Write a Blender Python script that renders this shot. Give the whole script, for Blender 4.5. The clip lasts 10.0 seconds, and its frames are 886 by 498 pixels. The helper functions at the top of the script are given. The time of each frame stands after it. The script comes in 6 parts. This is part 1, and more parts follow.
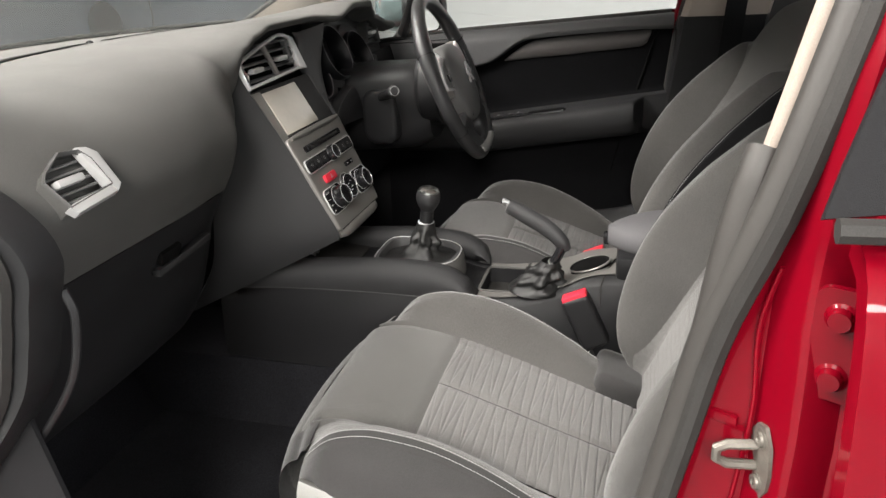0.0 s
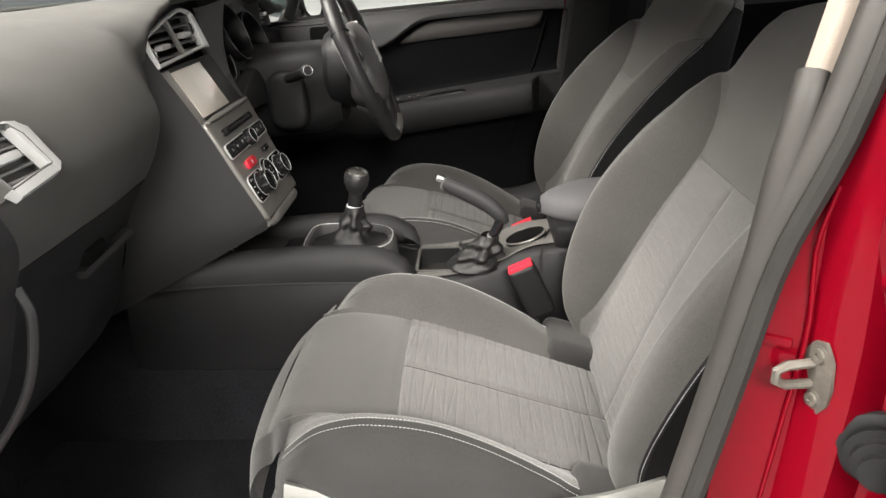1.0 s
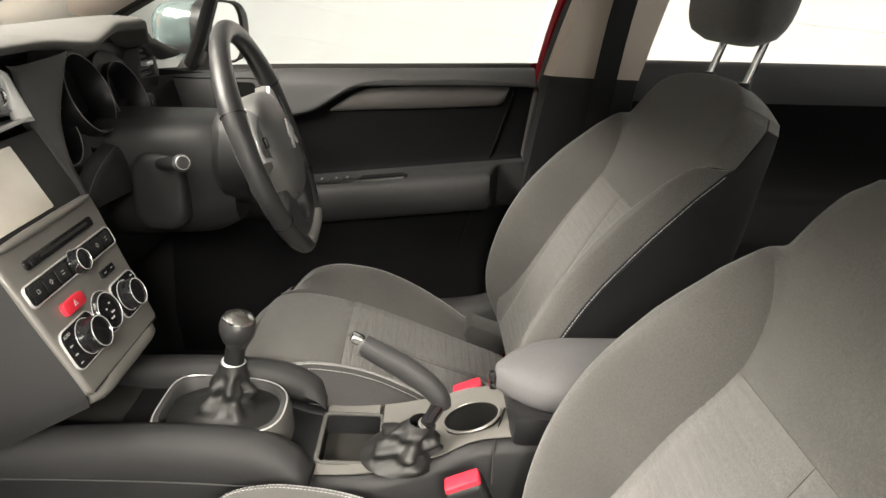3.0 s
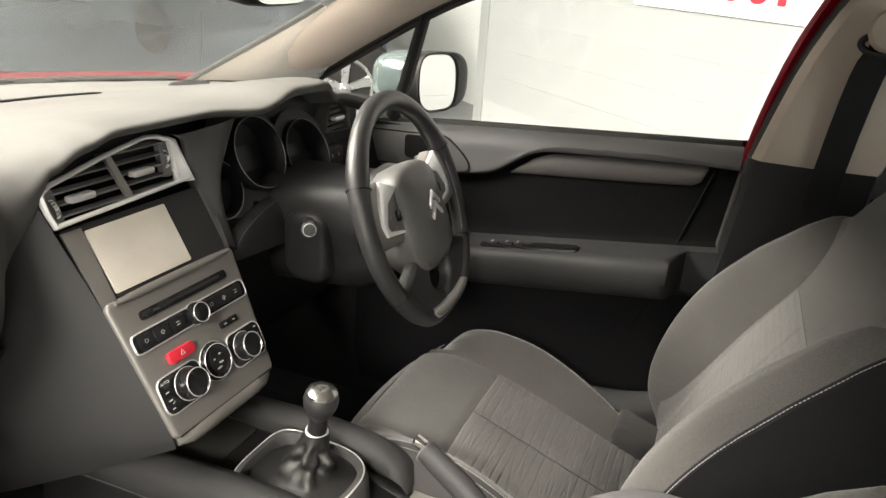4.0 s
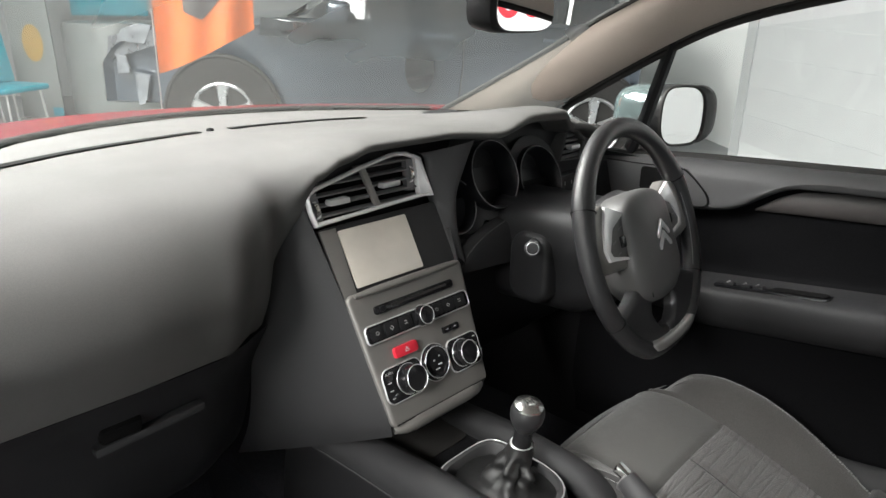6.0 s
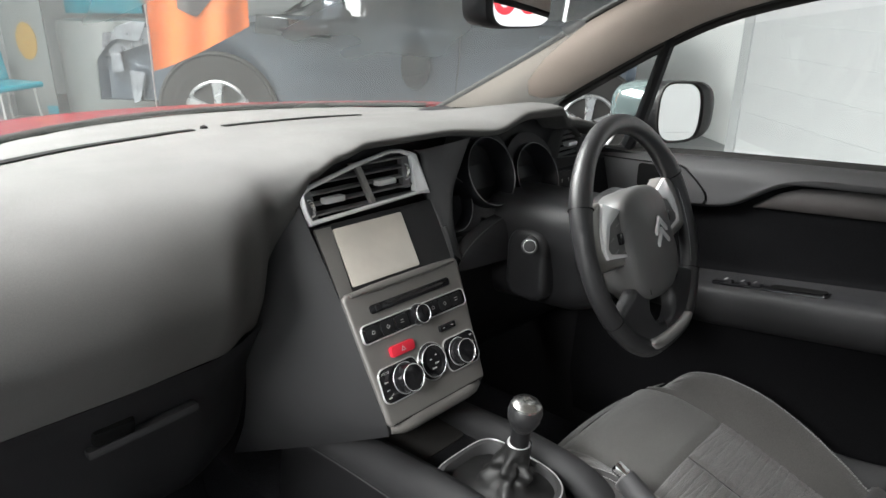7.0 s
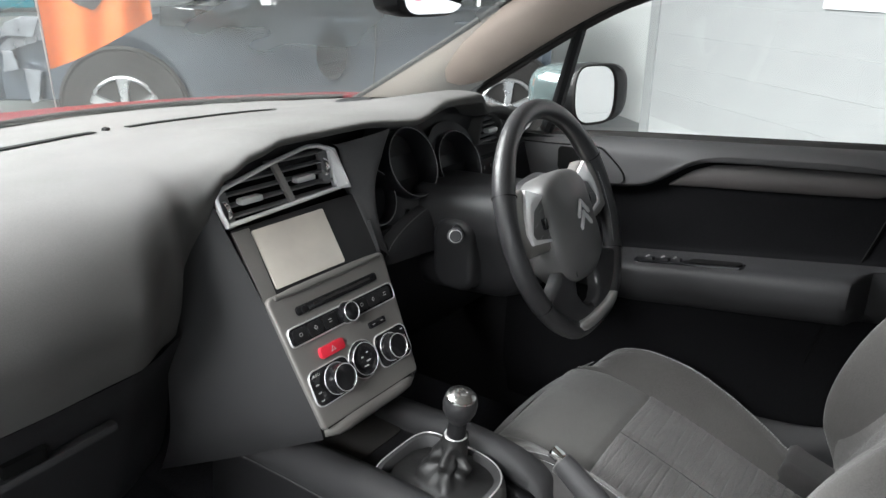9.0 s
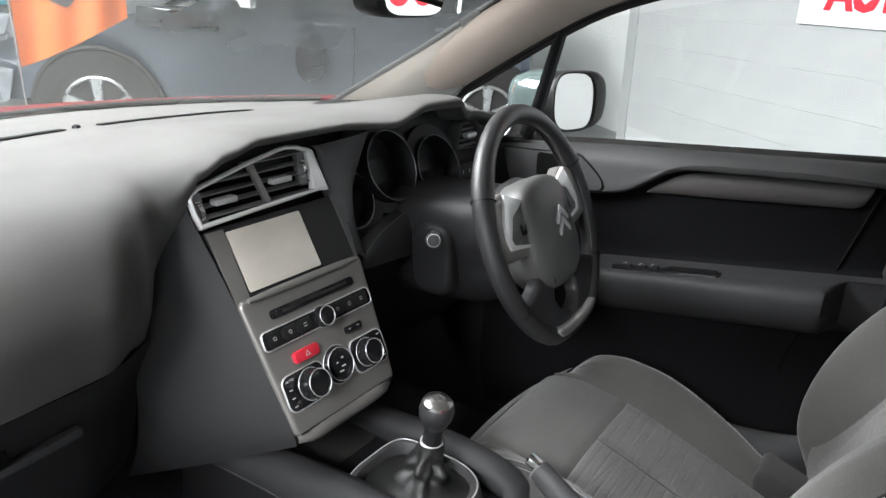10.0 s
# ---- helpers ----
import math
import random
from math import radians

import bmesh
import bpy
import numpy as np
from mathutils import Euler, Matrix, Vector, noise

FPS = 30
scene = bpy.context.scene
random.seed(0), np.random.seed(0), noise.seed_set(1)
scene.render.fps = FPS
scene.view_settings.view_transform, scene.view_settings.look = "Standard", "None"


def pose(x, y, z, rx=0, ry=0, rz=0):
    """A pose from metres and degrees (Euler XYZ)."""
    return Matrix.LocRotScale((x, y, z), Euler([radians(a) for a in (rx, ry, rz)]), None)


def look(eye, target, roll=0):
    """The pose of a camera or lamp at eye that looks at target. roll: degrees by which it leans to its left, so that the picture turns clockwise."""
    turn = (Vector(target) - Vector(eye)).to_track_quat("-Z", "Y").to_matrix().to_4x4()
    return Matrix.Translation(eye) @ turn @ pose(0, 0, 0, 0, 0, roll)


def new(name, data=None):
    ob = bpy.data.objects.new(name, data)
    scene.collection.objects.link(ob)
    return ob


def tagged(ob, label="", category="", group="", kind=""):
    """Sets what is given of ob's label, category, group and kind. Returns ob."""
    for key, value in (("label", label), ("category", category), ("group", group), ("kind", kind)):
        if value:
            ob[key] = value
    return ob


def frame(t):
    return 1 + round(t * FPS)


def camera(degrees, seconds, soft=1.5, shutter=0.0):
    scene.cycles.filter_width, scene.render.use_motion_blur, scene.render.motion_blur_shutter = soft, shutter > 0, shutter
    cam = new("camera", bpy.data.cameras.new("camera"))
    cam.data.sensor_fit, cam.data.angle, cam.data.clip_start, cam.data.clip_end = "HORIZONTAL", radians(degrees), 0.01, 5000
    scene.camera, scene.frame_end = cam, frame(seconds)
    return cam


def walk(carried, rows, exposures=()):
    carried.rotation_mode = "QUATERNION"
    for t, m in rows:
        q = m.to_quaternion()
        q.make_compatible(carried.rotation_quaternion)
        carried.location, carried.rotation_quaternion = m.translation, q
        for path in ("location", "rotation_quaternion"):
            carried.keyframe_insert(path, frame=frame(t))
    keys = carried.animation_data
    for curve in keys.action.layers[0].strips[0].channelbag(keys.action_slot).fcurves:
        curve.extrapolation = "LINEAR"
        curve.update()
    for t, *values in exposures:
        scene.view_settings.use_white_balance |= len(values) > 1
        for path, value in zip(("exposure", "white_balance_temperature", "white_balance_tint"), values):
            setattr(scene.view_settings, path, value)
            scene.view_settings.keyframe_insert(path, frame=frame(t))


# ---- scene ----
cam = camera(65.7, 10.0)
PATH = [
    (0, (-1.236, -0.39, 1.196), (0.535, 0.13, 0.426), -3.4),
    (0.5, (-1.23, -0.25, 1.169), (0.603, -0.038, 0.4), -3.3),
    (1, (-1.241, -0.224, 1.152), (0.595, -0.127, 0.364), -2.7),
    (1.5, (-1.222, -0.227, 1.165), (0.616, -0.181, 0.377), -2.0),
    (2, (-1.087, -0.225, 1.186), (0.757, -0.253, 0.412), -0.1),
    (2.2, (-1.006, -0.209, 1.202), (0.839, -0.295, 0.434), 1.3),
    (3.3, (-0.747, -0.266, 1.211), (1.124, -0.281, 0.504), 5.1),
    (3.5, (-0.703, -0.318, 1.219), (1.161, -0.164, 0.511), 5.3),
    (4, (-0.663, -0.437, 1.307), (1.066, 0.256, 0.578), 3.4),
    (4.5, (-0.664, -0.466, 1.364), (0.894, 0.577, 0.669), 0.0),
    (5, (-0.674, -0.474, 1.327), (0.792, 0.719, 0.673), 0.2),
    (5.5, (-0.678, -0.476, 1.292), (0.71, 0.811, 0.649), 1.2),
    (7, (-0.67, -0.469, 1.284), (0.724, 0.81, 0.634), 1.1),
    (7.5, (-0.665, -0.467, 1.286), (0.762, 0.769, 0.626), 0.6),
    (8, (-0.659, -0.464, 1.287), (0.8, 0.728, 0.614), 0.2),
    (8.5, (-0.655, -0.463, 1.288), (0.834, 0.687, 0.609), 0.0),
    (9, (-0.654, -0.461, 1.287), (0.863, 0.65, 0.604), -0.1),
    (9.5, (-0.649, -0.461, 1.286), (0.887, 0.624, 0.607), 0.5),
    (10, (-0.647, -0.455, 1.28), (0.913, 0.606, 0.616), 1.2),
]
EXPOSURES = [(0.0, 1.08, 6550, 11), (1.0, 1.12, 6650, 10), (2.0, 1.24, 6950, 10), (3.4, 1.72, 7000, 9), (4.0, 1.68, 6950, 9),
             (4.6, 1.42, 6750, 9), (5.5, 1.22, 6400, 9), (7.0, 1.25, 6150, 9), (10.0, 1.30, 6000, 9)]
walk(cam, [(t, look(eye, target, roll)) for t, eye, target, roll in PATH], EXPOSURES)

# ---- light and air of the showroom ----
world = bpy.data.worlds.new("showroom_air")
scene.world = world
world.use_nodes = True
world.node_tree.nodes["Background"].inputs["Color"].default_value = (0.80, 0.84, 0.90, 1)
world.node_tree.nodes["Background"].inputs["Strength"].default_value = 0.10

# the showroom floor leans a little against the car
UP = Vector((-0.030, -0.020, 1.0)).normalized()
ENV = UP.rotation_difference(Vector((0, 0, 1))).to_matrix().to_4x4().inverted()


def basis_of(origin, xaxis, yaxis):
    """A pose with its x along xaxis, y near yaxis; lamps shine along its -z."""
    x = Vector(xaxis).normalized()
    z = x.cross(Vector(yaxis)).normalized()
    return Matrix.Translation(origin) @ Matrix((x, z.cross(x), z)).transposed().to_4x4()


def lamp(x, y, z, sx, sy, watts, turn=0.0):
    data = bpy.data.lights.new("ceiling_lamp", "AREA")
    data.shape, data.size, data.size_y, data.energy = "RECTANGLE", sx, sy, watts
    data.color = (1.0, 0.965, 0.91)
    ob = new("ceiling_lamp", data)
    ob.matrix_world = ENV @ pose(x, y, z, 0, 0, turn)
    return ob


LAMPS = [(-1.9, 0.6, 55), (-4.4, -0.9, 330), (-3.6, 2.8, 75), (-0.2, 2.1, 175), (-0.7, 3.5, 350), (-2.2, 5.6, 6), (2.6, 5.8, 10)]
for lx, ly, watts in LAMPS:
    lamp(lx, ly, 3.30, 2.4, 1.3, watts, 38.0)


# added fill lamp behind the car, for rear-facing surfaces; no window stands there
rear_fill = bpy.data.lights.new("rear_fill_lamp", "AREA")
rear_fill.shape, rear_fill.size, rear_fill.size_y, rear_fill.energy, rear_fill.color = "RECTANGLE", 9.0, 2.2, 310.0, (0.93, 0.97, 1.0)
rear_fill_ob = new("rear_fill_lamp", rear_fill)
rear_fill_ob.matrix_world = ENV @ basis_of((-1.5, -7.2, 1.5), (1, 0, 0), (0, 0, 1))

# ---- materials ----
def mat(name, colour, rough=0.5, metal=0.0, grain=0.0, grain_size=900.0, stain=0.0, stain_size=6.0,
        coat=0.0, spec=0.5, sheen=0.0, bump=0.0, bump_size=900.0):
    """A principled surface with fine grain, broad wear and fine relief, in object space."""
    m = bpy.data.materials.new(name)
    m.use_nodes = True
    nt = m.node_tree
    b = nt.nodes["Principled BSDF"]
    b.inputs["Base Color"].default_value = (*colour, 1)
    b.inputs["Roughness"].default_value = rough
    b.inputs["Metallic"].default_value = metal
    b.inputs["Specular IOR Level"].default_value = spec
    b.inputs["Coat Weight"].default_value = coat
    b.inputs["Coat Roughness"].default_value = 0.04
    b.inputs["Sheen Weight"].default_value = sheen
    co = nt.nodes.new("ShaderNodeTexCoord")

    def noise_at(scale, detail=3.0):
        n = nt.nodes.new("ShaderNodeTexNoise")
        n.inputs["Scale"].default_value, n.inputs["Detail"].default_value = scale, detail
        nt.links.new(co.outputs["Object"], n.inputs["Vector"])
        return n

    last = None
    for amount, size in ((grain, grain_size), (stain, stain_size)):
        if amount:
            n = noise_at(size)
            ramp = nt.nodes.new("ShaderNodeMapRange")
            ramp.inputs["From Min"].default_value, ramp.inputs["From Max"].default_value = 0.3, 0.7
            ramp.inputs["To Min"].default_value, ramp.inputs["To Max"].default_value = 1 - amount, 1 + amount
            nt.links.new(n.outputs["Fac"], ramp.inputs["Value"])
            mul = nt.nodes.new("ShaderNodeVectorMath")
            mul.operation = "SCALE"
            if last:
                nt.links.new(last.outputs["Vector"], mul.inputs[0])
            else:
                mul.inputs[0].default_value = colour
            nt.links.new(ramp.outputs["Result"], mul.inputs["Scale"])
            last = mul
    if last:
        nt.links.new(last.outputs["Vector"], b.inputs["Base Color"])
    if stain:
        n = noise_at(stain_size * 2.3)
        ramp = nt.nodes.new("ShaderNodeMapRange")
        ramp.inputs["To Min"].default_value = max(0.02, rough * 0.82)
        ramp.inputs["To Max"].default_value = min(1.0, rough * 1.18)
        nt.links.new(n.outputs["Fac"], ramp.inputs["Value"])
        nt.links.new(ramp.outputs["Result"], b.inputs["Roughness"])
    if bump:
        n = noise_at(bump_size, 2.0)
        bp = nt.nodes.new("ShaderNodeBump")
        bp.inputs["Strength"].default_value, bp.inputs["Distance"].default_value = bump, 0.001
        nt.links.new(n.outputs["Fac"], bp.inputs["Height"])
        nt.links.new(bp.outputs["Normal"], b.inputs["Normal"])
    return m


SOFT = mat("soft_charcoal_plastic", (0.066, 0.065, 0.062), 0.72, grain=0.12, stain=0.10, stain_size=4, spec=0.30, bump=0.35, bump_size=1500)
HARD = mat("hard_black_plastic", (0.0105, 0.0105, 0.0113), 0.42, spec=0.26, grain=0.15, stain=0.12, stain_size=5, bump=0.3, bump_size=1300)
LOWER = mat("dark_lower_plastic", (0.013, 0.013, 0.014), 0.56, spec=0.06, grain=0.15, stain=0.15, stain_size=4, bump=0.35, bump_size=1300)
DOORTOP = mat("charcoal_door_plastic", (0.047, 0.047, 0.048), 0.58, grain=0.12, stain=0.10, stain_size=4, spec=0.3, bump=0.35, bump_size=1400)
LOUVRE = mat("grey_louvre_plastic", (0.135, 0.134, 0.134), 0.40, spec=0.4, stain=0.1)
GLOSSY = mat("gloss_black_plastic", (0.010, 0.010, 0.011), 0.12, stain=0.1)
RUBBER = mat("black_rubber", (0.022, 0.021, 0.020), 0.65, spec=0.2, grain=0.2, stain=0.2, stain_size=9)
SEAL = mat("worn_grey_rubber", (0.024, 0.022, 0.020), 0.62, grain=0.08, grain_size=900, stain=0.10, stain_size=12, bump=0.1, bump_size=1400)
CLOTH = mat("grey_woven_cloth", (0.076, 0.074, 0.070), 0.92, grain=0.22, grain_size=520, stain=0.10, stain_size=9, sheen=0.25, spec=0.2, bump=0.8, bump_size=1200)
PLEAT = mat("light_grey_pleated_cloth", (0.112, 0.109, 0.106), 0.92, grain=0.20, grain_size=560, stain=0.10, stain_size=8, sheen=0.25, spec=0.2, bump=0.8, bump_size=1100)
BOLSTER = mat("charcoal_velour", (0.060, 0.058, 0.055), 0.9, grain=0.16, grain_size=480, stain=0.14, stain_size=7, sheen=0.35, spec=0.2, bump=0.5, bump_size=1400)
# Dark plastic, and the dash plastic darkened for the shaded stack sides.
SIDEPANEL = mat("dark_and_shaded_charcoal_plastic", (0.025, 0.025, 0.026), 0.55, grain=0.12, stain=0.12, stain_size=4, spec=0.25, bump=0.35, bump_size=1400)
SLAT = mat("grey_black_slat_plastic", (0.068, 0.067, 0.066), 0.45, stain=0.1, spec=0.4)
SEATSIDE = mat("black_seat_side_cloth", (0.012, 0.012, 0.013), 0.8, grain=0.2, stain=0.12, sheen=0.04, spec=0.12, bump=0.4)
FLANK = mat("dark_grey_bolster_cloth", (0.030, 0.029, 0.029), 0.85, grain=0.2, stain=0.12, sheen=0.2, spec=0.25, bump=0.4)
SHROUD = mat("pale_grey_seat_plastic", (0.17, 0.17, 0.16), 0.45, grain=0.08, stain=0.08, bump=0.2)
ARMCLOTH = mat("smooth_grey_armrest_cloth", (0.088, 0.086, 0.090), 0.75, grain=0.10, grain_size=700, stain=0.06, stain_size=8, spec=0.25, bump=0.2)
THREAD = mat("pale_grey_thread", (0.40, 0.40, 0.40), 0.8, grain=0.25, grain_size=500)
LEATHER = mat("black_grained_leather", (0.020, 0.020, 0.021), 0.34, grain=0.12, stain=0.15, stain_size=14, bump=0.5, bump_size=700)
GAITER = mat("creased_black_leather", (0.013, 0.013, 0.013), 0.42, grain=0.15, stain=0.2, spec=0.35, stain_size=20, bump=0.5, bump_size=500)
CHROME = mat("satin_chrome", (0.56, 0.56, 0.56), 0.30, 0.45)
TRIM = mat("polished_silver_trim", (0.84, 0.84, 0.84), 0.19, 0.35)
BRIGHT = mat("bright_chrome", (0.80, 0.80, 0.80), 0.09, 1.0)
SILVER = mat("satin_silver_plastic", (0.52, 0.51, 0.50), 0.33, 0.85, grain=0.04, stain=0.05, stain_size=8)
PANEL = mat("satin_pewter_plastic", (0.215, 0.207, 0.196), 0.36, 0.50, grain=0.06, grain_size=1500, stain=0.06, stain_size=7)
GREYTRIM = mat("mushroom_grey_trim", (0.054, 0.049, 0.048), 0.6, grain=0.12, stain=0.08, bump=0.2)
BEIGE = mat("beige_pillar_trim", (0.360, 0.305, 0.262), 0.72, grain=0.07, stain=0.05, stain_size=5, bump=0.25, bump_size=900)
HEADLINER = mat("pale_headlining", (0.60, 0.56, 0.51), 0.9, grain=0.08, stain=0.05, bump=0.4)
CARPET = mat("black_carpet", (0.012, 0.012, 0.014), 0.95, grain=0.5, grain_size=350, stain=0.25, spec=0.08, bump=1.0, bump_size=500)
PAINT = mat("red_car_paint", (0.122, 0.0007, 0.0055), 0.36, 0.0, stain=0.06, stain_size=3, spec=0.03, coat=0.30)
SUVPAINT = mat("slate_grey_car_paint", (0.050, 0.062, 0.078), 0.30, 0.4, stain=0.08, stain_size=2, coat=1.0)
ALLOY = mat("silver_alloy", (0.46, 0.46, 0.46), 0.28, 0.9, stain=0.06)
DIALFACE = mat("matt_black_dial", (0.006, 0.006, 0.007), 0.35, stain=0.1, spec=0.25)
SMOKED = mat("dark_window_glass", (0.012, 0.014, 0.016), 0.04, coat=0.6)
SLOT = mat("matt_black_slot", (0.006, 0.006, 0.006), 0.9, spec=0.05, stain=0.1)
REDPLASTIC = mat("red_plastic", (0.52, 0.020, 0.038), 0.35, stain=0.08, stain_size=30)
WHITEMARK = mat("white_marking", (0.40, 0.40, 0.39), 0.5)
# Pale base colour stands for what the switched-off screen reflects.
SCREEN = mat("screen_glass_with_reflection", (0.58, 0.54, 0.48), 0.22, stain=0.10, stain_size=14, coat=0.5)
MIRROR = mat("mirror_glass", (0.90, 0.90, 0.90), 0.015, 1.0)
WALLPAINT = mat("white_painted_block", (0.29, 0.30, 0.30), 0.62, grain=0.03, grain_size=120, stain=0.04, stain_size=2.5, bump=0.5, bump_size=160)
BLOCKPAINT = mat("white_block_paint", (0.335, 0.345, 0.345), 0.60, grain=0.03, grain_size=120, stain=0.035, stain_size=3, bump=0.45, bump_size=170)
# Lighter copy of the white wall paint, so the recess looks brightly lit.
RECESSWHITE = mat("brightened_recess_wall_paint", (0.62, 0.64, 0.63), 0.7, grain=0.03, grain_size=90, stain=0.05, stain_size=2.0)
JOINT = mat("painted_mortar", (0.39, 0.40, 0.40), 0.8, stain=0.05)
CEILING = mat("white_ceiling", (0.78, 0.78, 0.76), 0.9, stain=0.04, stain_size=2)
FLOORING = mat("grey_showroom_floor", (0.18, 0.19, 0.19), 0.35, grain=0.08, grain_size=160, stain=0.12, stain_size=2)
ORANGE = mat("orange_flag_cloth", (0.50, 0.115, 0.018), 0.6, grain=0.05, stain=0.08, stain_size=10)
TEAL = mat("teal_plastic", (0.015, 0.200, 0.260), 0.45, stain=0.1)
BOARD = mat("white_display_board", (0.16, 0.17, 0.165), 0.5, stain=0.05)
YELLOWMARK = mat("yellow_mark", (0.30, 0.19, 0.04), 0.5)
SIGNRED = mat("red_sign_lettering", (0.62, 0.025, 0.040), 0.4, stain=0.05)
SIGNBASE = mat("pale_grey_sign_board", (0.66, 0.67, 0.70), 0.4, stain=0.03)
STEEL = mat("zinc_plated_steel", (0.125, 0.115, 0.100), 0.42, 0.4, grain=0.1, grain_size=300, stain=0.2, stain_size=40)
LAMPGLASS = mat("grey_lamp_reflector", (0.27, 0.28, 0.30), 0.18, 0.7, stain=0.3, stain_size=18, coat=0.5)
CARDCLOTH = mat("black_door_card_cloth", (0.0050, 0.0050, 0.0056), 0.85, spec=0.05, grain=0.3, grain_size=400, stain=0.15, stain_size=5, bump=0.5, bump_size=900)
ARMPAD = mat("charcoal_door_armrest", (0.020, 0.020, 0.021), 0.50, spec=0.22, grain=0.12, stain=0.12, stain_size=5, bump=0.3, bump_size=1300)
# Teal-grey base colour carries the reflection on the glossy cap.
MIRRORCAP = mat("mirror_cap_with_teal_reflection", (0.17, 0.22, 0.22), 0.12, 0.6, coat=0.6, stain=0.1, stain_size=12)
# Darkened because the lid faces down, away from the light.
GLOVELID = mat("shaded_glovebox_plastic", (0.015, 0.015, 0.016), 0.60, spec=0.2, grain=0.12, stain=0.12, stain_size=4, bump=0.35, bump_size=1400)
GREYGLASSY = mat("worn_chrome_cap", (0.55, 0.55, 0.54), 0.24, 1.0, stain=0.2, stain_size=60)


def glass(name, tint, gloss=0.03, film=0.0):
    """Clear sheet glass: it lets light through and mirrors by its Fresnel term."""
    m = bpy.data.materials.new(name)
    m.use_nodes = True
    nt = m.node_tree
    nt.nodes.remove(nt.nodes["Principled BSDF"])
    out = nt.nodes["Material Output"]
    clear, shine = nt.nodes.new("ShaderNodeBsdfTransparent"), nt.nodes.new("ShaderNodeBsdfGlossy")
    clear.inputs["Color"].default_value = (*tint, 1)
    shine.inputs["Roughness"].default_value = gloss
    lw, mix = nt.nodes.new("ShaderNodeLayerWeight"), nt.nodes.new("ShaderNodeMixShader")
    lw.inputs["Blend"].default_value = 0.5
    power, scale = nt.nodes.new("ShaderNodeMath"), nt.nodes.new("ShaderNodeMath")
    power.operation, scale.operation = "POWER", "MULTIPLY_ADD"
    power.inputs[1].default_value = 5.0
    scale.inputs[1].default_value, scale.inputs[2].default_value = 0.90, 0.05
    nt.links.new(lw.outputs["Facing"], power.inputs[0])
    nt.links.new(power.outputs[0], scale.inputs[0])
    nt.links.new(scale.outputs[0], mix.inputs[0])
    nt.links.new(clear.outputs[0], mix.inputs[1])
    nt.links.new(shine.outputs[0], mix.inputs[2])
    # The film is an even diffuse veil laid over the glass.
    if film:
        veil, lay = nt.nodes.new("ShaderNodeBsdfDiffuse"), nt.nodes.new("ShaderNodeMixShader")
        veil.inputs["Color"].default_value = (0.62, 0.64, 0.63, 1)
        co, n = nt.nodes.new("ShaderNodeTexCoord"), nt.nodes.new("ShaderNodeTexNoise")
        n.inputs["Scale"].default_value = 3.0
        ramp = nt.nodes.new("ShaderNodeMapRange")
        ramp.inputs["To Min"].default_value, ramp.inputs["To Max"].default_value = film * 0.6, film * 1.4
        nt.links.new(co.outputs["Object"], n.inputs["Vector"])
        nt.links.new(n.outputs["Fac"], ramp.inputs["Value"])
        nt.links.new(ramp.outputs["Result"], lay.inputs[0])
        nt.links.new(mix.outputs[0], lay.inputs[1])
        nt.links.new(veil.outputs[0], lay.inputs[2])
        mix = lay
    nt.links.new(mix.outputs[0], out.inputs["Surface"])
    return m


TINTED = glass("tinted_rear_glass", (0.30, 0.33, 0.34), 0.05, 0.06)
PANE = glass("clear_window_glass", (0.93, 0.95, 0.94))
# Its film stands for dust and for the dash's hazy reflection.
HAZED = glass("dusty_and_hazed_windscreen_glass", (0.74, 0.77, 0.76), 0.05, 0.27)


# ---- building helpers ----
def finish(name, bm, material, sharp=38.0, flat=False):
    bmesh.ops.recalc_face_normals(bm, faces=bm.faces)
    me = bpy.data.meshes.new(name)
    bm.to_mesh(me)
    bm.free()
    me.materials.append(material)
    if not flat:
        for p in me.polygons:
            p.use_smooth = True
        me.set_sharp_from_angle(angle=radians(sharp))
    return new(name, me)


def part(name, bm, material, parent, label="", sharp=38.0):
    """One mesh object under a thing or a part."""
    ob = finish(name, bm, material, sharp)
    ob.parent = parent
    ob.matrix_parent_inverse = parent.matrix_world.inverted()
    if label:
        ob["label"] = label
    return ob


def thing(name, label, category, at=(0, 0, 0), group="", kind=""):
    ob = new(name)
    ob.empty_display_size = 0.05
    ob.location = at
    ob.matrix_world = Matrix.Translation(at)
    return tagged(ob, label, category, group, kind)


def structure(name, bm, material, label, category="", sharp=38.0):
    return tagged(finish(name, bm, material, sharp), label, category or name.split("_")[0], kind="structure")


def spline(points, n):
    """n points along a smooth curve through the control points."""
    p = np.array(points, float)
    q = np.vstack([2 * p[0] - p[1], p, 2 * p[-1] - p[-2]])
    out = []
    for i in range(n):
        s = i / (n - 1) * (len(p) - 1)
        k = min(int(s), len(p) - 2)
        u = s - k
        a, b, c, d = q[k], q[k + 1], q[k + 2], q[k + 3]
        out.append(0.5 * (2 * b + (c - a) * u + (2 * a - 5 * b + 4 * c - d) * u * u + (3 * b - a - 3 * c + d) * u ** 3))
    return np.array(out)


def ease(x, xs, ys):
    """A smooth curve y(x) through a few stations."""
    i = int(np.clip(np.searchsorted(xs, x) - 1, 0, len(xs) - 2))
    u = float(np.clip((x - xs[i]) / (xs[i + 1] - xs[i]), 0, 1))
    u = u * u * (3 - 2 * u)
    return np.array(ys[i]) * (1 - u) + np.array(ys[i + 1]) * u


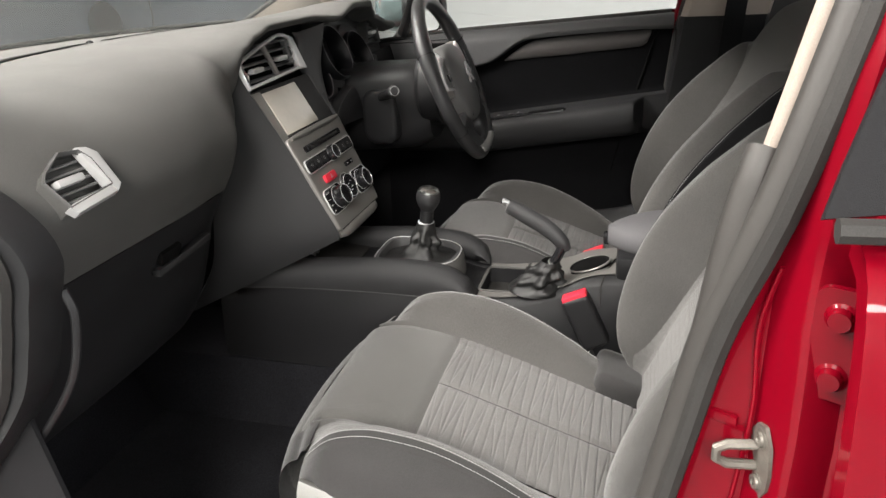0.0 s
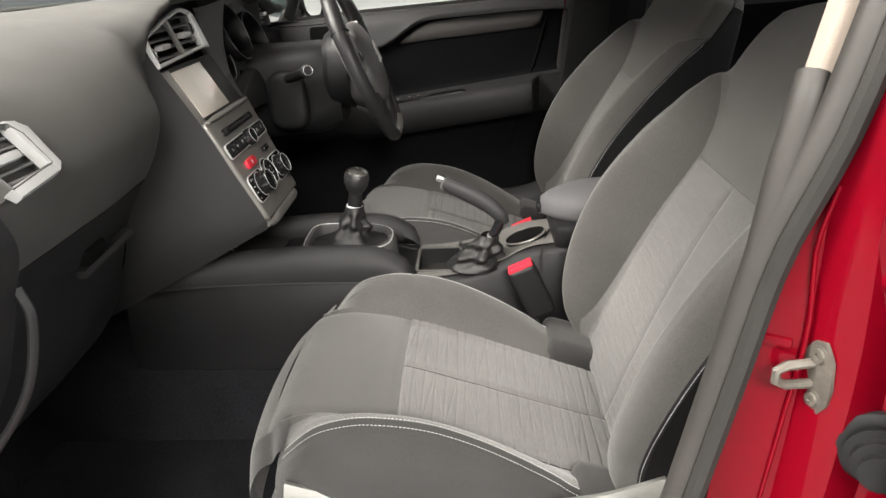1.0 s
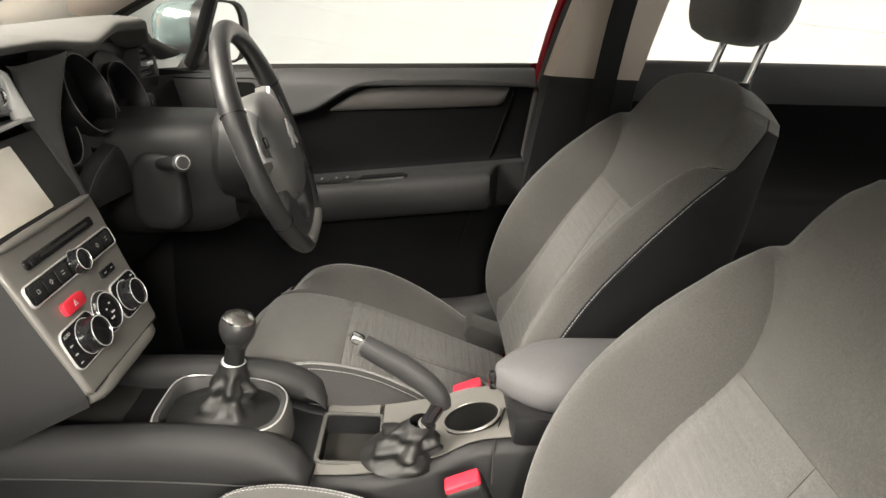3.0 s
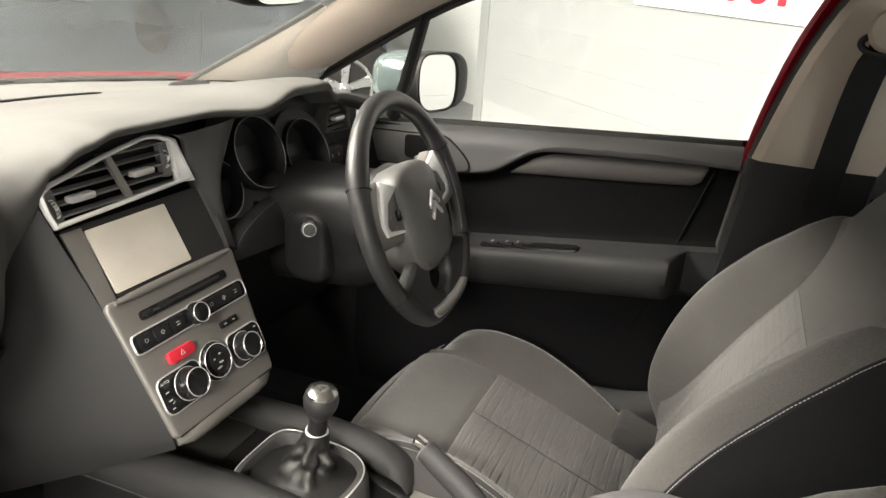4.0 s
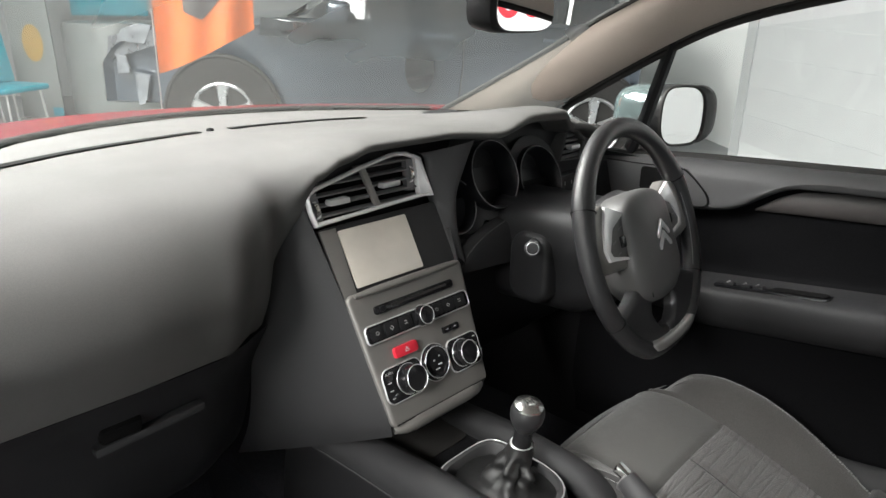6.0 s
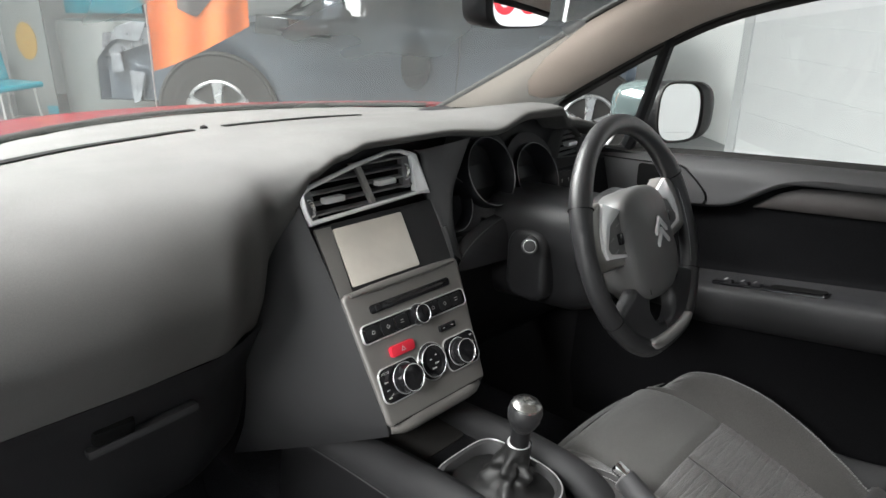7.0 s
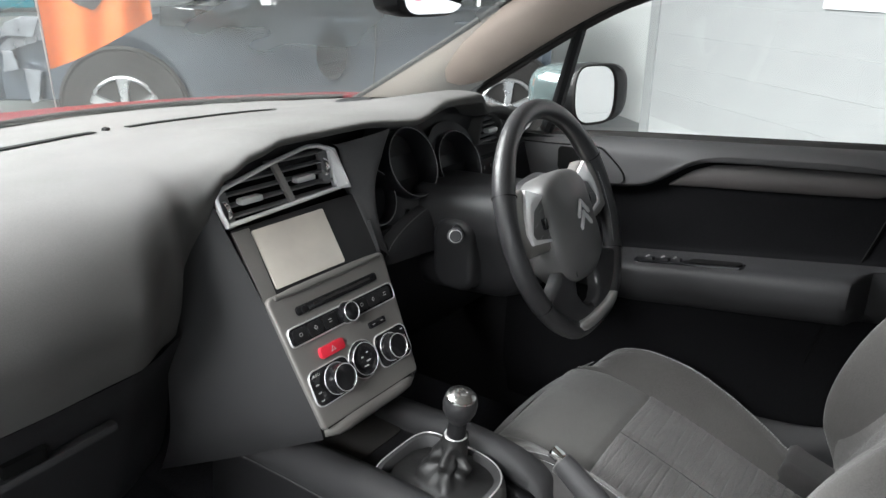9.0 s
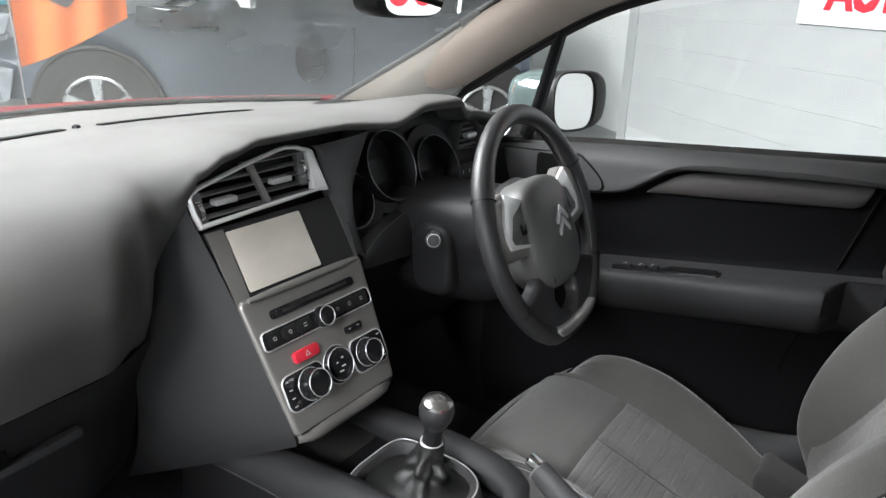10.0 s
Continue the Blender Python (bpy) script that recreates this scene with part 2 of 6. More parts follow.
def loft(rings, closed=True, caps=True, bm=None):
    """A skin over rings of equally many points."""
    bm = bm or bmesh.new()
    rows = [[bm.verts.new(p) for p in r] for r in rings]
    n = len(rows[0])
    for a, b in zip(rows, rows[1:]):
        for i in range(n if closed else n - 1):
            j = (i + 1) % n
            bm.faces.new((a[i], a[j], b[j], b[i]))
    if caps and closed:
        bm.faces.new(rows[0])
        bm.faces.new(rows[-1])
    return bm


def sheet(f, nu, nv, bm=None):
    """A surface f(u, v), u and v from 0 to 1."""
    return loft([[f(i / nu, j / nv) for i in range(nu + 1)] for j in range(nv + 1)], closed=False, caps=False, bm=bm)


def thicken(bm, depth):
    bmesh.ops.recalc_face_normals(bm, faces=bm.faces)
    bmesh.ops.solidify(bm, geom=bm.faces[:], thickness=depth)
    return bm


def tube(points, radius, sides=8, bm=None, flat=1.0, caps=True, closed=False):
    """A round (or flattened) tube along points; radius may be a list."""
    pts = [Vector(p) for p in points]
    radii = radius if isinstance(radius, (list, tuple)) else [radius] * len(pts)
    rings, normal = [], None
    for i, p in enumerate(pts):
        if closed:
            d = (pts[(i + 1) % len(pts)] - pts[i - 1]).normalized()
        else:
            d = (pts[min(i + 1, len(pts) - 1)] - pts[max(i - 1, 0)]).normalized()
        if normal is None:
            normal = d.orthogonal().normalized() if abs(d.z) > 0.9 else d.cross(Vector((0, 0, 1))).normalized()
        normal = (normal - d * normal.dot(d)).normalized()
        side = d.cross(normal)
        rings.append([p + float(radii[i]) * (float(math.cos(a)) * normal + flat * math.sin(a) * side)
                      for a in [2 * math.pi * k / sides for k in range(sides)]])
    if closed:
        rings.append(rings[0])
        out = loft(rings, True, False, bm)
        bmesh.ops.remove_doubles(out, verts=out.verts[:], dist=1e-6)
        return out
    return loft(rings, True, caps, bm)


def box(size, m=None, bevel=0.0, segments=2, bm=None):
    """A bevelled block about the origin of m."""
    own = bmesh.new()
    bmesh.ops.create_cube(own, size=1.0)
    bmesh.ops.scale(own, vec=size, verts=own.verts)
    if bevel:
        bmesh.ops.bevel(own, geom=own.edges[:], offset=min(bevel, min(size) * 0.49), segments=segments, profile=0.6, affect="EDGES")
    if m is not None:
        own.transform(m)
    return merge(bm, own)


def merge(bm, own):
    if bm is None:
        return own
    me = bpy.data.meshes.new("joining")
    own.to_mesh(me)
    own.free()
    bm.from_mesh(me)
    bpy.data.meshes.remove(me)
    return bm


def lathe(profile, m=None, sides=24, bm=None, squash=1.0):
    """A turned body: profile of (radius, height) about z of m."""
    rings = [[(max(r, 1e-4) * math.cos(2 * math.pi * k / sides), squash * max(r, 1e-4) * math.sin(2 * math.pi * k / sides), h)
              for k in range(sides)] for r, h in profile]
    own = loft(rings, True, True)
    if m is not None:
        own.transform(m)
    return merge(bm, own)


def slab(outline, depth, m=None, bevel=0.0, bm=None, segments=2):
    """A flat outline in x, y given a depth downwards in z, edges rounded."""
    own = bmesh.new()
    face = own.faces.new([own.verts.new((x, y, 0)) for x, y in outline])
    geo = bmesh.ops.extrude_face_region(own, geom=[face])
    bmesh.ops.translate(own, vec=(0, 0, -depth), verts=[v for v in geo["geom"] if isinstance(v, bmesh.types.BMVert)])
    bmesh.ops.recalc_face_normals(own, faces=own.faces)
    if bevel:
        top = [e for e in own.edges if all(abs(v.co.z) < 1e-6 for v in e.verts)]
        bmesh.ops.bevel(own, geom=top, offset=bevel, segments=segments, profile=0.6, affect="EDGES")
    if m is not None:
        own.transform(m)
    return merge(bm, own)


def rounded(w, h, r, n=5, cx=0.0, cy=0.0):
    """The outline of a rounded rectangle."""
    out = []
    for k, (sx, sy) in enumerate(((1, 1), (-1, 1), (-1, -1), (1, -1))):
        for i in range(n + 1):
            a = math.pi / 2 * (k + i / n)
            out.append((cx + sx * (w / 2 - r) + r * math.cos(a), cy + sy * (h / 2 - r) + r * math.sin(a)))
    return out


def frame_of(outline, width, depth, m=None, bm=None):
    """A ring of even width along an outline in x, y, standing up by depth."""
    p = [Vector((x, y)) for x, y in outline]
    n, inner = len(p), []
    area = sum(p[i].x * p[(i + 1) % n].y - p[(i + 1) % n].x * p[i].y for i in range(n))
    for i in range(n):
        a, b = (p[i] - p[i - 1]).normalized(), (p[(i + 1) % n] - p[i]).normalized()
        na, nb = Vector((-a.y, a.x)), Vector((-b.y, b.x))
        d = (na + nb)
        d = d / max(0.35, d.length_squared / 2) * (1 if area > 0 else -1)
        inner.append(p[i] + d * width)
    mid = [(a + b) / 2 for a, b in zip(p, inner)]
    rings = [[(v.x, v.y, 0) for v in p], [(v.x, v.y, depth * 0.7) for v in p], [(v.x, v.y, depth) for v in mid],
             [(v.x, v.y, depth * 0.7) for v in inner], [(v.x, v.y, 0) for v in inner]]
    own = loft(rings, True, False)
    if m is not None:
        own.transform(m)
    return merge(bm, own)


basis = basis_of


def stitches(points, name, parent, length=0.0032, gap=0.0018, r=0.00045):
    """A dashed row of thread along points, one mesh."""
    bm = bmesh.new()
    pts = [Vector(p) for p in points]
    run = 0.0
    for a, b in zip(pts, pts[1:]):
        d = b - a
        step = d.length
        if step < 1e-6:
            continue
        s = -run
        while s < step:
            lo, hi = max(s, 0), min(s + length, step)
            if hi - lo > 0.0008:
                tube([a + d * (lo / step), a + d * (hi / step)], r, 5, bm)
            s += length + gap
        run = (step - s + length + gap) % (length + gap)
    return part(name, bm, THREAD, parent, "pale contrast stitching")


# ---- the showroom ----
D_WALL = Vector((0.617, 0.787, 0))          # along the side wall
N_WALL = Vector((0.787, -0.617, 0))         # out of it, away from the car
CORNER = Vector((4.86, 1.58, 0))


def env(bm):
    bm.transform(ENV)
    return bm


structure("floor", env(box((24, 24, 0.2), Matrix.Translation((1, 2, -0.10)))), FLOORING, "polished grey showroom floor")
structure("ceiling", env(box((24, 24, 0.2), Matrix.Translation((1, 2, 3.52)))), CEILING, "plain white showroom ceiling")
wall_m = basis(CORNER, D_WALL, (0, 0, 1))
structure("wall_east", env(box((12.0, 3.42, 0.12), wall_m @ Matrix.Translation((-6.0, 1.71, 0.073)))), JOINT,
          "white painted blockwork wall with mortar joints")
structure("wall_north", env(box((22, 3.42, 0.2), basis(D_WALL * 8.6 + N_WALL * 0.5, N_WALL, (0, 0, 1)) @ Matrix.Translation((0, 1.71, 0)))),
          WALLPAINT, "plain white showroom wall")
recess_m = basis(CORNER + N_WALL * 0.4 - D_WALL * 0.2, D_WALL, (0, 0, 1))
structure("wall_recess", env(box((7.0, 3.42, 0.12), recess_m @ Matrix.Translation((3.5, 1.71, 0.073)))), RECESSWHITE, "plain white wall set back behind the corner")
structure("wall_return", env(box((0.4, 3.42, 0.12), basis(CORNER - D_WALL * 0.062, N_WALL, (0, 0, 1)) @ Matrix.Translation((0.2, 1.71, 0)))), WALLPAINT, "plain white end of the blockwork wall")
structure("wall_west", env(box((20, 3.42, 0.2), basis((-6.5, 2, 0), (0, 1, 0), (0, 0, 1)) @ Matrix.Translation((0, 1.71, 0)))),
          WALLPAINT, "plain white showroom wall")
structure("wall_south", env(box((22, 3.42, 0.2), basis((0, -7.5, 0), (1, 0, 0), (0, 0, 1)) @ Matrix.Translation((0, 1.71, 0)))),
          WALLPAINT, "plain white showroom wall")
for lx, ly, watts in LAMPS:
    light = thing("ceiling_light", "white recessed fluorescent ceiling light", "ceiling light", ENV @ Vector((lx, ly, 3.38)), "ceiling lights")
    m = ENV @ pose(lx, ly, 3.38, 0, 0, 38.0)
    part("housing", box((2.5, 1.4, 0.07), m, 0.01), CEILING, light)

# ---- the car's shell ----


def rail_line(side, lift=0.0, out=0.0):
    """The head of the door opening, from the foot of the windscreen pillar back over the doors."""
    pts = [(0.765, 0.62, 1.000), (0.715, 0.43, 1.100), (0.685, 0.19, 1.232), (0.655, 0.03, 1.298), (0.612, -0.20, 1.348), (0.598, -0.30, 1.360), (0.592, -0.40, 1.373),
           (0.585, -0.75, 1.388), (0.585, -1.2, 1.365), (0.60, -1.6, 1.31)]
    if side < 0:
        pts[4:8] = [(0.614, -0.20, 1.337), (0.601, -0.32, 1.351), (0.599, -0.43, 1.365), (0.590, -0.75, 1.385)]
    return [Vector((side * (x + out), y, z + lift)) for x, y, z in spline(pts, 40)]


shell = thing("car_shell", "bright red hatchback body shell with open front door", "car body", (0, 0, 0.2))
for side in (-1, 1):
    rail = rail_line(side)
    # red outer skin over the door heads
    rings = []
    for p in rail:
        rings.append([p + Vector((side * a, 0, b)) for a, b in
                      ((0.030, 0.012), (0.040, 0.030), (0.030, 0.060), (-0.02, 0.085), (-0.10, 0.10), (-0.10, 0.07), (-0.02, 0.05), (0.0, 0.03))])
    part("roof_rail", loft(rings), PAINT, shell, "glossy red roof rail")
    seal_pts = [p + Vector((side * 0.012, 0, 0.004)) for p in rail]
    part("door_seal", tube(seal_pts, 0.0055, 10, flat=0.9), SEAL, shell, "worn dark rubber door seal")
    # pale inner trim of the windscreen pillar
    door_edge = spline([(0.735, 0.54, 1.035), (0.700, 0.43, 1.100), (0.672, 0.19, 1.232), (0.640, 0.03, 1.298), (0.585, -0.20, 1.352)], 18)
    glass_edge = spline([(0.590, 0.74, 1.045), (0.585, 0.43, 1.203), (0.570, 0.25, 1.297), (0.545, 0.06, 1.372), (0.50, -0.12, 1.400)], 18)
    a_rings = []
    for p, q in zip(door_edge, glass_edge):
        p, q = Vector((side * p[0], p[1], p[2])), Vector((side * q[0], q[1], q[2]))
        inward = Vector((-side * 0.55, -0.55, -0.35)).normalized()
        a_rings.append([p.lerp(q, f) + inward * (0.022 * math.sin(math.pi * f) ** 0.7 - d) for f, d in
                        ((0, 0), (0.12, 0), (0.3, 0), (0.5, 0), (0.7, 0), (0.88, 0), (1, 0), (0.9, 0.045), (0.1, 0.045))])
    part("pillar_trim", loft(a_rings), BEIGE, shell, "beige moulded windscreen pillar trim")
    part("glass_edge_band", tube([(side * x, y + 0.003, z + 0.003) for x, y, z in glass_edge], 0.0062, 8), RUBBER, shell, "black band along the windscreen edge")
# roof with its lining
roof_f = lambda u, v: Vector((-0.56 + 1.12 * u, 0.16 - 1.9 * v, 1.40 + 0.055 * math.sin(math.pi * u) + 0.02 * math.sin(math.pi * min(1, v * 1.1)) - 0.045 * (1 - v) ** 4 - 0.06 * v ** 3))
part("roof_lining", sheet(roof_f, 16, 24), HEADLINER, shell, "pale fabric headlining")
part("roof_panel", thicken(sheet(lambda u, v: roof_f(u, v) + Vector((0, 0, 0.035)), 16, 24), 0.012), PAINT, shell, "glossy red roof panel")

# centre pillars: red sheet, dark lower cover, beige upper cover, belt
for side in (-1, 1):
    lower = [(-0.36, -0.62, 0.715, 0.42), (-0.415, -0.66, 0.715, 0.60), (-0.455, -0.675, 0.705, 0.78), (-0.472, -0.69, 0.692, 0.92), (-0.487, -0.70, 0.680, 1.037)]
    rings = []
    for y0, y1, x, z in spline(lower, 12):
        if side < 0:
            low = min(1.0, max(0.0, (1.0 - z) / 0.2))
            y0, x = y0 + 0.022 * low, x - 0.010 * low
        rings.append([Vector((side * (x + (0.03 if side > 0 else 0.010)), y0 + 0.004, z)), Vector((side * (x + 0.006), y0, z)), Vector((side * (x - 0.008), y0 - 0.012, z)), Vector((side * (x - 0.012), (y0 + y1) / 2, z)),
                      Vector((side * (x - 0.006), y1 + 0.012, z)), Vector((side * (x + 0.03), y1, z))])
    part("lower_pillar_cover", loft(rings), HARD, shell, "charcoal lower centre pillar cover")
    upper = [(-0.488, -0.70, 0.680, 1.037) if side > 0 else (-0.491, -0.70, 0.677, 1.050), (-0.533, -0.735, 0.656, 1.215), (-0.585, -0.77, 0.610, 1.345), (-0.60, -0.80, 0.575, 1.39)]
    rings = []
    for y0, y1, x, z in spline(upper, 12):
        y0 += 0.009 if side < 0 else 0.0
        rings.append([Vector((side * (x + 0.03), y0, z)), Vector((side * (x + 0.003), y0 - 0.002, z)), Vector((side * (x - 0.012), y0 - 0.016, z)), Vector((side * (x - 0.016), (y0 + y1) / 2, z)),
                      Vector((side * (x - 0.008), y1 + 0.012, z)), Vector((side * (x + 0.03), y1, z))])
    part("upper_pillar_cover", loft(rings), BEIGE, shell, "beige upper centre pillar cover")
    # red sheet metal outside the covers
    red = [(-0.44, 0.735, 0.30), (-0.462, 0.765, 0.55), (-0.478, 0.770, 0.82), (-0.482, 0.752, 1.02), (-0.520, 0.715, 1.22), (-0.580, 0.640, 1.385)]
    rings = []
    for y0, x, z in spline(red, 24):
        y0 += 0.028 if side > 0 else 0.0
        low = min(1.0, max(0.0, (1.02 - z) / 0.14))
        face = ((-0.045, -0.026), (-0.036, -0.020), (-0.026, -0.018), (-0.022, -0.022)) if side > 0 else tuple((-a, b) for a, b in ((0.042, 0.034 * low - 0.022 * (1 - low)), (0.036, 0.020 * low - 0.020 * (1 - low)), (0.028, 0.002 * low - 0.019 * (1 - low)), (0.024, -0.014 - 0.006 * (1 - low))))
        rings.append([Vector((side * (x + dx), y0 + dy, z)) for dx, dy in
                      face + ((0.006, -0.028), (0.014, -0.036), (0.016, -0.060), (0.022, -0.066), (0.044, -0.070), (0.050, -0.080), (0.050, -0.20), (-0.005, -0.20))])
    part("centre_pillar", loft(rings), PAINT, shell, "glossy red centre pillar")
    seal = spline([(0.735, -0.35, 0.34), (0.732, -0.415, 0.58), (0.722, -0.462, 0.80), (0.708, -0.492, 1.037), (0.676, -0.535, 1.215), (0.620, -0.588, 1.350), (0.597, -0.60, 1.385)], 30)
    if side < 0:
        seal = spline([(0.722, -0.325, 0.34), (0.722, -0.388, 0.58), (0.720, -0.432, 0.80), (0.717, -0.456, 0.92), (0.722, -0.492, 1.037), (0.696, -0.540, 1.215), (0.620, -0.588, 1.350), (0.597, -0.60, 1.385)], 30)
        part("weld_ridge", tube(spline([(-0.743, -0.470, 0.60), (-0.747, -0.482, 0.76), (-0.748, -0.490, 0.86), (-0.742, -0.488, 0.93), (-0.740, -0.498, 0.98)], 16), 0.002, 8), PAINT, shell, "raised red metal ridge")
        part("pressed_step", box((0.030, 0.006, 0.010), pose(-0.738, -0.468, 0.846, 0, 0, 62), 0.003, 2), PAINT, shell, "small pressed red step")
        part("pinch_weld_cover", tube(spline([(-0.700, -0.484, 1.056), (-0.709, -0.477, 1.035), (-0.715, -0.466, 0.985), (-0.721, -0.454, 0.90), (-0.724, -0.436, 0.80), (-0.726, -0.392, 0.58), (-0.726, -0.366, 0.48)], 28), 0.0138, 10), SEAL, shell, "worn grey rubber edge cover")
    part("pillar_seal", tube([(side * (x + 0.004), y - 0.004, z) for x, y, z in seal], 0.016, 10, flat=1.0), SEAL, shell, "grey rubber door seal")
    part("seal_lip", tube([(side * (x + 0.022), y - 0.008, z) for x, y, z in seal], 0.009, 8), RUBBER, shell, "black rubber seal lip")
    part("door_sill", box((0.12, 3.0, 0.14), Matrix.Translation((side * 0.805, -0.35, 0.265)), 0.03), PAINT, shell, "red door sill")
    # belt webbing
    belt = []
    for k, (y, z, x) in enumerate(spline([(-0.640, 1.262, 0.601), (-0.637, 1.245, 0.606), (-0.625, 1.20, 0.627), (-0.612, 1.04, 0.652), (-0.600, 0.80, 0.670), (-0.57, 0.46, 0.680)], 16)):
        belt.append([Vector((side * x, y + w, z)) for w in (-0.024, 0.024)])
    part("belt_webbing", thicken(loft(belt, False, False), 0.0015), SEATSIDE, shell, "black seat belt webbing")
    guide = part("belt_guide", lathe([(0, -0.012), (0.030, -0.012), (0.034, -0.004), (0.032, 0.006), (0.024, 0.012), (0.012, 0.014), (0, 0.0145)], basis((side * 0.600, -0.640, 1.272), (0, side, 0), (0.25 * side, 0, 0.97)), 26), BEIGE, shell, "round beige belt guide cap")
    part("guide_loop", tube([(side * (0.600 + 0.002 * math.cos(a)), -0.640 + 0.038 * math.cos(a), 1.252 + 0.016 * math.sin(a)) for a in np.linspace(0, 2 * math.pi, 28, endpoint=False)], 0.0055, 8, closed=True), HARD, guide, "black belt loop")

floor_pan = box((1.46, 3.0, 0.06), Matrix.Translation((0, -0.3, 0.235)), 0.01)
part("floor_pan", floor_pan, CARPET, shell, "black carpeted floor")
part("footwell_bulkhead", loft([[(-0.74, 0.62, 0.24), (0.74, 0.62, 0.24)], [(-0.74, 0.80, 0.45), (0.74, 0.80, 0.45)], [(-0.74, 0.82, 0.9), (0.74, 0.82, 0.9)]], False, False), CARPET, shell, "black carpeted bulkhead")
part("tunnel", loft([[(-0.13, 0.75, 0.25), (-0.105, 0.75, 0.42), (0.105, 0.75, 0.42), (0.13, 0.75, 0.25)], [(-0.13, -1.2, 0.25), (-0.105, -1.2, 0.40), (0.105, -1.2, 0.40), (0.13, -1.2, 0.25)]]), CARPET, shell, "black carpeted tunnel")
for side in (-1, 1):
    part("kick_panel", thicken(loft([[(side * 0.72, 0.80, 0.25), (side * 0.72, 0.80, 1.0)], [(side * 0.738, 0.30, 0.25), (side * 0.738, 0.30, 1.0)], [(side * 0.738, 0.20 - 0.8 * (side > 0), 0.25), (side * 0.738, 0.20 - 0.8 * (side > 0), 0.30 + 0.66 * (side > 0))]], False, False), 0.006), LOWER, shell, "dark footwell side panel")
    part("front_wing", thicken(sheet(lambda u, v: Vector((side * (0.80 + 0.06 * math.sin(math.pi * v)), 0.66 + 1.25 * u, 0.35 + 0.62 * v - 0.06 * u * v)), 8, 8), 0.01), PAINT, shell, "red front wing")
# bonnet
part("bonnet", thicken(sheet(lambda u, v: Vector((-0.78 + 1.56 * u, 1.02 - 0.62 * (2 * u - 1) ** 2 * (1 - v) * 0.7 + (0.92 - 0.12 * (2 * u - 1) ** 2) * v,
                                                   1.066 - (0.05 if u < 0.5 else 0.002) * (2 * u - 1) ** 2 - 0.075 * v - 0.16 * v ** 4)), 20, 14), 0.01), PAINT, shell, "glossy red bonnet")
ws_y = lambda x: 0.93 - 1.00 * x * x
part("cowl", thicken(sheet(lambda u, v: Vector((-0.7 + 1.4 * u, ws_y(-0.7 + 1.4 * u) + 0.005 + 0.09 * v, 1.056 - 0.012 * v)), 24, 3), 0.01), RUBBER, shell, "black windscreen scuttle")
part("glass_foot_band", tube([(x, ws_y(x) - 0.013, 1.0805) for x in np.linspace(-0.52, 0.50, 40)], 0.0052, 8), RUBBER, shell, "black band at the windscreen foot")
for x0, x1 in ((-0.52, 0.02), (-0.02, 0.50)):
    pts = [(x0 + (x1 - x0) * f, ws_y(x0 + (x1 - x0) * f) + 0.03, 1.062 + 0.006 * math.sin(math.pi * f)) for f in np.linspace(0, 1, 12)]
    part("wiper", tube(pts, 0.005, 6), RUBBER, shell, "black wiper arm")
# windscreen
ws = thing("windscreen", "large raked windscreen, clear glass with dust and reflected haze", "windscreen", (0, 0.9, 1.06))
ws_f = lambda u, v: Vector(((-0.70 + 1.40 * u) * (1 - 0.17 * v), (1 - v) * (ws_y((-0.70 + 1.40 * u) * 0.98) - 0.01) + v * (0.17 - 0.16 * (2 * u - 1) ** 2), 1.066 + 0.325 * v + 0.045 * math.sin(math.pi * v) + 0.02 * v * math.sin(math.pi * u)))
pane = part("pane", sheet(ws_f, 20, 16), HAZED, ws)
pane.visible_shadow = False
band = part("edge_band", loft([[ws_f(u, 0.0) for u in np.linspace(0, 1, 21)], [ws_f(u, 0.03) + Vector((0, 0, -0.004)) for u in np.linspace(0, 1, 21)]], False, False), GLOSSY, ws, "black printed glass edge")

# rear quarter, rear door and bench on the far side
rear = thing("rear_door", "closed rear door with dark lower panel and grey top", "car door", (0.76, -1.2, 0.3))
prof = [(0.745, 1.075), (0.725, 1.068), (0.712, 1.035), (0.712, 0.99), (0.725, 0.94), (0.73, 0.80), (0.70, 0.76), (0.69, 0.68), (0.72, 0.60), (0.725, 0.35)]
rings = []
for y in np.linspace(-0.68, -1.75, 8):
    rings.append([Vector((x, y, z + 0.03 * (-0.76 - y) * (z > 0.9))) for x, z in spline(prof[3:], 34)])
part("door_card", loft(rings, False, False), LOWER, rear)
part("door_top", thicken(loft([[Vector((x, y, z + 0.03 * (-0.76 - y))) for x, z in spline(prof[:4], 12)] for y in np.linspace(-0.67, -1.75, 8)], False, False), 0.004), DOORTOP, rear, "charcoal padded door top")
part("outer_skin", loft([[(0.80, -0.76, 1.06), (0.86, -0.76, 0.95), (0.87, -0.76, 0.4)], [(0.80, -1.8, 1.08), (0.86, -1.8, 0.97), (0.87, -1.8, 0.4)]], False, False), PAINT, rear, "red outer door skin")
bench = thing("rear_bench", "dark grey cloth rear bench seat", "rear seat", (0, -1.5, 0.3))
part("seat_cushion", box((1.3, 0.55, 0.24), pose(0, -1.42, 0.43, 4), 0.06, 4), SEATSIDE, bench)
part("backrest", box((1.3, 0.18, 0.62), pose(0, -1.80, 0.80, -22), 0.06, 4), SEATSIDE, bench)
part("rear_bulkhead", box((1.5, 0.04, 0.70), pose(0, -2.05, 0.65, 0), 0.01), LOWER, shell, "dark trim behind the rear seat")
# ---- front seats ----
RIBS = random.Random(5)
RIB_ROWS = [0.0160 * k + RIBS.uniform(-0.0018, 0.0018) for k in range(40)]
RIB_LEAN = [RIBS.uniform(-0.02, 0.02) for _ in range(40)]
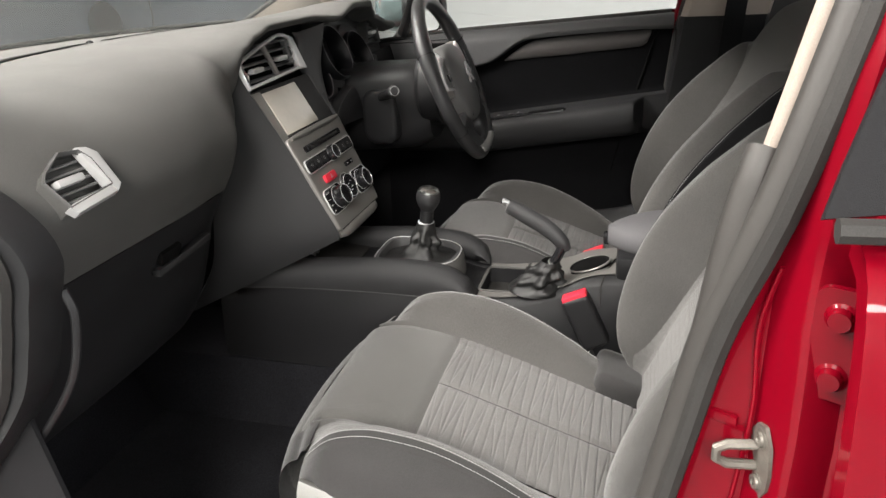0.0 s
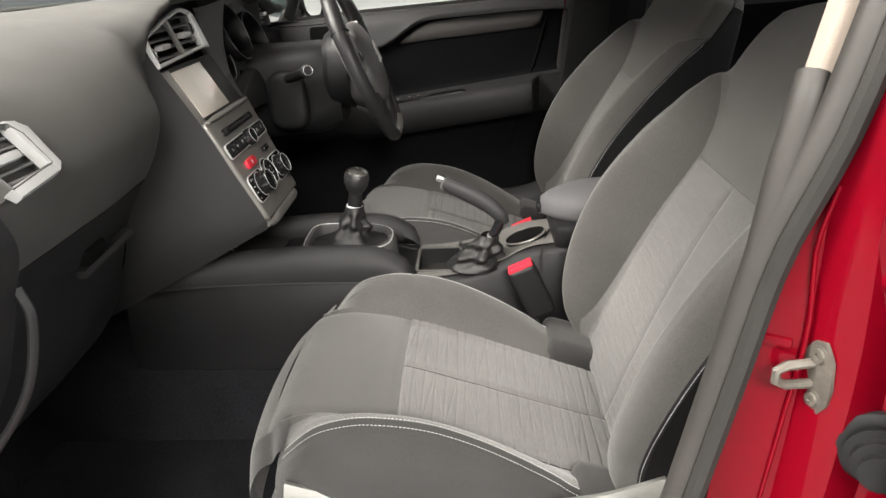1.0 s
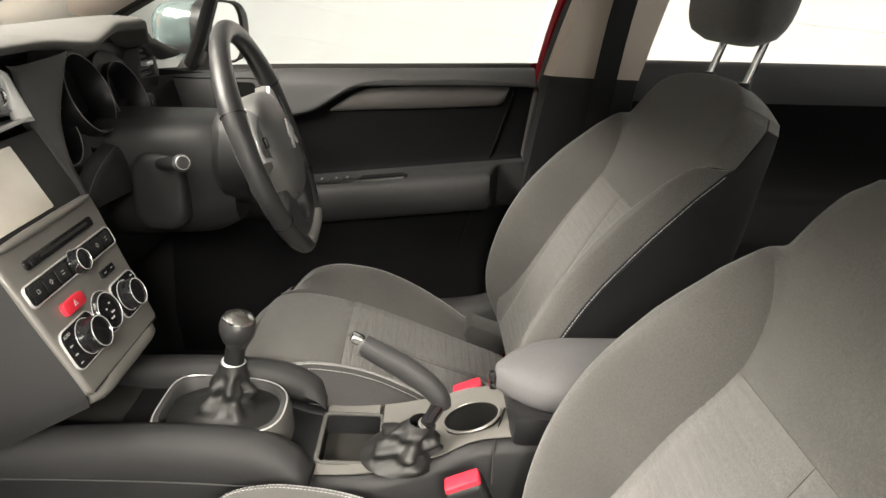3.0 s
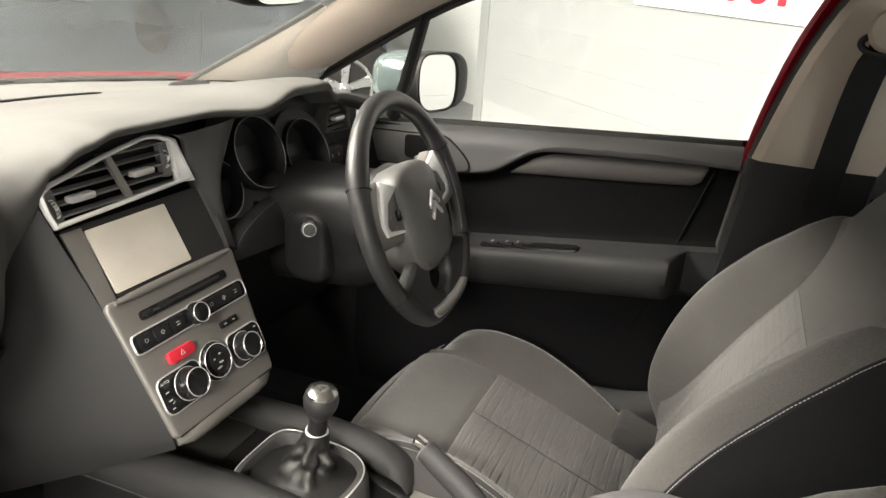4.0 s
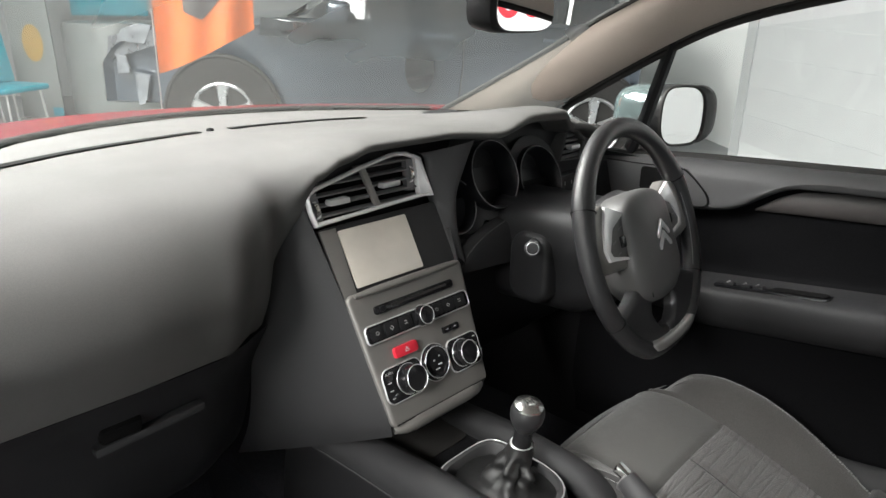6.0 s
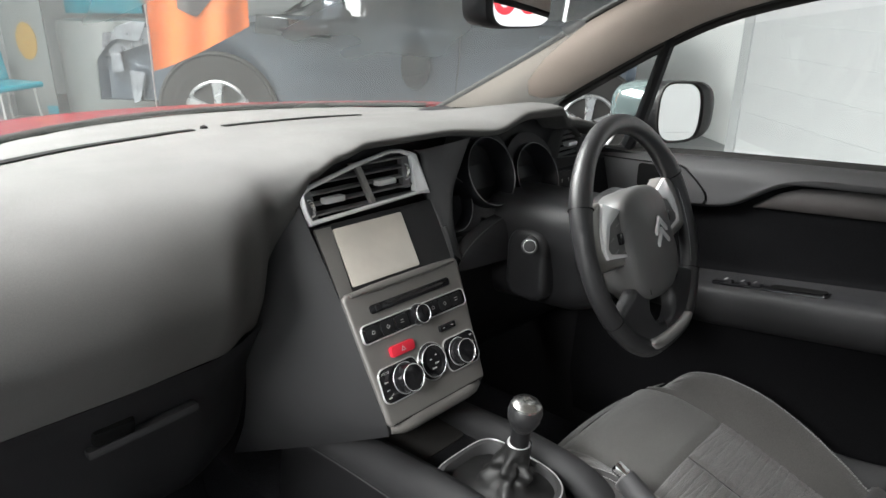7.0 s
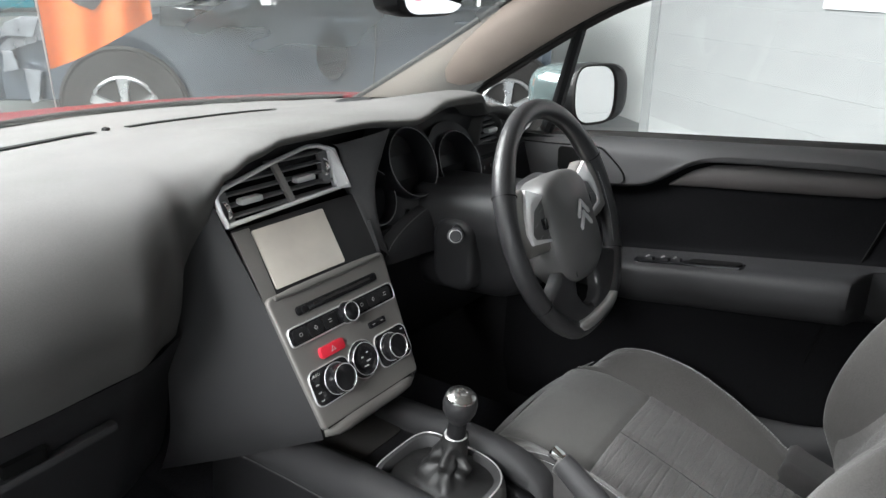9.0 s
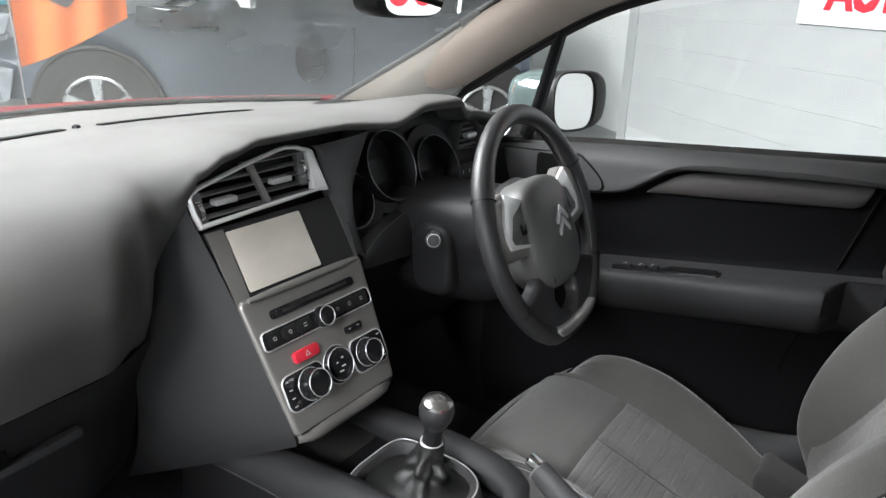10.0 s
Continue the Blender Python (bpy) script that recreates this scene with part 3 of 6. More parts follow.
RIB_SLANT = [RIBS.choice((-1, 0, 1, 1)) for _ in range(40)]


def ribs(x, d, depth):
    """Relief of the pleats at x across and d along the cloth: rows with slanting creases between some."""
    k = int(d / 0.0160)
    u = min(1.0, abs(x) / 0.140)
    near = 1.0
    for j in range(max(0, k - 2), min(39, k + 3)):
        near = min(near, abs(d - RIB_ROWS[j] - RIB_LEAN[j] * (abs(x) - 0.07)))
        if RIB_SLANT[j]:
            w = u if RIB_SLANT[j] > 0 else 1 - u
            near = min(near, abs(d - RIB_ROWS[j] - (RIB_ROWS[j + 1] - RIB_ROWS[j]) * w) + 0.0006)
    return (0.35 * depth - depth * math.exp(-(near / 0.0014) ** 2)) * min(1.0, abs(x) / 0.008)


def seat(cx, side, label, H, tilt, bx, by, bz):
    """A sport seat: cx its middle, side = +1 where the door is to its right."""
    s = thing("front_seat", label, "car seat", (cx, -0.2, 0.28), "front seats")
    FY, RY, SEAM = 0.085, -0.43, -0.108

    CY = [-0.46, -0.40, -0.31, -0.225, -0.108, -0.05, 0.0, 0.045, 0.085]
    CZ = [0.455, 0.475, 0.505, 0.536, 0.574, 0.590, 0.597, 0.588, 0.552]
    RYS = [-0.43, -0.335, -0.28, -0.22, -0.16, -0.10, -0.063, -0.02, 0.012, 0.05, 0.085]
    RZS = [0.462, 0.524, 0.563, 0.597, 0.621, 0.631, 0.631, 0.620, 0.596, 0.560, 0.530]

    def line(y, ys, zs):
        """A smooth height through stations."""
        i = int(np.clip(np.searchsorted(ys, y) - 1, 0, len(ys) - 2))
        u = (y - ys[i]) / (ys[i + 1] - ys[i])
        p = [zs[max(0, i - 1)], zs[i], zs[i + 1], zs[min(len(zs) - 1, i + 2)]]
        return 0.5 * (2 * p[1] + (p[2] - p[0]) * u + (2 * p[0] - 5 * p[1] + 4 * p[2] - p[3]) * u * u + (3 * p[1] - p[0] - 3 * p[2] + p[3]) * u ** 3)

    def top(x, y):
        """Height of the cushion at x from its middle."""
        mid, ridge = line(y, CY, CZ), line(y, RYS, RZS)
        a = abs(x)
        rise = float(np.clip((a - 0.125) / 0.080, 0, 1))
        rise = rise * rise * (3 - 2 * rise)
        return mid + (ridge - mid) * rise + 0.004 * (1 - (a / 0.14) ** 2 if a < 0.14 else 0)

    def roll(p, d, depth=0.006, width=0.007):
        """Draws a pad's edge in beside a seam; d is the way to it."""
        return p - Vector((0, 0, depth * math.exp(-(d / width) ** 2)))

    def pad(name, x0, x1, y0, y1, nx, ny, material, lbl="", pleats=False):
        def f(u, v):
            x, y = x0 + (x1 - x0) * u, y0 + (y1 - y0) * v
            z = top(x, y)
            if pleats:
                z += ribs(x, y0 - y, 0.0022)
            d = min(abs(x - x0), abs(x - x1), abs(y - y0), abs(y - y1))
            return roll(Vector((cx + x, y, z)), d, 0.0035 if pleats else 0.006, 0.005 if pleats else 0.007)
        part(name, sheet(f, nx, ny), material, s, lbl, sharp=80)

    pad("front_pad", -0.142, 0.142, SEAM, FY - 0.012, 40, 36, CLOTH, "smooth mid-grey cloth pad")
    pad("insert", -0.142, -0.0008, SEAM, RY, 40, 330, PLEAT, "light grey cloth with crossing pleats", True)
    pad("insert", 0.0008, 0.142, SEAM, RY, 40, 330, PLEAT, "light grey cloth with crossing pleats", True)
    # nose of the cushion
    def nose(u, v):
        x = -0.205 + 0.41 * u
        a = v * math.pi * 0.62
        y0 = FY - 0.012
        z0 = top(x * 0.69, y0) - 0.001
        bow = 0.020 * (1 - (x / 0.205) ** 2)
        return Vector((cx + x, y0 - 0.02 + bow + 0.055 * math.sin(a) - 0.02 * v - 0.10 * max(0, abs(x) - 0.13) * 1.2, z0 - 0.075 * (1 - math.cos(a)) - 0.02 * v))
    part("cushion_nose", sheet(lambda u, v: nose(0.15 + 0.70 * u, v), 28, 16), CLOTH, s, "grey cloth seat front", sharp=80)
    for k in (-1, 1):
        def corner(u, v):
            """The dark patch that wraps the cushion's front corner."""
            x = 0.139 + 0.060 * u
            front = lambda f: nose((k * x + 0.205) / 0.41, f)
            if v < 0.4:
                w = v / 0.4
                y = FY - 0.055
                back_edge = Vector((cx + k * x, y, top(0.139, y) - 0.014 * u))
                return back_edge.lerp(front(0.0), w) + Vector((0, 0, 0.005 * math.sin(math.pi * w)))
            return front((v - 0.4) / 0.6)
        part("nose_corner", sheet(corner, 14, 24), FLANK if k == side else CLOTH, s, "cloth seat front corner", sharp=80)

    for k in (-1, 1):
        ridge, inner = [], []

        def rings_at(y):
            f = (FY - y) / (FY - RY)
            zc = top(0.21, y) + 0.001
            half = 0.252 + 0.006 * math.sin(math.pi * f)
            zi = top(0.142, y)
            d = zc - zi
            inside = [(0.142, zi - 0.006), (0.148, zi), (0.165, zi + 0.36 * d), (0.184, zi + 0.80 * d), (0.199, zc - 0.0015), (0.207, zc)]
            outside = [(0.207, zc), (0.2135, zc - 0.0035), (0.219, zc - 0.008), (0.227, zc - 0.013), (half - 0.010, zc - 0.034), (half, zc - 0.07), (half, zc - 0.11), (half - 0.008, 0.40)]
            return spline(inside, 24), spline(outside, 30)
        ys = list(np.linspace(FY - 0.040, -0.348, 34))
        rings_in, rings_out = [], []
        for i, y in enumerate(ys):
            f = i / 33
            pull = 0.030 * max(0, 1 - f * 6) ** 2
            r_in, r_out = [[Vector((cx + k * (x - pull * (x > 0.18)), y, z - 0.5 * pull * (x > 0.15))) for x, z in r] for r in rings_at(y)]
            rings_in.append(r_in)
            rings_out.append(r_out)
            ridge.append(r_in[-1] + Vector((-k * 0.001, 0, 0.0008)))
            inner.append(r_out[5] + Vector((k * 0.001, 0, 0.0010)))
        part("cushion_bolster", loft(rings_in, False, False), BOLSTER, s, "charcoal velour side bolster", sharp=80)
        part("cushion_side", loft(rings_out, False, False), FLANK, s, "dark grey cloth bolster side", sharp=80)
        stitches(ridge[1:], "stitching", s)
        stitches(inner[1:], "stitching", s)
        # plastic valance below
        out = side == k
        if out:
            cover = []
            for y, zt in spline([(0.015, 0.574), (-0.03, 0.560), (-0.12, 0.538), (-0.25, 0.536), (-0.36, 0.549), (-0.44, 0.576)], 24):
                cover.append([Vector((cx + k * x, y, z)) for x, z in ((0.225, zt - 0.04), (0.246, zt - 0.002), (0.254, zt), (0.262, zt - 0.010), (0.273, zt - 0.05), (0.278, 0.44), (0.268, 0.35), (0.225, 0.315))])
            part("side_cover", loft(cover), SHROUD if cx < 0 else HARD, s, "pale grey plastic seat side cover" if cx < 0 else "black plastic seat side cover", sharp=60)
        else:
            part("side_cover", loft([[Vector((cx + k * x, y, z)) for x, z in ((0.225, 0.41), (0.262, 0.425), (0.270, 0.40), (0.262, 0.33), (0.225, 0.315))] for y in np.linspace(0.03, -0.46, 12)]), HARD, s, "black plastic seat side cover")
    part("height_bar", tube(spline([(cx - 0.20, 0.085, 0.33), (cx - 0.14, 0.112, 0.335), (cx, 0.120, 0.337), (cx + 0.14, 0.112, 0.335), (cx + 0.20, 0.085, 0.33)], 16), 0.006, 8), CHROME, s, "thin steel adjusting bar")
    for k in (-1, 1):
        part("seat_rail", box((0.035, 0.62, 0.04), Matrix.Translation((cx + k * 0.19, -0.15, 0.285)), 0.006), STEEL, s)
    part("seat_pan", box((0.44, 0.46, 0.10), Matrix.Translation((cx, -0.17, 0.42)), 0.03, 3), SEATSIDE, s)

    # backrest: t runs up it, x across, h out of its plane
    def back(x, t, h):
        ca, sa = math.cos(tilt), math.sin(tilt)
        p = Vector((bx + x, by - t * sa, bz + t * ca))
        return p + Vector((0, ca, sa)) * h
    T = [0.0, 0.10, 0.20, 0.30, 0.40, 0.48, 0.54, 0.58, 0.61, H]
    half_w = lambda t: float(line(t, T, [0.215, 0.246, 0.266, 0.271, 0.264, 0.248, 0.232, 0.224, 0.214, 0.192]))
    wing = lambda t: float(line(t, T, [0.036, 0.084, 0.102, 0.098, 0.074, 0.043, 0.014, 0.004, 0.001, 0.0]))
    S = [0.0, 0.10, 0.20, 0.30, 0.40, 0.44, 0.48, 0.515, 0.54, 0.56]
    WING_TOP = 0.545
    ins_w = lambda t: min(half_w(t), float(line(min(t, 0.56), S, [0.208, 0.198, 0.187, 0.172, 0.150, 0.156, 0.174, 0.203, 0.230, 0.245])))

    def face(x, t):
        """How far the front face stands out of the plane."""
        w, i = half_w(t), ins_w(t)
        a = abs(x)
        r = float(np.clip((a - i + 0.01) / max(0.02, (w - i) * 0.72), 0, 1))
        r = r * r * (3 - 2 * r)
        edge = float(np.clip((a - w * 0.90) / (w * 0.10), 0, 1))
        top_roll = 0.014 * max(0, (t - H + 0.11) / 0.11) ** 2
        belly = 0.012 * math.sin(math.pi * min(1, t / 0.45)) * (1 - (a / w) ** 2)
        return wing(t) * r + belly - 0.030 * edge ** 2 - top_roll

    def panel(name, lo, hi, t0, t1, nx, nt, material, lbl="", pleats=False, groove=0.006):
        def f(u, v):
            t = t0 + (t1 - t0) * v
            a, b = lo(t), hi(t)
            x = a + (b - a) * u
            h = face(x, t)
            if pleats:
                h += ribs(x, t - t0, 0.0012)
            d = min(abs(x - a), abs(x - b), abs(t - t0), abs(t - t1) if t1 < H else 1.0)
            return back(x, t, h - groove * math.exp(-(d / 0.006) ** 2))
        part(name, sheet(f, nx, nt), material, s, lbl, sharp=80)

    panel("back_insert", lambda t: -ins_w(t), lambda t: -0.0004, 0.0, 0.405, 40, 190, PLEAT, "light grey pleated backrest cloth", True, 0.0018)
    panel("back_insert", lambda t: 0.0004, lambda t: ins_w(t), 0.0, 0.405, 40, 190, PLEAT, "light grey pleated backrest cloth", True, 0.0018)
    panel("back_top", lambda t: -ins_w(t), lambda t: ins_w(t), 0.405, H, 34, 40, CLOTH, "smooth grey upper backrest cloth", False, 0.0022)
    def depth_at(t):
        return 0.11 + 0.02 * math.sin(math.pi * min(1, t / H)) - 0.032 * (t / H) ** 3

    def shell_line(w, h0, thick):
        """Section of the side and back, from the front edge round to the middle."""
        return [(w, h0 - 0.004), (w + 0.003, h0 - 0.010), (w + 0.002, h0 - 0.020), (w - 0.006, 0.5 * (h0 - 0.020 - thick * 0.9)), (w - 0.024, -thick * 0.9), (w * 0.68, -thick * 1.04), (0.0, -thick * 1.08)]

    for k in (-1, 1):
        if k > 0:
            panel("back_bolster", lambda t: ins_w(t), lambda t: half_w(t), 0.0, WING_TOP, 28, 60, BOLSTER, "charcoal velour backrest wing")
        else:
            panel("back_bolster", lambda t: -half_w(t), lambda t: -ins_w(t), 0.0, WING_TOP, 28, 60, BOLSTER, "charcoal velour backrest wing")
        # side and back shell
        rings = []
        for t in np.linspace(0, H, 40):
            w = half_w(t)
            h0 = face(k * w, t)
            thick = depth_at(t)
            pts = shell_line(w, h0, thick)
            rings.append([back(k * x, t, h) for x, h in spline(pts, 22)])
        cap = next(i for i, t in enumerate(np.linspace(0, H, 40)) if t > 0.606)
        part("back_side", loft(rings[:cap + 1], False, False), SEATSIDE, s, "black cloth seat side and back", sharp=80)
        part("back_shoulder", loft(rings[cap:], False, False), CLOTH, s, "grey cloth shoulder of the backrest", sharp=80)
        for inset in (0.0042, 0.0020):
            stitches([back(k * (half_w(t) + inset), t, face(k * half_w(t), t) - 0.003 - (0.010 if inset < 0.003 else 0.003)) for t in np.linspace(0.05, 0.53, 38)], "stitching", s)
    # crown of the backrest: a dome over its outline
    w = half_w(H)
    h0 = face(w, H)
    rim_r = [(float(x), float(h)) for x, h in spline(shell_line(w, h0, depth_at(H)), 22)]
    outline = [(x, face(x, H)) for x in np.linspace(-w, w, 25)] + rim_r + [(-x, h) for x, h in rim_r[-2::-1]]
    mid_h = (face(0, H) - 1.08 * depth_at(H)) / 2
    crown = []
    for f in np.linspace(0, 0.985, 12):
        sc = 1 - f
        crown.append([back(x * sc, H - 0.001 + 0.036 * (1 - sc * sc), mid_h + (h - mid_h) * sc ** 0.7) for x, h in outline])
    part("back_crown", loft(crown), CLOTH, s, "grey cloth over the backrest top", sharp=80)
    # hinge cover and lumbar knob
    for k in (-1, 1):
        part("hinge_cover", lathe([(0.0, 0.0), (0.030, 0.0), (0.036, 0.006), (0.036, 0.02), (0.03, 0.026), (0, 0.026)], basis((cx + k * 0.235, -0.43, 0.45), (0, 1, 0), (0, 0, k)), 20), HARD, s)
    part("lumbar_knob", lathe([(0, 0), (0.026, 0), (0.026, 0.012), (0.020, 0.022), (0, 0.022)], basis(back(-side * 0.258, 0.378, -0.024), (0, 1, 0), (0, 0, side)), 18), GLOSSY, s, "black round lumbar knob")
    # cushion strip behind the bolster
    for k in (-1, 1):
        part("rear_gusset", box((0.11, 0.10, 0.08), pose(cx + k * 0.200, -0.385, 0.470, 18), 0.02, 3), FLANK, s)
    # headrest
    for k in (-1, 1):
        base = back(k * 0.073, H + 0.026, -0.043)
        tip = base + Vector((0, -0.040, 0.155))
        part("headrest_post", tube([base, tip], 0.0065, 10), BRIGHT, s, "chrome headrest post")
        part("post_collar", lathe([(0, -0.006), (0.0105, -0.006), (0.0105, 0.002), (0.008, 0.005), (0, 0.005)], Matrix.Translation(base + Vector((0, 0, 0.006))), 16), HARD, s)
    hc = back(0, H + 0.02, -0.047) + Vector((0, 0.0, 0.165))
    rings = []
    for k in range(15):
        f = k / 14
        zz = -0.092 + 0.195 * f
        e = (1 - abs(2 * f - 1) ** 3.0) ** 0.5
        w, d = 0.146 * (0.55 + 0.45 * e) * (1 - 0.10 * f), 0.052 * (0.35 + 0.65 * e)
        lean = -0.10 * (zz)
        ring = []
        for j in range(32):
            a = 2 * math.pi * j / 32
            c, q = math.cos(a), math.sin(a)
            ring.append(hc + Vector((w * math.copysign(abs(c) ** 0.55, c), lean + d * math.copysign(abs(q) ** 0.75, q), zz)))
        rings.append(ring)
    part("headrest", loft(rings), BOLSTER, s, "charcoal cloth headrest", sharp=70)
    return s


seat(-0.346, -1, "grey cloth front passenger seat with pleated insert and white stitching", 0.636, math.atan(0.4235), -0.346, -0.4166, 0.474)
seat(0.352, 1, "grey cloth driver's seat with pleated insert and white stitching", 0.628, math.atan(0.470), 0.365, -0.4236, 0.502)
# ---- dashboard ----
dash = thing("dashboard", "charcoal soft-plastic dashboard with chrome-edged vents", "dashboard", (0, 0.4, 0.6))
STATIONS = []


def station(x, *yz):
    STATIONS.append((x, np.array(yz).reshape(-1, 2)))


station(-0.742, 0.56, 1.045, 0.50, 1.060, 0.42, 1.066, 0.330, 1.052, 0.252, 1.026, 0.209, 0.968, 0.226, 0.914, 0.252, 0.868)
station(-0.640, 0.60, 1.075, 0.56, 1.083, 0.45, 1.082, 0.335, 1.064, 0.252, 1.026, 0.209, 0.968, 0.226, 0.914, 0.252, 0.868)
station(-0.420, 0.73, 1.075, 0.64, 1.087, 0.48, 1.086, 0.340, 1.068, 0.252, 1.026, 0.209, 0.968, 0.226, 0.914, 0.252, 0.868)
station(-0.290, 0.82, 1.075, 0.64, 1.088, 0.48, 1.088, 0.342, 1.072, 0.260, 1.032, 0.221, 0.970, 0.234, 0.914, 0.260, 0.868)
station(-0.215, 0.86, 1.075, 0.64, 1.088, 0.48, 1.089, 0.345, 1.077, 0.278, 1.050, 0.262, 0.990, 0.275, 0.920, 0.300, 0.868)
station(-0.172, 0.88, 1.075, 0.64, 1.088, 0.48, 1.091, 0.350, 1.080, 0.298, 1.048, 0.294, 1.006, 0.315, 0.955, 0.340, 0.900)
station(-0.146, 0.885, 1.075, 0.63, 1.089, 0.46, 1.093, 0.340, 1.084, 0.291, 1.058, 0.288, 1.036, 0.300, 1.004, 0.340, 0.975)
station(-0.118, 0.89, 1.075, 0.63, 1.089, 0.46, 1.095, 0.335, 1.092, 0.289, 1.078, 0.283, 1.068, 0.292, 1.061, 0.340, 1.045)
station(-0.070, 0.90, 1.075, 0.625, 1.089, 0.46, 1.099, 0.335, 1.104, 0.286, 1.097, 0.279, 1.088, 0.290, 1.081, 0.340, 1.070)
station(-0.020, 0.91, 1.075, 0.62, 1.090, 0.46, 1.102, 0.335, 1.113, 0.283, 1.109, 0.276, 1.101, 0.288, 1.094, 0.340, 1.086)
station(0.130, 0.89, 1.075, 0.62, 1.089, 0.46, 1.100, 0.335, 1.112, 0.274, 1.111, 0.266, 1.103, 0.282, 1.096, 0.350, 1.090)
station(0.250, 0.85, 1.075, 0.60, 1.088, 0.44, 1.100, 0.320, 1.107, 0.260, 1.103, 0.252, 1.094, 0.270, 1.087, 0.350, 1.085)
station(0.335, 0.80, 1.075, 0.58, 1.088, 0.42, 1.110, 0.315, 1.126, 0.256, 1.125, 0.247, 1.115, 0.262, 1.106, 0.350, 1.100)
station(0.435, 0.72, 1.075, 0.55, 1.087, 0.41, 1.110, 0.315, 1.125, 0.256, 1.124, 0.248, 1.112, 0.262, 1.103, 0.350, 1.096)
station(0.480, 0.69, 1.075, 0.52, 1.085, 0.40, 1.098, 0.325, 1.106, 0.266, 1.098, 0.258, 1.086, 0.268, 1.076, 0.320, 1.070)
station(0.540, 0.63, 1.073, 0.50, 1.080, 0.42, 1.086, 0.350, 1.090, 0.300, 1.086, 0.290, 1.078, 0.296, 1.068, 0.330, 1.060)
station(0.742, 0.45, 1.045, 0.41, 1.050, 0.38, 1.053, 0.345, 1.054, 0.305, 1.048, 0.296, 1.040, 0.300, 1.030, 0.330, 1.020)
SX = [s[0] for s in STATIONS]


def dash_profile(x, n=42):
    return spline(ease(x, SX, [s[1] for s in STATIONS]), n)


def dash_point(x, y):
    """The place on the dash top at x, y."""
    p = dash_profile(x, 80)
    return Vector((x, y, float(np.interp(-y, -p[:40, 0], p[:40, 1]))))


xs = np.linspace(-0.742, 0.742, 120)
part("dash_top", loft([[Vector((x, y, z)) for y, z in dash_profile(x)] for x in xs], False, False), SOFT, dash, "charcoal grained dash top", sharp=60)
# defroster slots and sun sensor
for x0, x1 in ((-0.50, -0.105), (-0.045, 0.225)):
    row = []
    for x in np.linspace(x0, x1, 24):
        y = 0.632 - 0.35 * (x + 0.02) ** 2 * (2.2 if x > 0 else 1.5)
        row.append([dash_point(x, y + w) + Vector((0, 0, 0.0022)) for w in (-0.010, 0.010)])
    part("defroster_slot", thicken(loft(row, False, False), 0.001), SLOT, dash, "black defroster slot")
part("sun_sensor", lathe([(0, 0), (0.007, 0), (0.006, 0.004), (0, 0.006)], Matrix.Translation(dash_point(-0.078, 0.64)), 14), GLOSSY, dash)
part("speaker_grille", lathe([(0, 0.0), (0.05, 0.0), (0.046, 0.003), (0, 0.003)], Matrix.Translation(dash_point(0.42, 0.56) + Vector((0, 0, 0.0))), 24, squash=0.6), HARD, dash)
# glovebox; the shade on its lid is put into a darker colour
glove = [(0.2520, 0.8670), (0.262, 0.852), (0.282, 0.822), (0.302, 0.782), (0.322, 0.720), (0.358, 0.640), (0.425, 0.575), (0.56, 0.53)]
part("glovebox_lid", loft([[Vector((x, y + float(np.interp(x, (-0.42, -0.29, -0.25, -0.215, -0.195), (0.0, 0.007, 0.024, 0.046, 0.056))), z)) for y, z in spline(glove, 26)] for x in np.linspace(-0.742, -0.195, 44)], False, False), GLOVELID, dash, "glovebox lid darkened as if in shade")
part("glovebox_handle", box((0.140, 0.016, 0.012), pose(-0.380, 0.292, 0.792, 0, -3, 0), 0.004), SIDEPANEL, dash, "charcoal glovebox pull")
# Solid black block in place of the shaded hollow above the pull.
part("recess_shade", box((0.050, 0.02, 0.024), pose(-0.418, 0.290, 0.810, 20), 0.006), SLOT, dash)
# end cap of the dash by the open door
cap = spline([(0.58, 1.02), (0.36, 1.045), (0.235, 1.022), (0.178, 0.985), (0.158, 0.945), (0.172, 0.900), (0.186, 0.860), (0.222, 0.785), (0.320, 0.675), (0.44, 0.56), (0.62, 0.50)], 40)
part("dash_end_cap", slab([(y, z) for y, z in cap], 0.045, basis((-0.772, 0, 0), (0, 1, 0), (0, 0, 1)) @ Matrix.Scale(-1, 4, (0, 0, 1)), 0.014), HARD, dash, "dark rounded dash end cover")
edge = spline([(0.176, 0.905), (0.172, 0.868), (0.205, 0.785), (0.300, 0.672), (0.41, 0.55)], 24)
part("cap_edge_trim", tube([(-0.725, y - 0.004, z) for y, z in edge], 0.0035, 8, flat=1.4), HARD, dash)
part("cap_seal", tube([(-0.776, y + 0.03, z) for y, z in cap[2:34]], 0.012, 8), RUBBER, dash)

# centre stack: sides
A = [(0.136, 0.292, 1.035), (0.131, 0.278, 1.0), (0.120, 0.230, 0.907), (0.112, 0.192, 0.82), (0.105, 0.154, 0.737), (0.102, 0.150, 0.712)]
Bq = [(0.160, 0.330, 1.03), (0.185, 0.330, 0.985), (0.197, 0.335, 0.90), (0.200, 0.350, 0.80), (0.195, 0.380, 0.68), (0.170, 0.470, 0.560)]
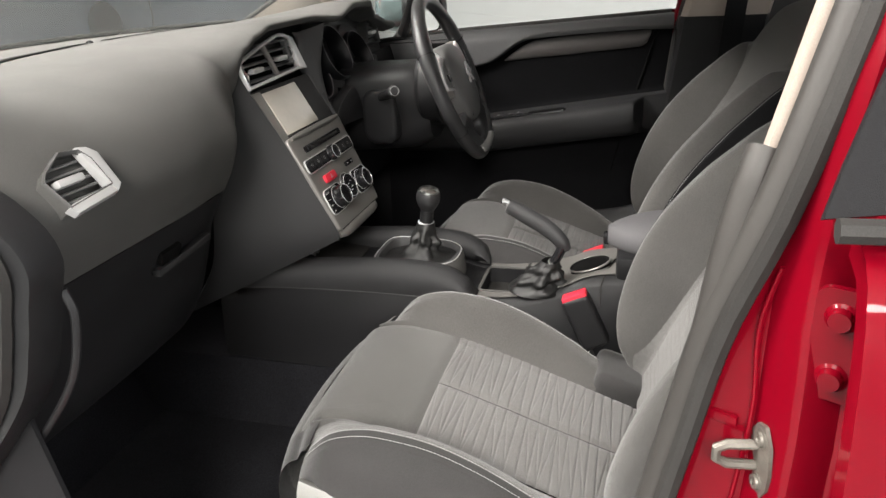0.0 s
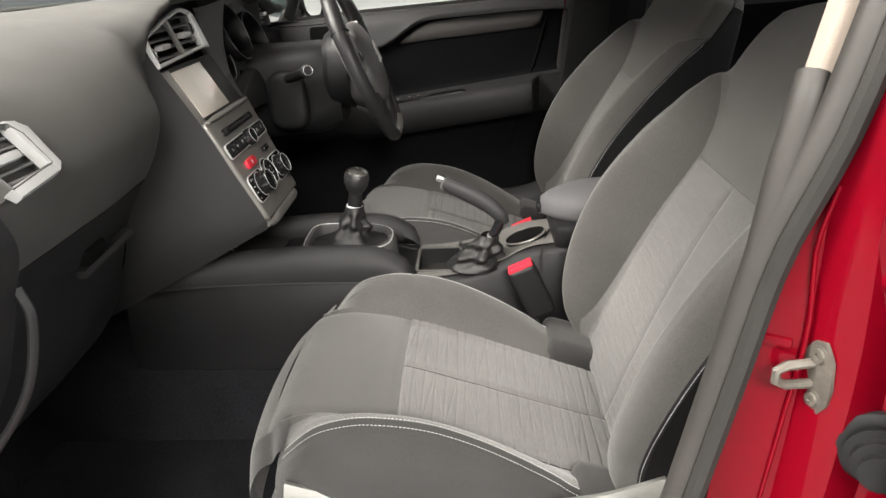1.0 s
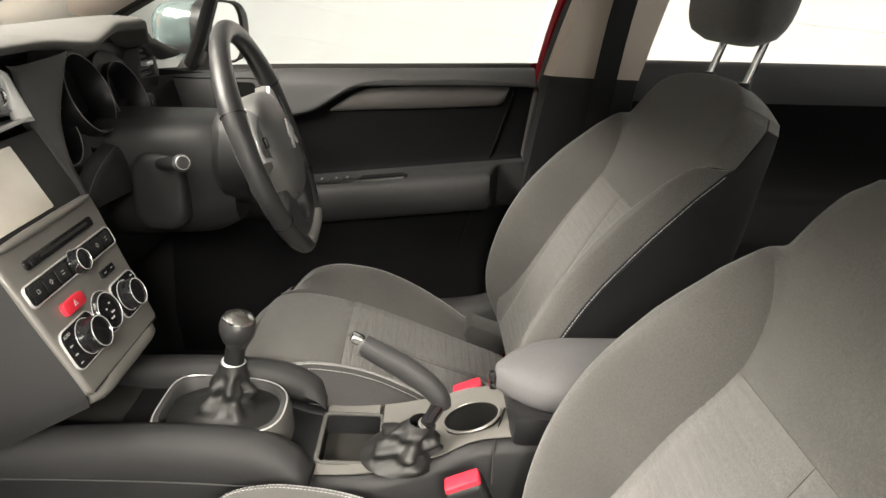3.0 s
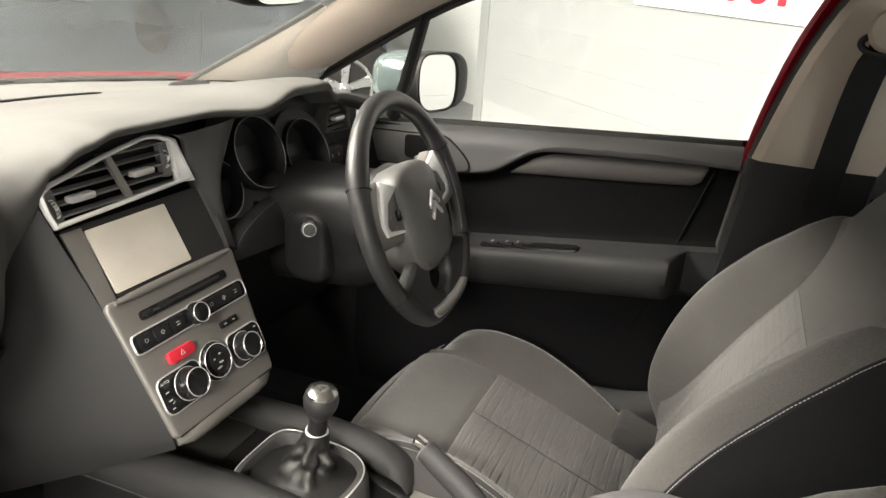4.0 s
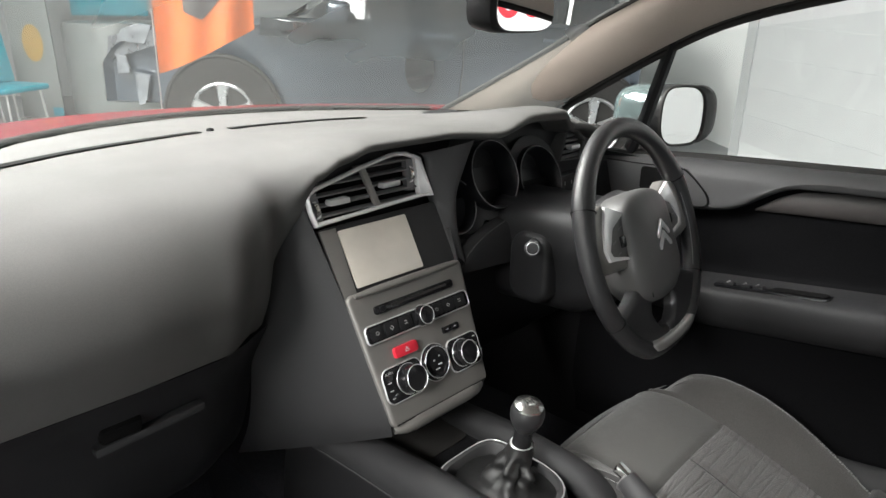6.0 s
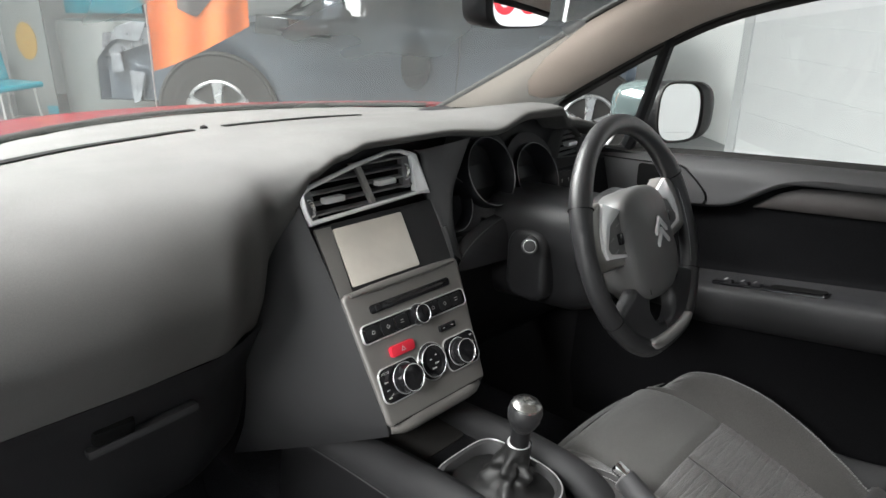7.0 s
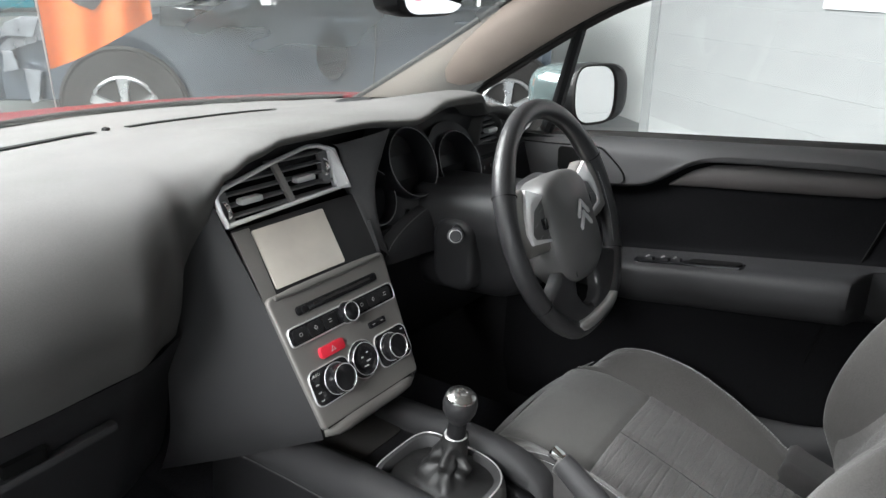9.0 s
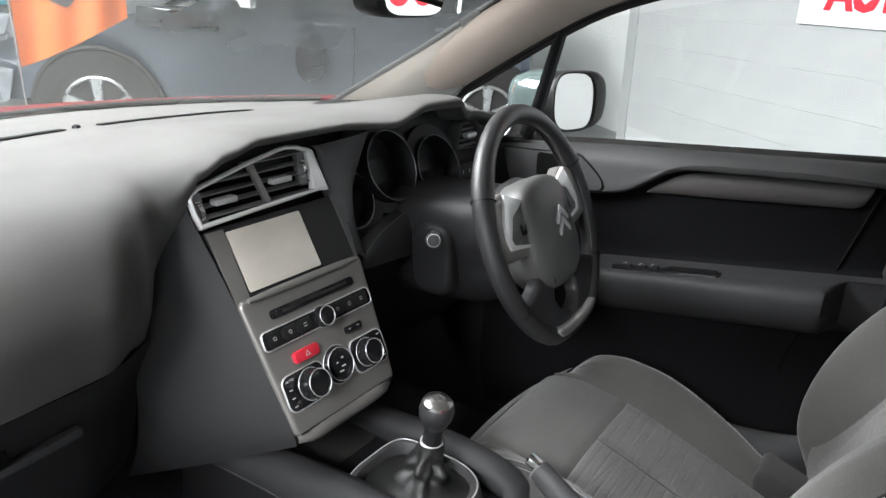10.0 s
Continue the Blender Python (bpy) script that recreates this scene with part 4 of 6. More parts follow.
for side in (-1, 1):
    ra, rb = spline(A, 24), spline(Bq, 24)
    if side > 0:
        ra, rb = ra[7:], rb[7:]
    rings = []
    for p, q in zip(ra, rb):
        p, q = Vector((side * p[0], p[1], p[2])), Vector((side * q[0], q[1], q[2]))
        rings.append([p.lerp(q, f) + Vector((side * 0.006 * math.sin(math.pi * f), 0, 0)) for f in np.linspace(0, 1, 8)])
    # Same plastic as the dash top; the sides' shade is in the colour.
    part("stack_side_panel", thicken(loft(rings, False, False), 0.006), SIDEPANEL, dash, "smooth console side panel with its shade put into the colour")
# fascia behind vents, screen and dials
part("fascia", loft([[Vector((x, 0.318 - 0.02 * (z < 0.95), z)) for z in np.linspace(0.80, float(np.interp(x, (-0.115, -0.095, 0.44, 0.49, 0.54, 0.66), (1.055, 1.100, 1.100, 1.075, 1.060, 1.035))), 10)] for x in np.linspace(-0.115, 0.66, 24)], False, False), HARD, dash, "black instrument fascia")

STACK = basis((0, 0.148, 0.735), (1, 0, 0), (0, 0.413, 0.911))


def trap(w0, w1, h0, h1, r=0.012, n=5):
    """A rounded trapezium: half widths w0 below, w1 above."""
    out = []
    for (cx, cy, k) in ((w1 - r, h1 - r, 0), (-w1 + r, h1 - r, 1), (-w0 + r, h0 + r, 2), (w0 - r, h0 + r, 3)):
        for i in range(n + 1):
            a = math.pi / 2 * (k + i / n)
            out.append((cx + r * math.cos(a), cy + r * math.sin(a)))
    return out


ctrl = part("control_panel", slab(trap(0.1045, 0.119, -0.008, 0.192, 0.010), 0.09, STACK @ Matrix.Translation((0, 0, 0.003)), 0.006, segments=3), PANEL, dash, "satin pewter control panel")


part("panel_foot", tube([STACK @ Vector((x, -0.013, -0.008 - 0.25 * max(0.0, abs(x) - 0.080))) for x in np.linspace(-0.096, 0.096, 12)], [0.006, 0.012] + [0.014] * 8 + [0.012, 0.006], 14), PANEL, ctrl, "panel foot rolled under")
part("panel_lip", tube([STACK @ Vector((x, 0.189, 0.004)) for x in np.linspace(-0.106, 0.106, 8)], [0.004, 0.006, 0.0065, 0.0065, 0.0065, 0.0065, 0.006, 0.004], 12, flat=0.8), PANEL, ctrl, "rounded bright lip of the control panel")


def on_stack(x, h, z=0.003):
    return STACK @ Matrix.Translation((x, h, z))


part("disc_slot", slab(rounded(0.165, 0.013, 0.005), 0.004, on_stack(0.002, 0.160, 0.0055), 0.001), GLOSSY, ctrl, "black disc slot")
part("disc_mouth", slab(rounded(0.118, 0.0035, 0.0015), 0.003, on_stack(0.010, 0.1605, 0.0066)), RUBBER, ctrl)
part("eject_button", slab(rounded(0.011, 0.008, 0.002), 0.003, on_stack(-0.066, 0.160, 0.0075), 0.001), HARD, ctrl)
part("radio_strip", slab(rounded(0.212, 0.024, 0.007), 0.005, on_stack(0, 0.129, 0.0065), 0.0015), GLOSSY, ctrl, "black radio key strip")
part("strip_frame", frame_of(rounded(0.216, 0.028, 0.008), 0.0018, 0.0035, on_stack(0, 0.129, 0.003)), CHROME, ctrl, "chrome key strip frame")
for k, x in enumerate((-0.088, -0.060, -0.032, 0.034, 0.060, 0.086)):
    key = part("key", slab(rounded(0.0255, 0.019, 0.003), 0.003, on_stack(x, 0.129, 0.0071), 0.0006), HARD, ctrl, "black radio key")
    mark = bmesh.new()
    if k % 3 == 0:
        mark = frame_of(rounded(0.0055, 0.005, 0.0015, 3), 0.0007, 0.0004, on_stack(x, 0.1292, 0.0071))
    elif k % 3 == 1:
        mark = frame_of([(0.0035, 0), (0, 0.0035), (-0.0035, 0), (0, -0.0035)], 0.0007, 0.0004, on_stack(x, 0.1292, 0.0071))
    else:
        mark = merge(slab(rounded(0.006, 0.0012, 0.0004, 2), 0.0003, on_stack(x, 0.1312, 0.0075)), slab(rounded(0.006, 0.0012, 0.0004, 2), 0.0003, on_stack(x, 0.1275, 0.0075)))
    part("key_mark", mark, WHITEMARK, key)


def dial(x, h, r, depth, name="rotary_knob", lbl="black rotary knob with chrome ring"):
    m = on_stack(x, h)
    k = part(name, lathe([(0, 0), (r * 1.02, 0), (r, depth * 0.2), (r * 0.97, depth * 0.85), (r * 0.93, depth), (r * 0.86, depth * 1.0), (r * 0.82, depth * 0.93), (r * 0.5, depth * 0.95), (0, depth * 0.96)], m, 40), GLOSSY, ctrl, lbl)
    part("knob_ring", tube([m @ Vector((r * 0.895 * math.cos(a), r * 0.895 * math.sin(a), depth)) for a in np.linspace(0, 2 * math.pi, 40, endpoint=False)], 0.0006, 6, closed=True), CHROME, k, "thin chrome ring")
    part("base_ring", tube([m @ Vector((r * 1.06 * math.cos(a), r * 1.06 * math.sin(a), 0.0026)) for a in np.linspace(0, 2 * math.pi, 40, endpoint=False)], 0.0006, 6, closed=True), CHROME, k, "thin chrome base ring")
    return k


dial(0.002, 0.129, 0.0155, 0.016)
haz = part("hazard_button", slab(rounded(0.046, 0.0165, 0.005), 0.006, on_stack(-0.046, 0.092, 0.009), 0.002), REDPLASTIC, ctrl, "red hazard light button")
part("hazard_mark", frame_of([(0.0045, -0.003), (0, 0.0045), (-0.0045, -0.003)], 0.0009, 0.0003, on_stack(-0.046, 0.092, 0.0091)), WHITEMARK, haz)
for x0 in (0.042, 0.060):
    kk = part("small_key", slab(rounded(0.017, 0.010, 0.002), 0.005, on_stack(x0 + 0.002, 0.094, 0.0065), 0.001), GLOSSY, ctrl)
    part("key_mark", slab(rounded(0.005, 0.0012, 0.0004, 2), 0.0003, on_stack(x0 + 0.002, 0.094, 0.0068)), WHITEMARK, kk)
for x, ww, sg in ((-0.064, 0.074, 1), (0.068, 0.070, -1)):
    plate = part("knob_plate", slab(rounded(ww, 0.050, 0.012), 0.005, on_stack(x, 0.050, 0.0055), 0.001), GLOSSY, ctrl)
    part("plate_frame", frame_of(rounded(ww + 0.003, 0.053, 0.013), 0.0017, 0.003, on_stack(x, 0.050, 0.0028)), CHROME, plate, "chrome frame")
    for j in range(1 if sg > 0 else 0, 4):
        part("plate_mark", slab(rounded(0.006, 0.0016, 0.0005, 2), 0.0003, on_stack(x - sg * 0.027, 0.067 - j * 0.0115, 0.0058)), WHITEMARK, plate)
auto = bpy.data.curves.new("lettering", "FONT")
auto.body, auto.size, auto.extrude, auto.align_x, auto.align_y = "AUTO", 0.0052, 0.0001, "CENTER", "CENTER"
plain = new("lettering", auto)
letters = bmesh.new()
letters.from_mesh(plain.to_mesh())
bpy.data.objects.remove(plain)
letters.transform(on_stack(-0.089, 0.0685, 0.0060))
part("lettering", letters, WHITEMARK, bpy.data.objects["knob_plate"], "small pale lettering")
dial(-0.055, 0.050, 0.0215, 0.022)
mid_dial = dial(0.002, 0.055, 0.027, 0.008)
for ax, ay, aw in ((-0.006, 0.004, 0.002), (0.006, 0.008, 0.002), (0.004, -0.004, 0.006), (-0.003, -0.010, 0.007)):
    part("dial_mark", slab(rounded(aw + 0.002, 0.002, 0.0008, 2), 0.0003, on_stack(0.002 + ax, 0.055 + ay, 0.0112)), WHITEMARK, mid_dial)
dial(0.062, 0.050, 0.0205, 0.020)
part("panel_groove", slab(rounded(0.196, 0.002, 0.0008, 2), 0.001, on_stack(0, -0.0055, 0.0036)), RUBBER, ctrl)

# screen
SCR = basis((0, 0.235, 0.912), (1, 0, 0), (0, 0.49, 0.87))
surround = part("screen_surround", slab(trap(0.118, 0.120, -0.012, 0.098, 0.006), 0.05, SCR @ Matrix.Translation((0, 0, -0.002)), 0.003), SIDEPANEL, dash, "black screen surround")
part("touch_screen", slab(rounded(0.134, 0.088, 0.003), 0.004, SCR @ Matrix.Translation((-0.022, 0.045, 0.001)), 0.0008), SCREEN, surround, "blank touch screen with a pale reflection in its colour")
part("screen_edge", slab([(-0.118, -0.010), (-0.094, -0.010), (-0.091, 0.094), (-0.120, 0.094)], 0.004, SCR @ Matrix.Translation((0, 0, 0.0015)), 0.001), PANEL, surround, "pewter screen edge")


def vent(outline, m, rows, name, tabs=(), bars=(), thin=False):
    """A ventilation outlet: frame, dark throat, slats, uprights and sliders."""
    v = part(name, frame_of(outline, 0.003 if thin else 0.0058, 0.008, m), SLAT if thin else TRIM, dash, "dark framed side vent" if thin else "chrome framed air vent")
    if thin:
        part("housing", loft([[m @ Vector((x * 1.01, y * 1.005, d)) for x, y in outline] for d in (0.004, -0.060)], True, False), SOFT, v, "charcoal vent housing")
    part("throat", slab([(x * 0.99, y) for x, y in outline], 0.03, m @ Matrix.Translation((0, 0, -0.022))), SLOT, v, "dark vent throat")
    ys = [p[1] for p in outline]
    lo, hi = min(ys) + 0.006, max(ys) - 0.006
    n = len(outline)
    for i in range(rows):
        h = lo + (hi - lo) * (i + 0.5) / rows
        cross = []
        for j in range(n):
            (x0, y0), (x1, y1) = outline[j], outline[(j + 1) % n]
            if (y0 - h) * (y1 - h) < 0:
                cross.append(x0 + (x1 - x0) * (h - y0) / (y1 - y0))
        if len(cross) >= 2:
            a, b = min(cross) + 0.005, max(cross) - 0.005
            if b - a > 0.01:
                part("slat", box((b - a, 0.0028, 0.010 if thin else 0.0115), m @ pose((a + b) / 2, h, -0.009 if thin else -0.005, 24), 0.001, 1), LOUVRE, v, "grey-black vent slat")
    for x, y0, y1, lean in bars:
        part("upright", box((0.010, y1 - y0, 0.008), m @ pose(x, (y0 + y1) / 2, 0.001, 0, 0, lean), 0.002), PANEL, v, "grey vent divider")
    for x, y in tabs:
        part("slider", box((0.036, 0.009, 0.015), m @ pose(x, y, 0.004, 12), 0.003, 2), CHROME, v, "chrome vent slider")
    return v


VC = basis((0, 0.283, 1.0), (1, 0, 0), (0, 0.25, 0.97))
c_out = [(-0.126, 0.001), (0.082, 0.0095), (0.110, 0.0105), (0.094, 0.066), (0.086, 0.076), (0.066, 0.084), (0.044, 0.0865), (0.030, 0.085), (-0.027, 0.0755), (-0.118, 0.056), (-0.130, 0.050), (-0.134, 0.043), (-0.132, 0.022)]
centre = vent(c_out, VC, 5, "centre_vent", ((-0.080, 0.031), (0.022, 0.040)), ((-0.015, 0.006, 0.074, 17),))
part("vent_bezel", slab([(0.082, 0.0105), (0.112, 0.007), (0.096, 0.072), (0.082, 0.079)], 0.012, VC @ Matrix.Translation((0, 0, 0.007)), 0.003), TRIM, centre, "satin chrome vent bezel")
for x, hh, lean in ((-0.117, 0.024, 6), (0.073, 0.048, -8)):
    wheel_m = VC @ pose(x, hh, -0.004, 0, 0, lean)
    part("wheel_plate", slab(rounded(0.016, 0.050, 0.004), 0.010, wheel_m @ Matrix.Translation((0, 0, 0.004)), 0.001), LOUVRE, centre, "grey thumbwheel plate")
    part("vent_wheel", lathe([(0, -0.003), (0.017, -0.003), (0.0175, 0.0), (0.017, 0.003), (0, 0.003)], wheel_m @ pose(0, 0, -0.007, 0, 90, 0), 22), BRIGHT, centre, "ribbed thumbwheel")
n_out = [(-0.027, 0.004), (0.040, 0.012), (0.030, 0.050), (0.018, 0.065), (-0.009, 0.069), (-0.037, 0.051), (-0.044, 0.041)]
p_out = [(-0.045, -0.008), (0.058, 0.003), (0.046, 0.024), (0.022, 0.066), (-0.006, 0.073), (-0.030, 0.066), (-0.050, 0.040)]
VP = basis((-0.6442, 0.1890, 0.967), (1, -0.06, 0), (0, 0.60, 0.80))
lean = lambda pts: [(x + 0.25 * y, y) for x, y in pts]
vent(lean(n_out), VP, 5, "side_vent", ((-0.004, 0.034),), thin=True)
for band in ([(0.016, 0.068), (0.030, 0.065), (0.042, 0.055), (0.051, 0.010), (0.043, 0.003), (0.033, 0.014)], [(0.043, 0.003), (-0.021, -0.004), (-0.029, 0.006), (-0.022, 0.009), (0.033, 0.014)]):
    part("vent_bezel", slab(lean(band[::-1]), 0.012, VP @ Matrix.Translation((0, 0, 0.007)), 0.003), CHROME, dash, "satin chrome vent bezel")
VD = basis((0.545, 0.290, 1.008), (1, 0.06, 0), (0, 0.20, 0.98))
vent([(-x * 1.02 - 0.010, y * 0.80 + 0.004) for x, y in p_out][::-1], VD, 5, "side_vent", ((-0.006, 0.028),), thin=True)
# switch pack under the driver's vent
pack = part("switch_panel", slab(rounded(0.062, 0.062, 0.012), 0.02, basis((0.520, 0.284, 0.950), (1, 0, 0), (0, 0.1, 0.99)), 0.003), HARD, dash, "black switch panel")
for x, h in ((-0.012, 0.014), (0.012, 0.014), (-0.010, -0.014)):
    part("switch_mark", slab(rounded(0.003, 0.008, 0.001, 2), 0.0004, basis((0.520, 0.2835, 0.950), (1, 0, 0), (0, 0.1, 0.99)) @ Matrix.Translation((x, h, 0.001))), WHITEMARK, pack)
# instrument tubes and the plate round them
TUBES = ((0.167, 0.287, 0.976, 0.047), (0.264, 0.283, 1.018, 0.061), (0.404, 0.281, 0.990, 0.063))


def plate_at(u, v):
    x, z = 0.138 + 0.36 * u, 0.905 + 0.18 * v
    return Vector((x, float(np.interp(x, [0.167, 0.264, 0.404], [0.287, 0.266, 0.273])) + (z - 0.974) * 0.387 + 0.004, z))


plate = sheet(plate_at, 180, 96)


def tube_gap(p):
    return min(math.hypot(p.x - x, (p.z - z) / 0.93) - r * 1.025 for x, y, z, r in TUBES)


bmesh.ops.delete(plate, geom=[q for q in plate.faces if not 0 < tube_gap(q.calc_center_median()) < 0.022], context="FACES")
part("instrument_plate", plate, SIDEPANEL, dash, "black plate round the instruments")
for x, y, z, r in TUBES:
    m = basis((x, y, z), (1, 0, 0), (0, 0.36, 0.93))
    tubes = part("instrument_dial", lathe([(r * 0.80, -0.05), (r * 0.84, -0.03), (r * 0.93, 0.0), (r, 0.012), (r * 1.03, 0.008), (r * 1.04, -0.03)], m, 44), DIALFACE, dash, "deep black instrument tube")
    part("dial_rim", tube([m @ Vector((r * 1.0 * math.cos(a), r * 1.0 * math.sin(a), 0.011)) for a in np.linspace(0, 2 * math.pi, 44, endpoint=False)], 0.0009, 6, closed=True), LOUVRE, tubes, "thin grey dial rim")
    part("dial_glass", lathe([(0, 0), (r * 0.86, 0), (r * 0.86, 0.002), (0, 0.002)], m @ Matrix.Translation((0, 0, -0.042)), 36), DIALFACE, tubes, "dark unlit instrument face")
part("binnacle_floor", loft([[Vector((x, y, z)) for y, z in ((0.262, 0.925), (0.275, 0.930), (0.315, 0.945))] for x in np.linspace(0.135, 0.50, 20)], False, False), HARD, dash)
fold = []
for p, q in zip(spline([(0.082, 0.276, 1.082), (0.102, 0.281, 1.066), (0.114, 0.288, 1.010), (0.118, 0.278, 0.985), (0.119, 0.240, 0.915)], 24),
                spline([(0.185, 0.262, 1.092), (0.166, 0.264, 1.050), (0.148, 0.264, 1.005), (0.146, 0.258, 0.950), (0.150, 0.240, 0.890)], 24)):
    p, q = Vector(p), Vector(q)
    fold.append([p + Vector((0, 0.012, 0)), p, p.lerp(q, 0.35) + Vector((0, -0.004, 0)), p.lerp(q, 0.7) + Vector((0, -0.005, 0)), q, q + Vector((0.006, 0.010, 0)), q + Vector((0.010, 0.075, 0))])
part("binnacle_wall", loft([list(spline([tuple(v) for v in r], 22)) for r in fold], False, False), DOORTOP, dash, "charcoal panel between vent and instruments", sharp=70)
# driver's knee panel and lower dash
knee = [(0.300, 0.985), (0.285, 0.93), (0.270, 0.87), (0.275, 0.78), (0.310, 0.68), (0.37, 0.61), (0.52, 0.56)]
part("knee_panel", loft([[Vector((x, y, z)) for y, z in spline(knee, 22)] for x in np.linspace(0.125, 0.735, 14)], False, False), LOWER, dash, "dark lower dash panel")

# ---- steering column and wheel ----
column = thing("steering_column", "black plastic steering column shroud with stalks", "steering column", (0.35, 0.2, 0.9))
rings = []
for f in np.linspace(0, 1, 12):
    y = 0.285 - 0.215 * f
    w, h = 0.102 - 0.006 * f, 0.084 - 0.003 * f
    soft = 1 - 0.16 * max(0, (f - 0.72) / 0.28) ** 2
    rings.append([Vector((0.356 + soft * w * math.copysign(abs(math.cos(a)) ** 0.55, math.cos(a)) * (1 - 0.12 * (math.sin(a) < 0)), y, 0.896 + 0.010 * f + (1.45 if math.sin(a) < 0 else 1.0) * soft * h * math.copysign(abs(math.sin(a)) ** 0.60, math.sin(a)))) for a in np.linspace(0, 2 * math.pi, 48, endpoint=False)])
part("shroud", loft(rings), HARD, column, "black column shroud")
part("stalk_pod", loft([[Vector((0.256 - d, 0.180 + sc * y, 0.872 + sc * z)) for y, z in rounded(0.080, 0.120, 0.030)] for d, sc in ((-0.02, 1.10), (0.000, 1.06), (0.006, 1.0), (0.009, 0.90), (0.010, 0.75))]), HARD, column, "black raised stalk housing", sharp=60)
part("column_gaiter", loft([[Vector((0.356 + w * math.cos(a), y, 0.866 + h * math.sin(a))) for a in np.linspace(math.radians(5), math.radians(175), 30)] for w, h, y in ((0.225, 0.090, 0.262), (0.217, 0.087, 0.244), (0.200, 0.084, 0.236), (0.128, 0.080, 0.226), (0.104, 0.076, 0.222))], False, False), HARD, column, "black moulded cover between dash and column", sharp=70)
# Paler tube painted in as the highlight along the cover's edge.
part("gaiter_highlight", tube([(0.356 + 0.215 * math.cos(a), 0.2425, 0.866 + 0.0865 * math.sin(a)) for a in np.linspace(math.radians(35), math.radians(172), 36)], 0.0009, 6), DOORTOP, column, "thin paler line for the highlight on the cover's edge")
part("column_collar", loft([[Vector((0.347 + r * math.cos(a), y, 0.925 + r * 0.95 * math.sin(a))) for a in np.linspace(0, 2 * math.pi, 36, endpoint=False)] for y, r in ((0.10, 0.080), (0.085, 0.092), (0.045, 0.092), (0.035, 0.080))]), HARD, column)
stalk = part("stalk", tube([(0.250, 0.172, 0.920), (0.210, 0.145, 0.931), (0.160, 0.111, 0.947)], [0.009, 0.010, 0.0105], 14), HARD, column, "black indicator stalk")
SE = Matrix.Translation((0.160, 0.111, 0.947)) @ Vector((-0.8, -0.55, 0.28)).to_track_quat("Z", "Y").to_matrix().to_4x4()
part("stalk_end", lathe([(0, -0.002), (0.0095, 0), (0.0125, 0.004), (0.0130, 0.009), (0.0112, 0.0145), (0.0075, 0.0175), (0.0060, 0.0165), (0, 0.0160)], SE, 24), SIDEPANEL, stalk, "black round stalk end")
part("stalk_button", lathe([(0, 0.0176), (0.0060, 0.0174), (0.0072, 0.0160), (0.0072, 0.0140)], SE, 20), SIDEPANEL, stalk, "dark end button")
part("stalk_ring", tube([SE @ Vector((0.0096 * math.cos(a), 0.0096 * math.sin(a), 0.0160)) for a in np.linspace(0, 2 * math.pi, 24, endpoint=False)], 0.0005, 6, closed=True), CHROME, stalk, "thin chrome ring")
part("stalk", tube([(0.44, 0.115, 0.930), (0.485, 0.110, 0.944), (0.53, 0.106, 0.953)], [0.010, 0.011, 0.012], 12), HARD, column, "black wiper stalk")

wheel = thing("steering_wheel", "black leather steering wheel with flat bottom and silver spokes", "steering wheel", (0.3453, 0.0198, 0.9455))
WM = basis((0.3453, 0.0198, 0.9455), (0.9979, 0.0643, 0), (-0.0228, 0.3546, 0.9347))


def rim_at(a, r=0.185):
    x, y = r * math.cos(a), r * math.sin(a)
    low = -0.179
    if y < low + 0.014:
        y = low + 0.014 - 0.014 * (1 - math.exp((y - low - 0.014) / 0.014))
    return Vector((x, y, 0))


def grip_at(a):
    """Thickness of the rim: thumb swells beside the spokes, thinner at the top."""
    d = min(abs((a - b + 180) % 360 - 180) for b in (28, 152))
    return 0.0155 + 0.0022 * math.exp(-(d / 16) ** 2)


N = 120
rim = [WM @ rim_at(2 * math.pi * k / N + math.pi / 2) for k in range(N)]
part("rim", tube(rim, [grip_at(360 * k / N + 90) for k in range(N)], 18, closed=True, flat=1.06), LEATHER, wheel, "black leather rim", sharp=80)
for a in (156, 24, 213, 327):
    c = rim_at(radians(a))
    t = (rim_at(radians(a + 1)) - rim_at(radians(a - 1))).normalized()
    m = WM @ basis(c, (-t.y, t.x, 0), (0, 0, 1))
    g = grip_at(a)
    part("rim_seam", tube([m @ Vector((g * 1.01 * math.cos(q), g * 1.07 * math.sin(q), 0)) for q in np.linspace(0, 2 * math.pi, 24, endpoint=False)], 0.0009, 5, closed=True), SLOT, wheel)
# cover of the airbag: a deep rounded body with a domed face
face_line = spline([(0.0, 0.079), (0.042, 0.075), (0.070, 0.060), (0.078, 0.030), (0.080, -0.010), (0.084, -0.045), (0.074, -0.080), (0.042, -0.100), (0.0, -0.105)], 34)
hub_line = [(x, y) for x, y in face_line] + [(-x, y) for x, y in face_line[-2:0:-1]]
rings = []
for sc, h in ((0.86, -0.050), (1.00, -0.034), (1.015, -0.004), (1.0, 0.008), (0.985, 0.0125), (0.95, 0.0165), (0.88, 0.0210), (0.74, 0.0262), (0.55, 0.0305), (0.28, 0.0335), (0.02, 0.0342)):
    rings.append([WM @ Vector((sc * x, sc * (y + 0.013) - 0.013, h)) for x, y in hub_line])
part("airbag_cover", loft(rings), SLAT, wheel, "charcoal airbag cover", sharp=85)
for sx in (-1, 1):
    part("cover_seam", tube([WM @ Vector((sx * x, y, h)) for x, y, h in spline([(0.064, -0.018, 0.0232), (0.060, -0.045, 0.0240), (0.058, -0.070, 0.0222), (0.052, -0.090, 0.0185)], 14)], 0.0008, 5), SLOT, wheel)
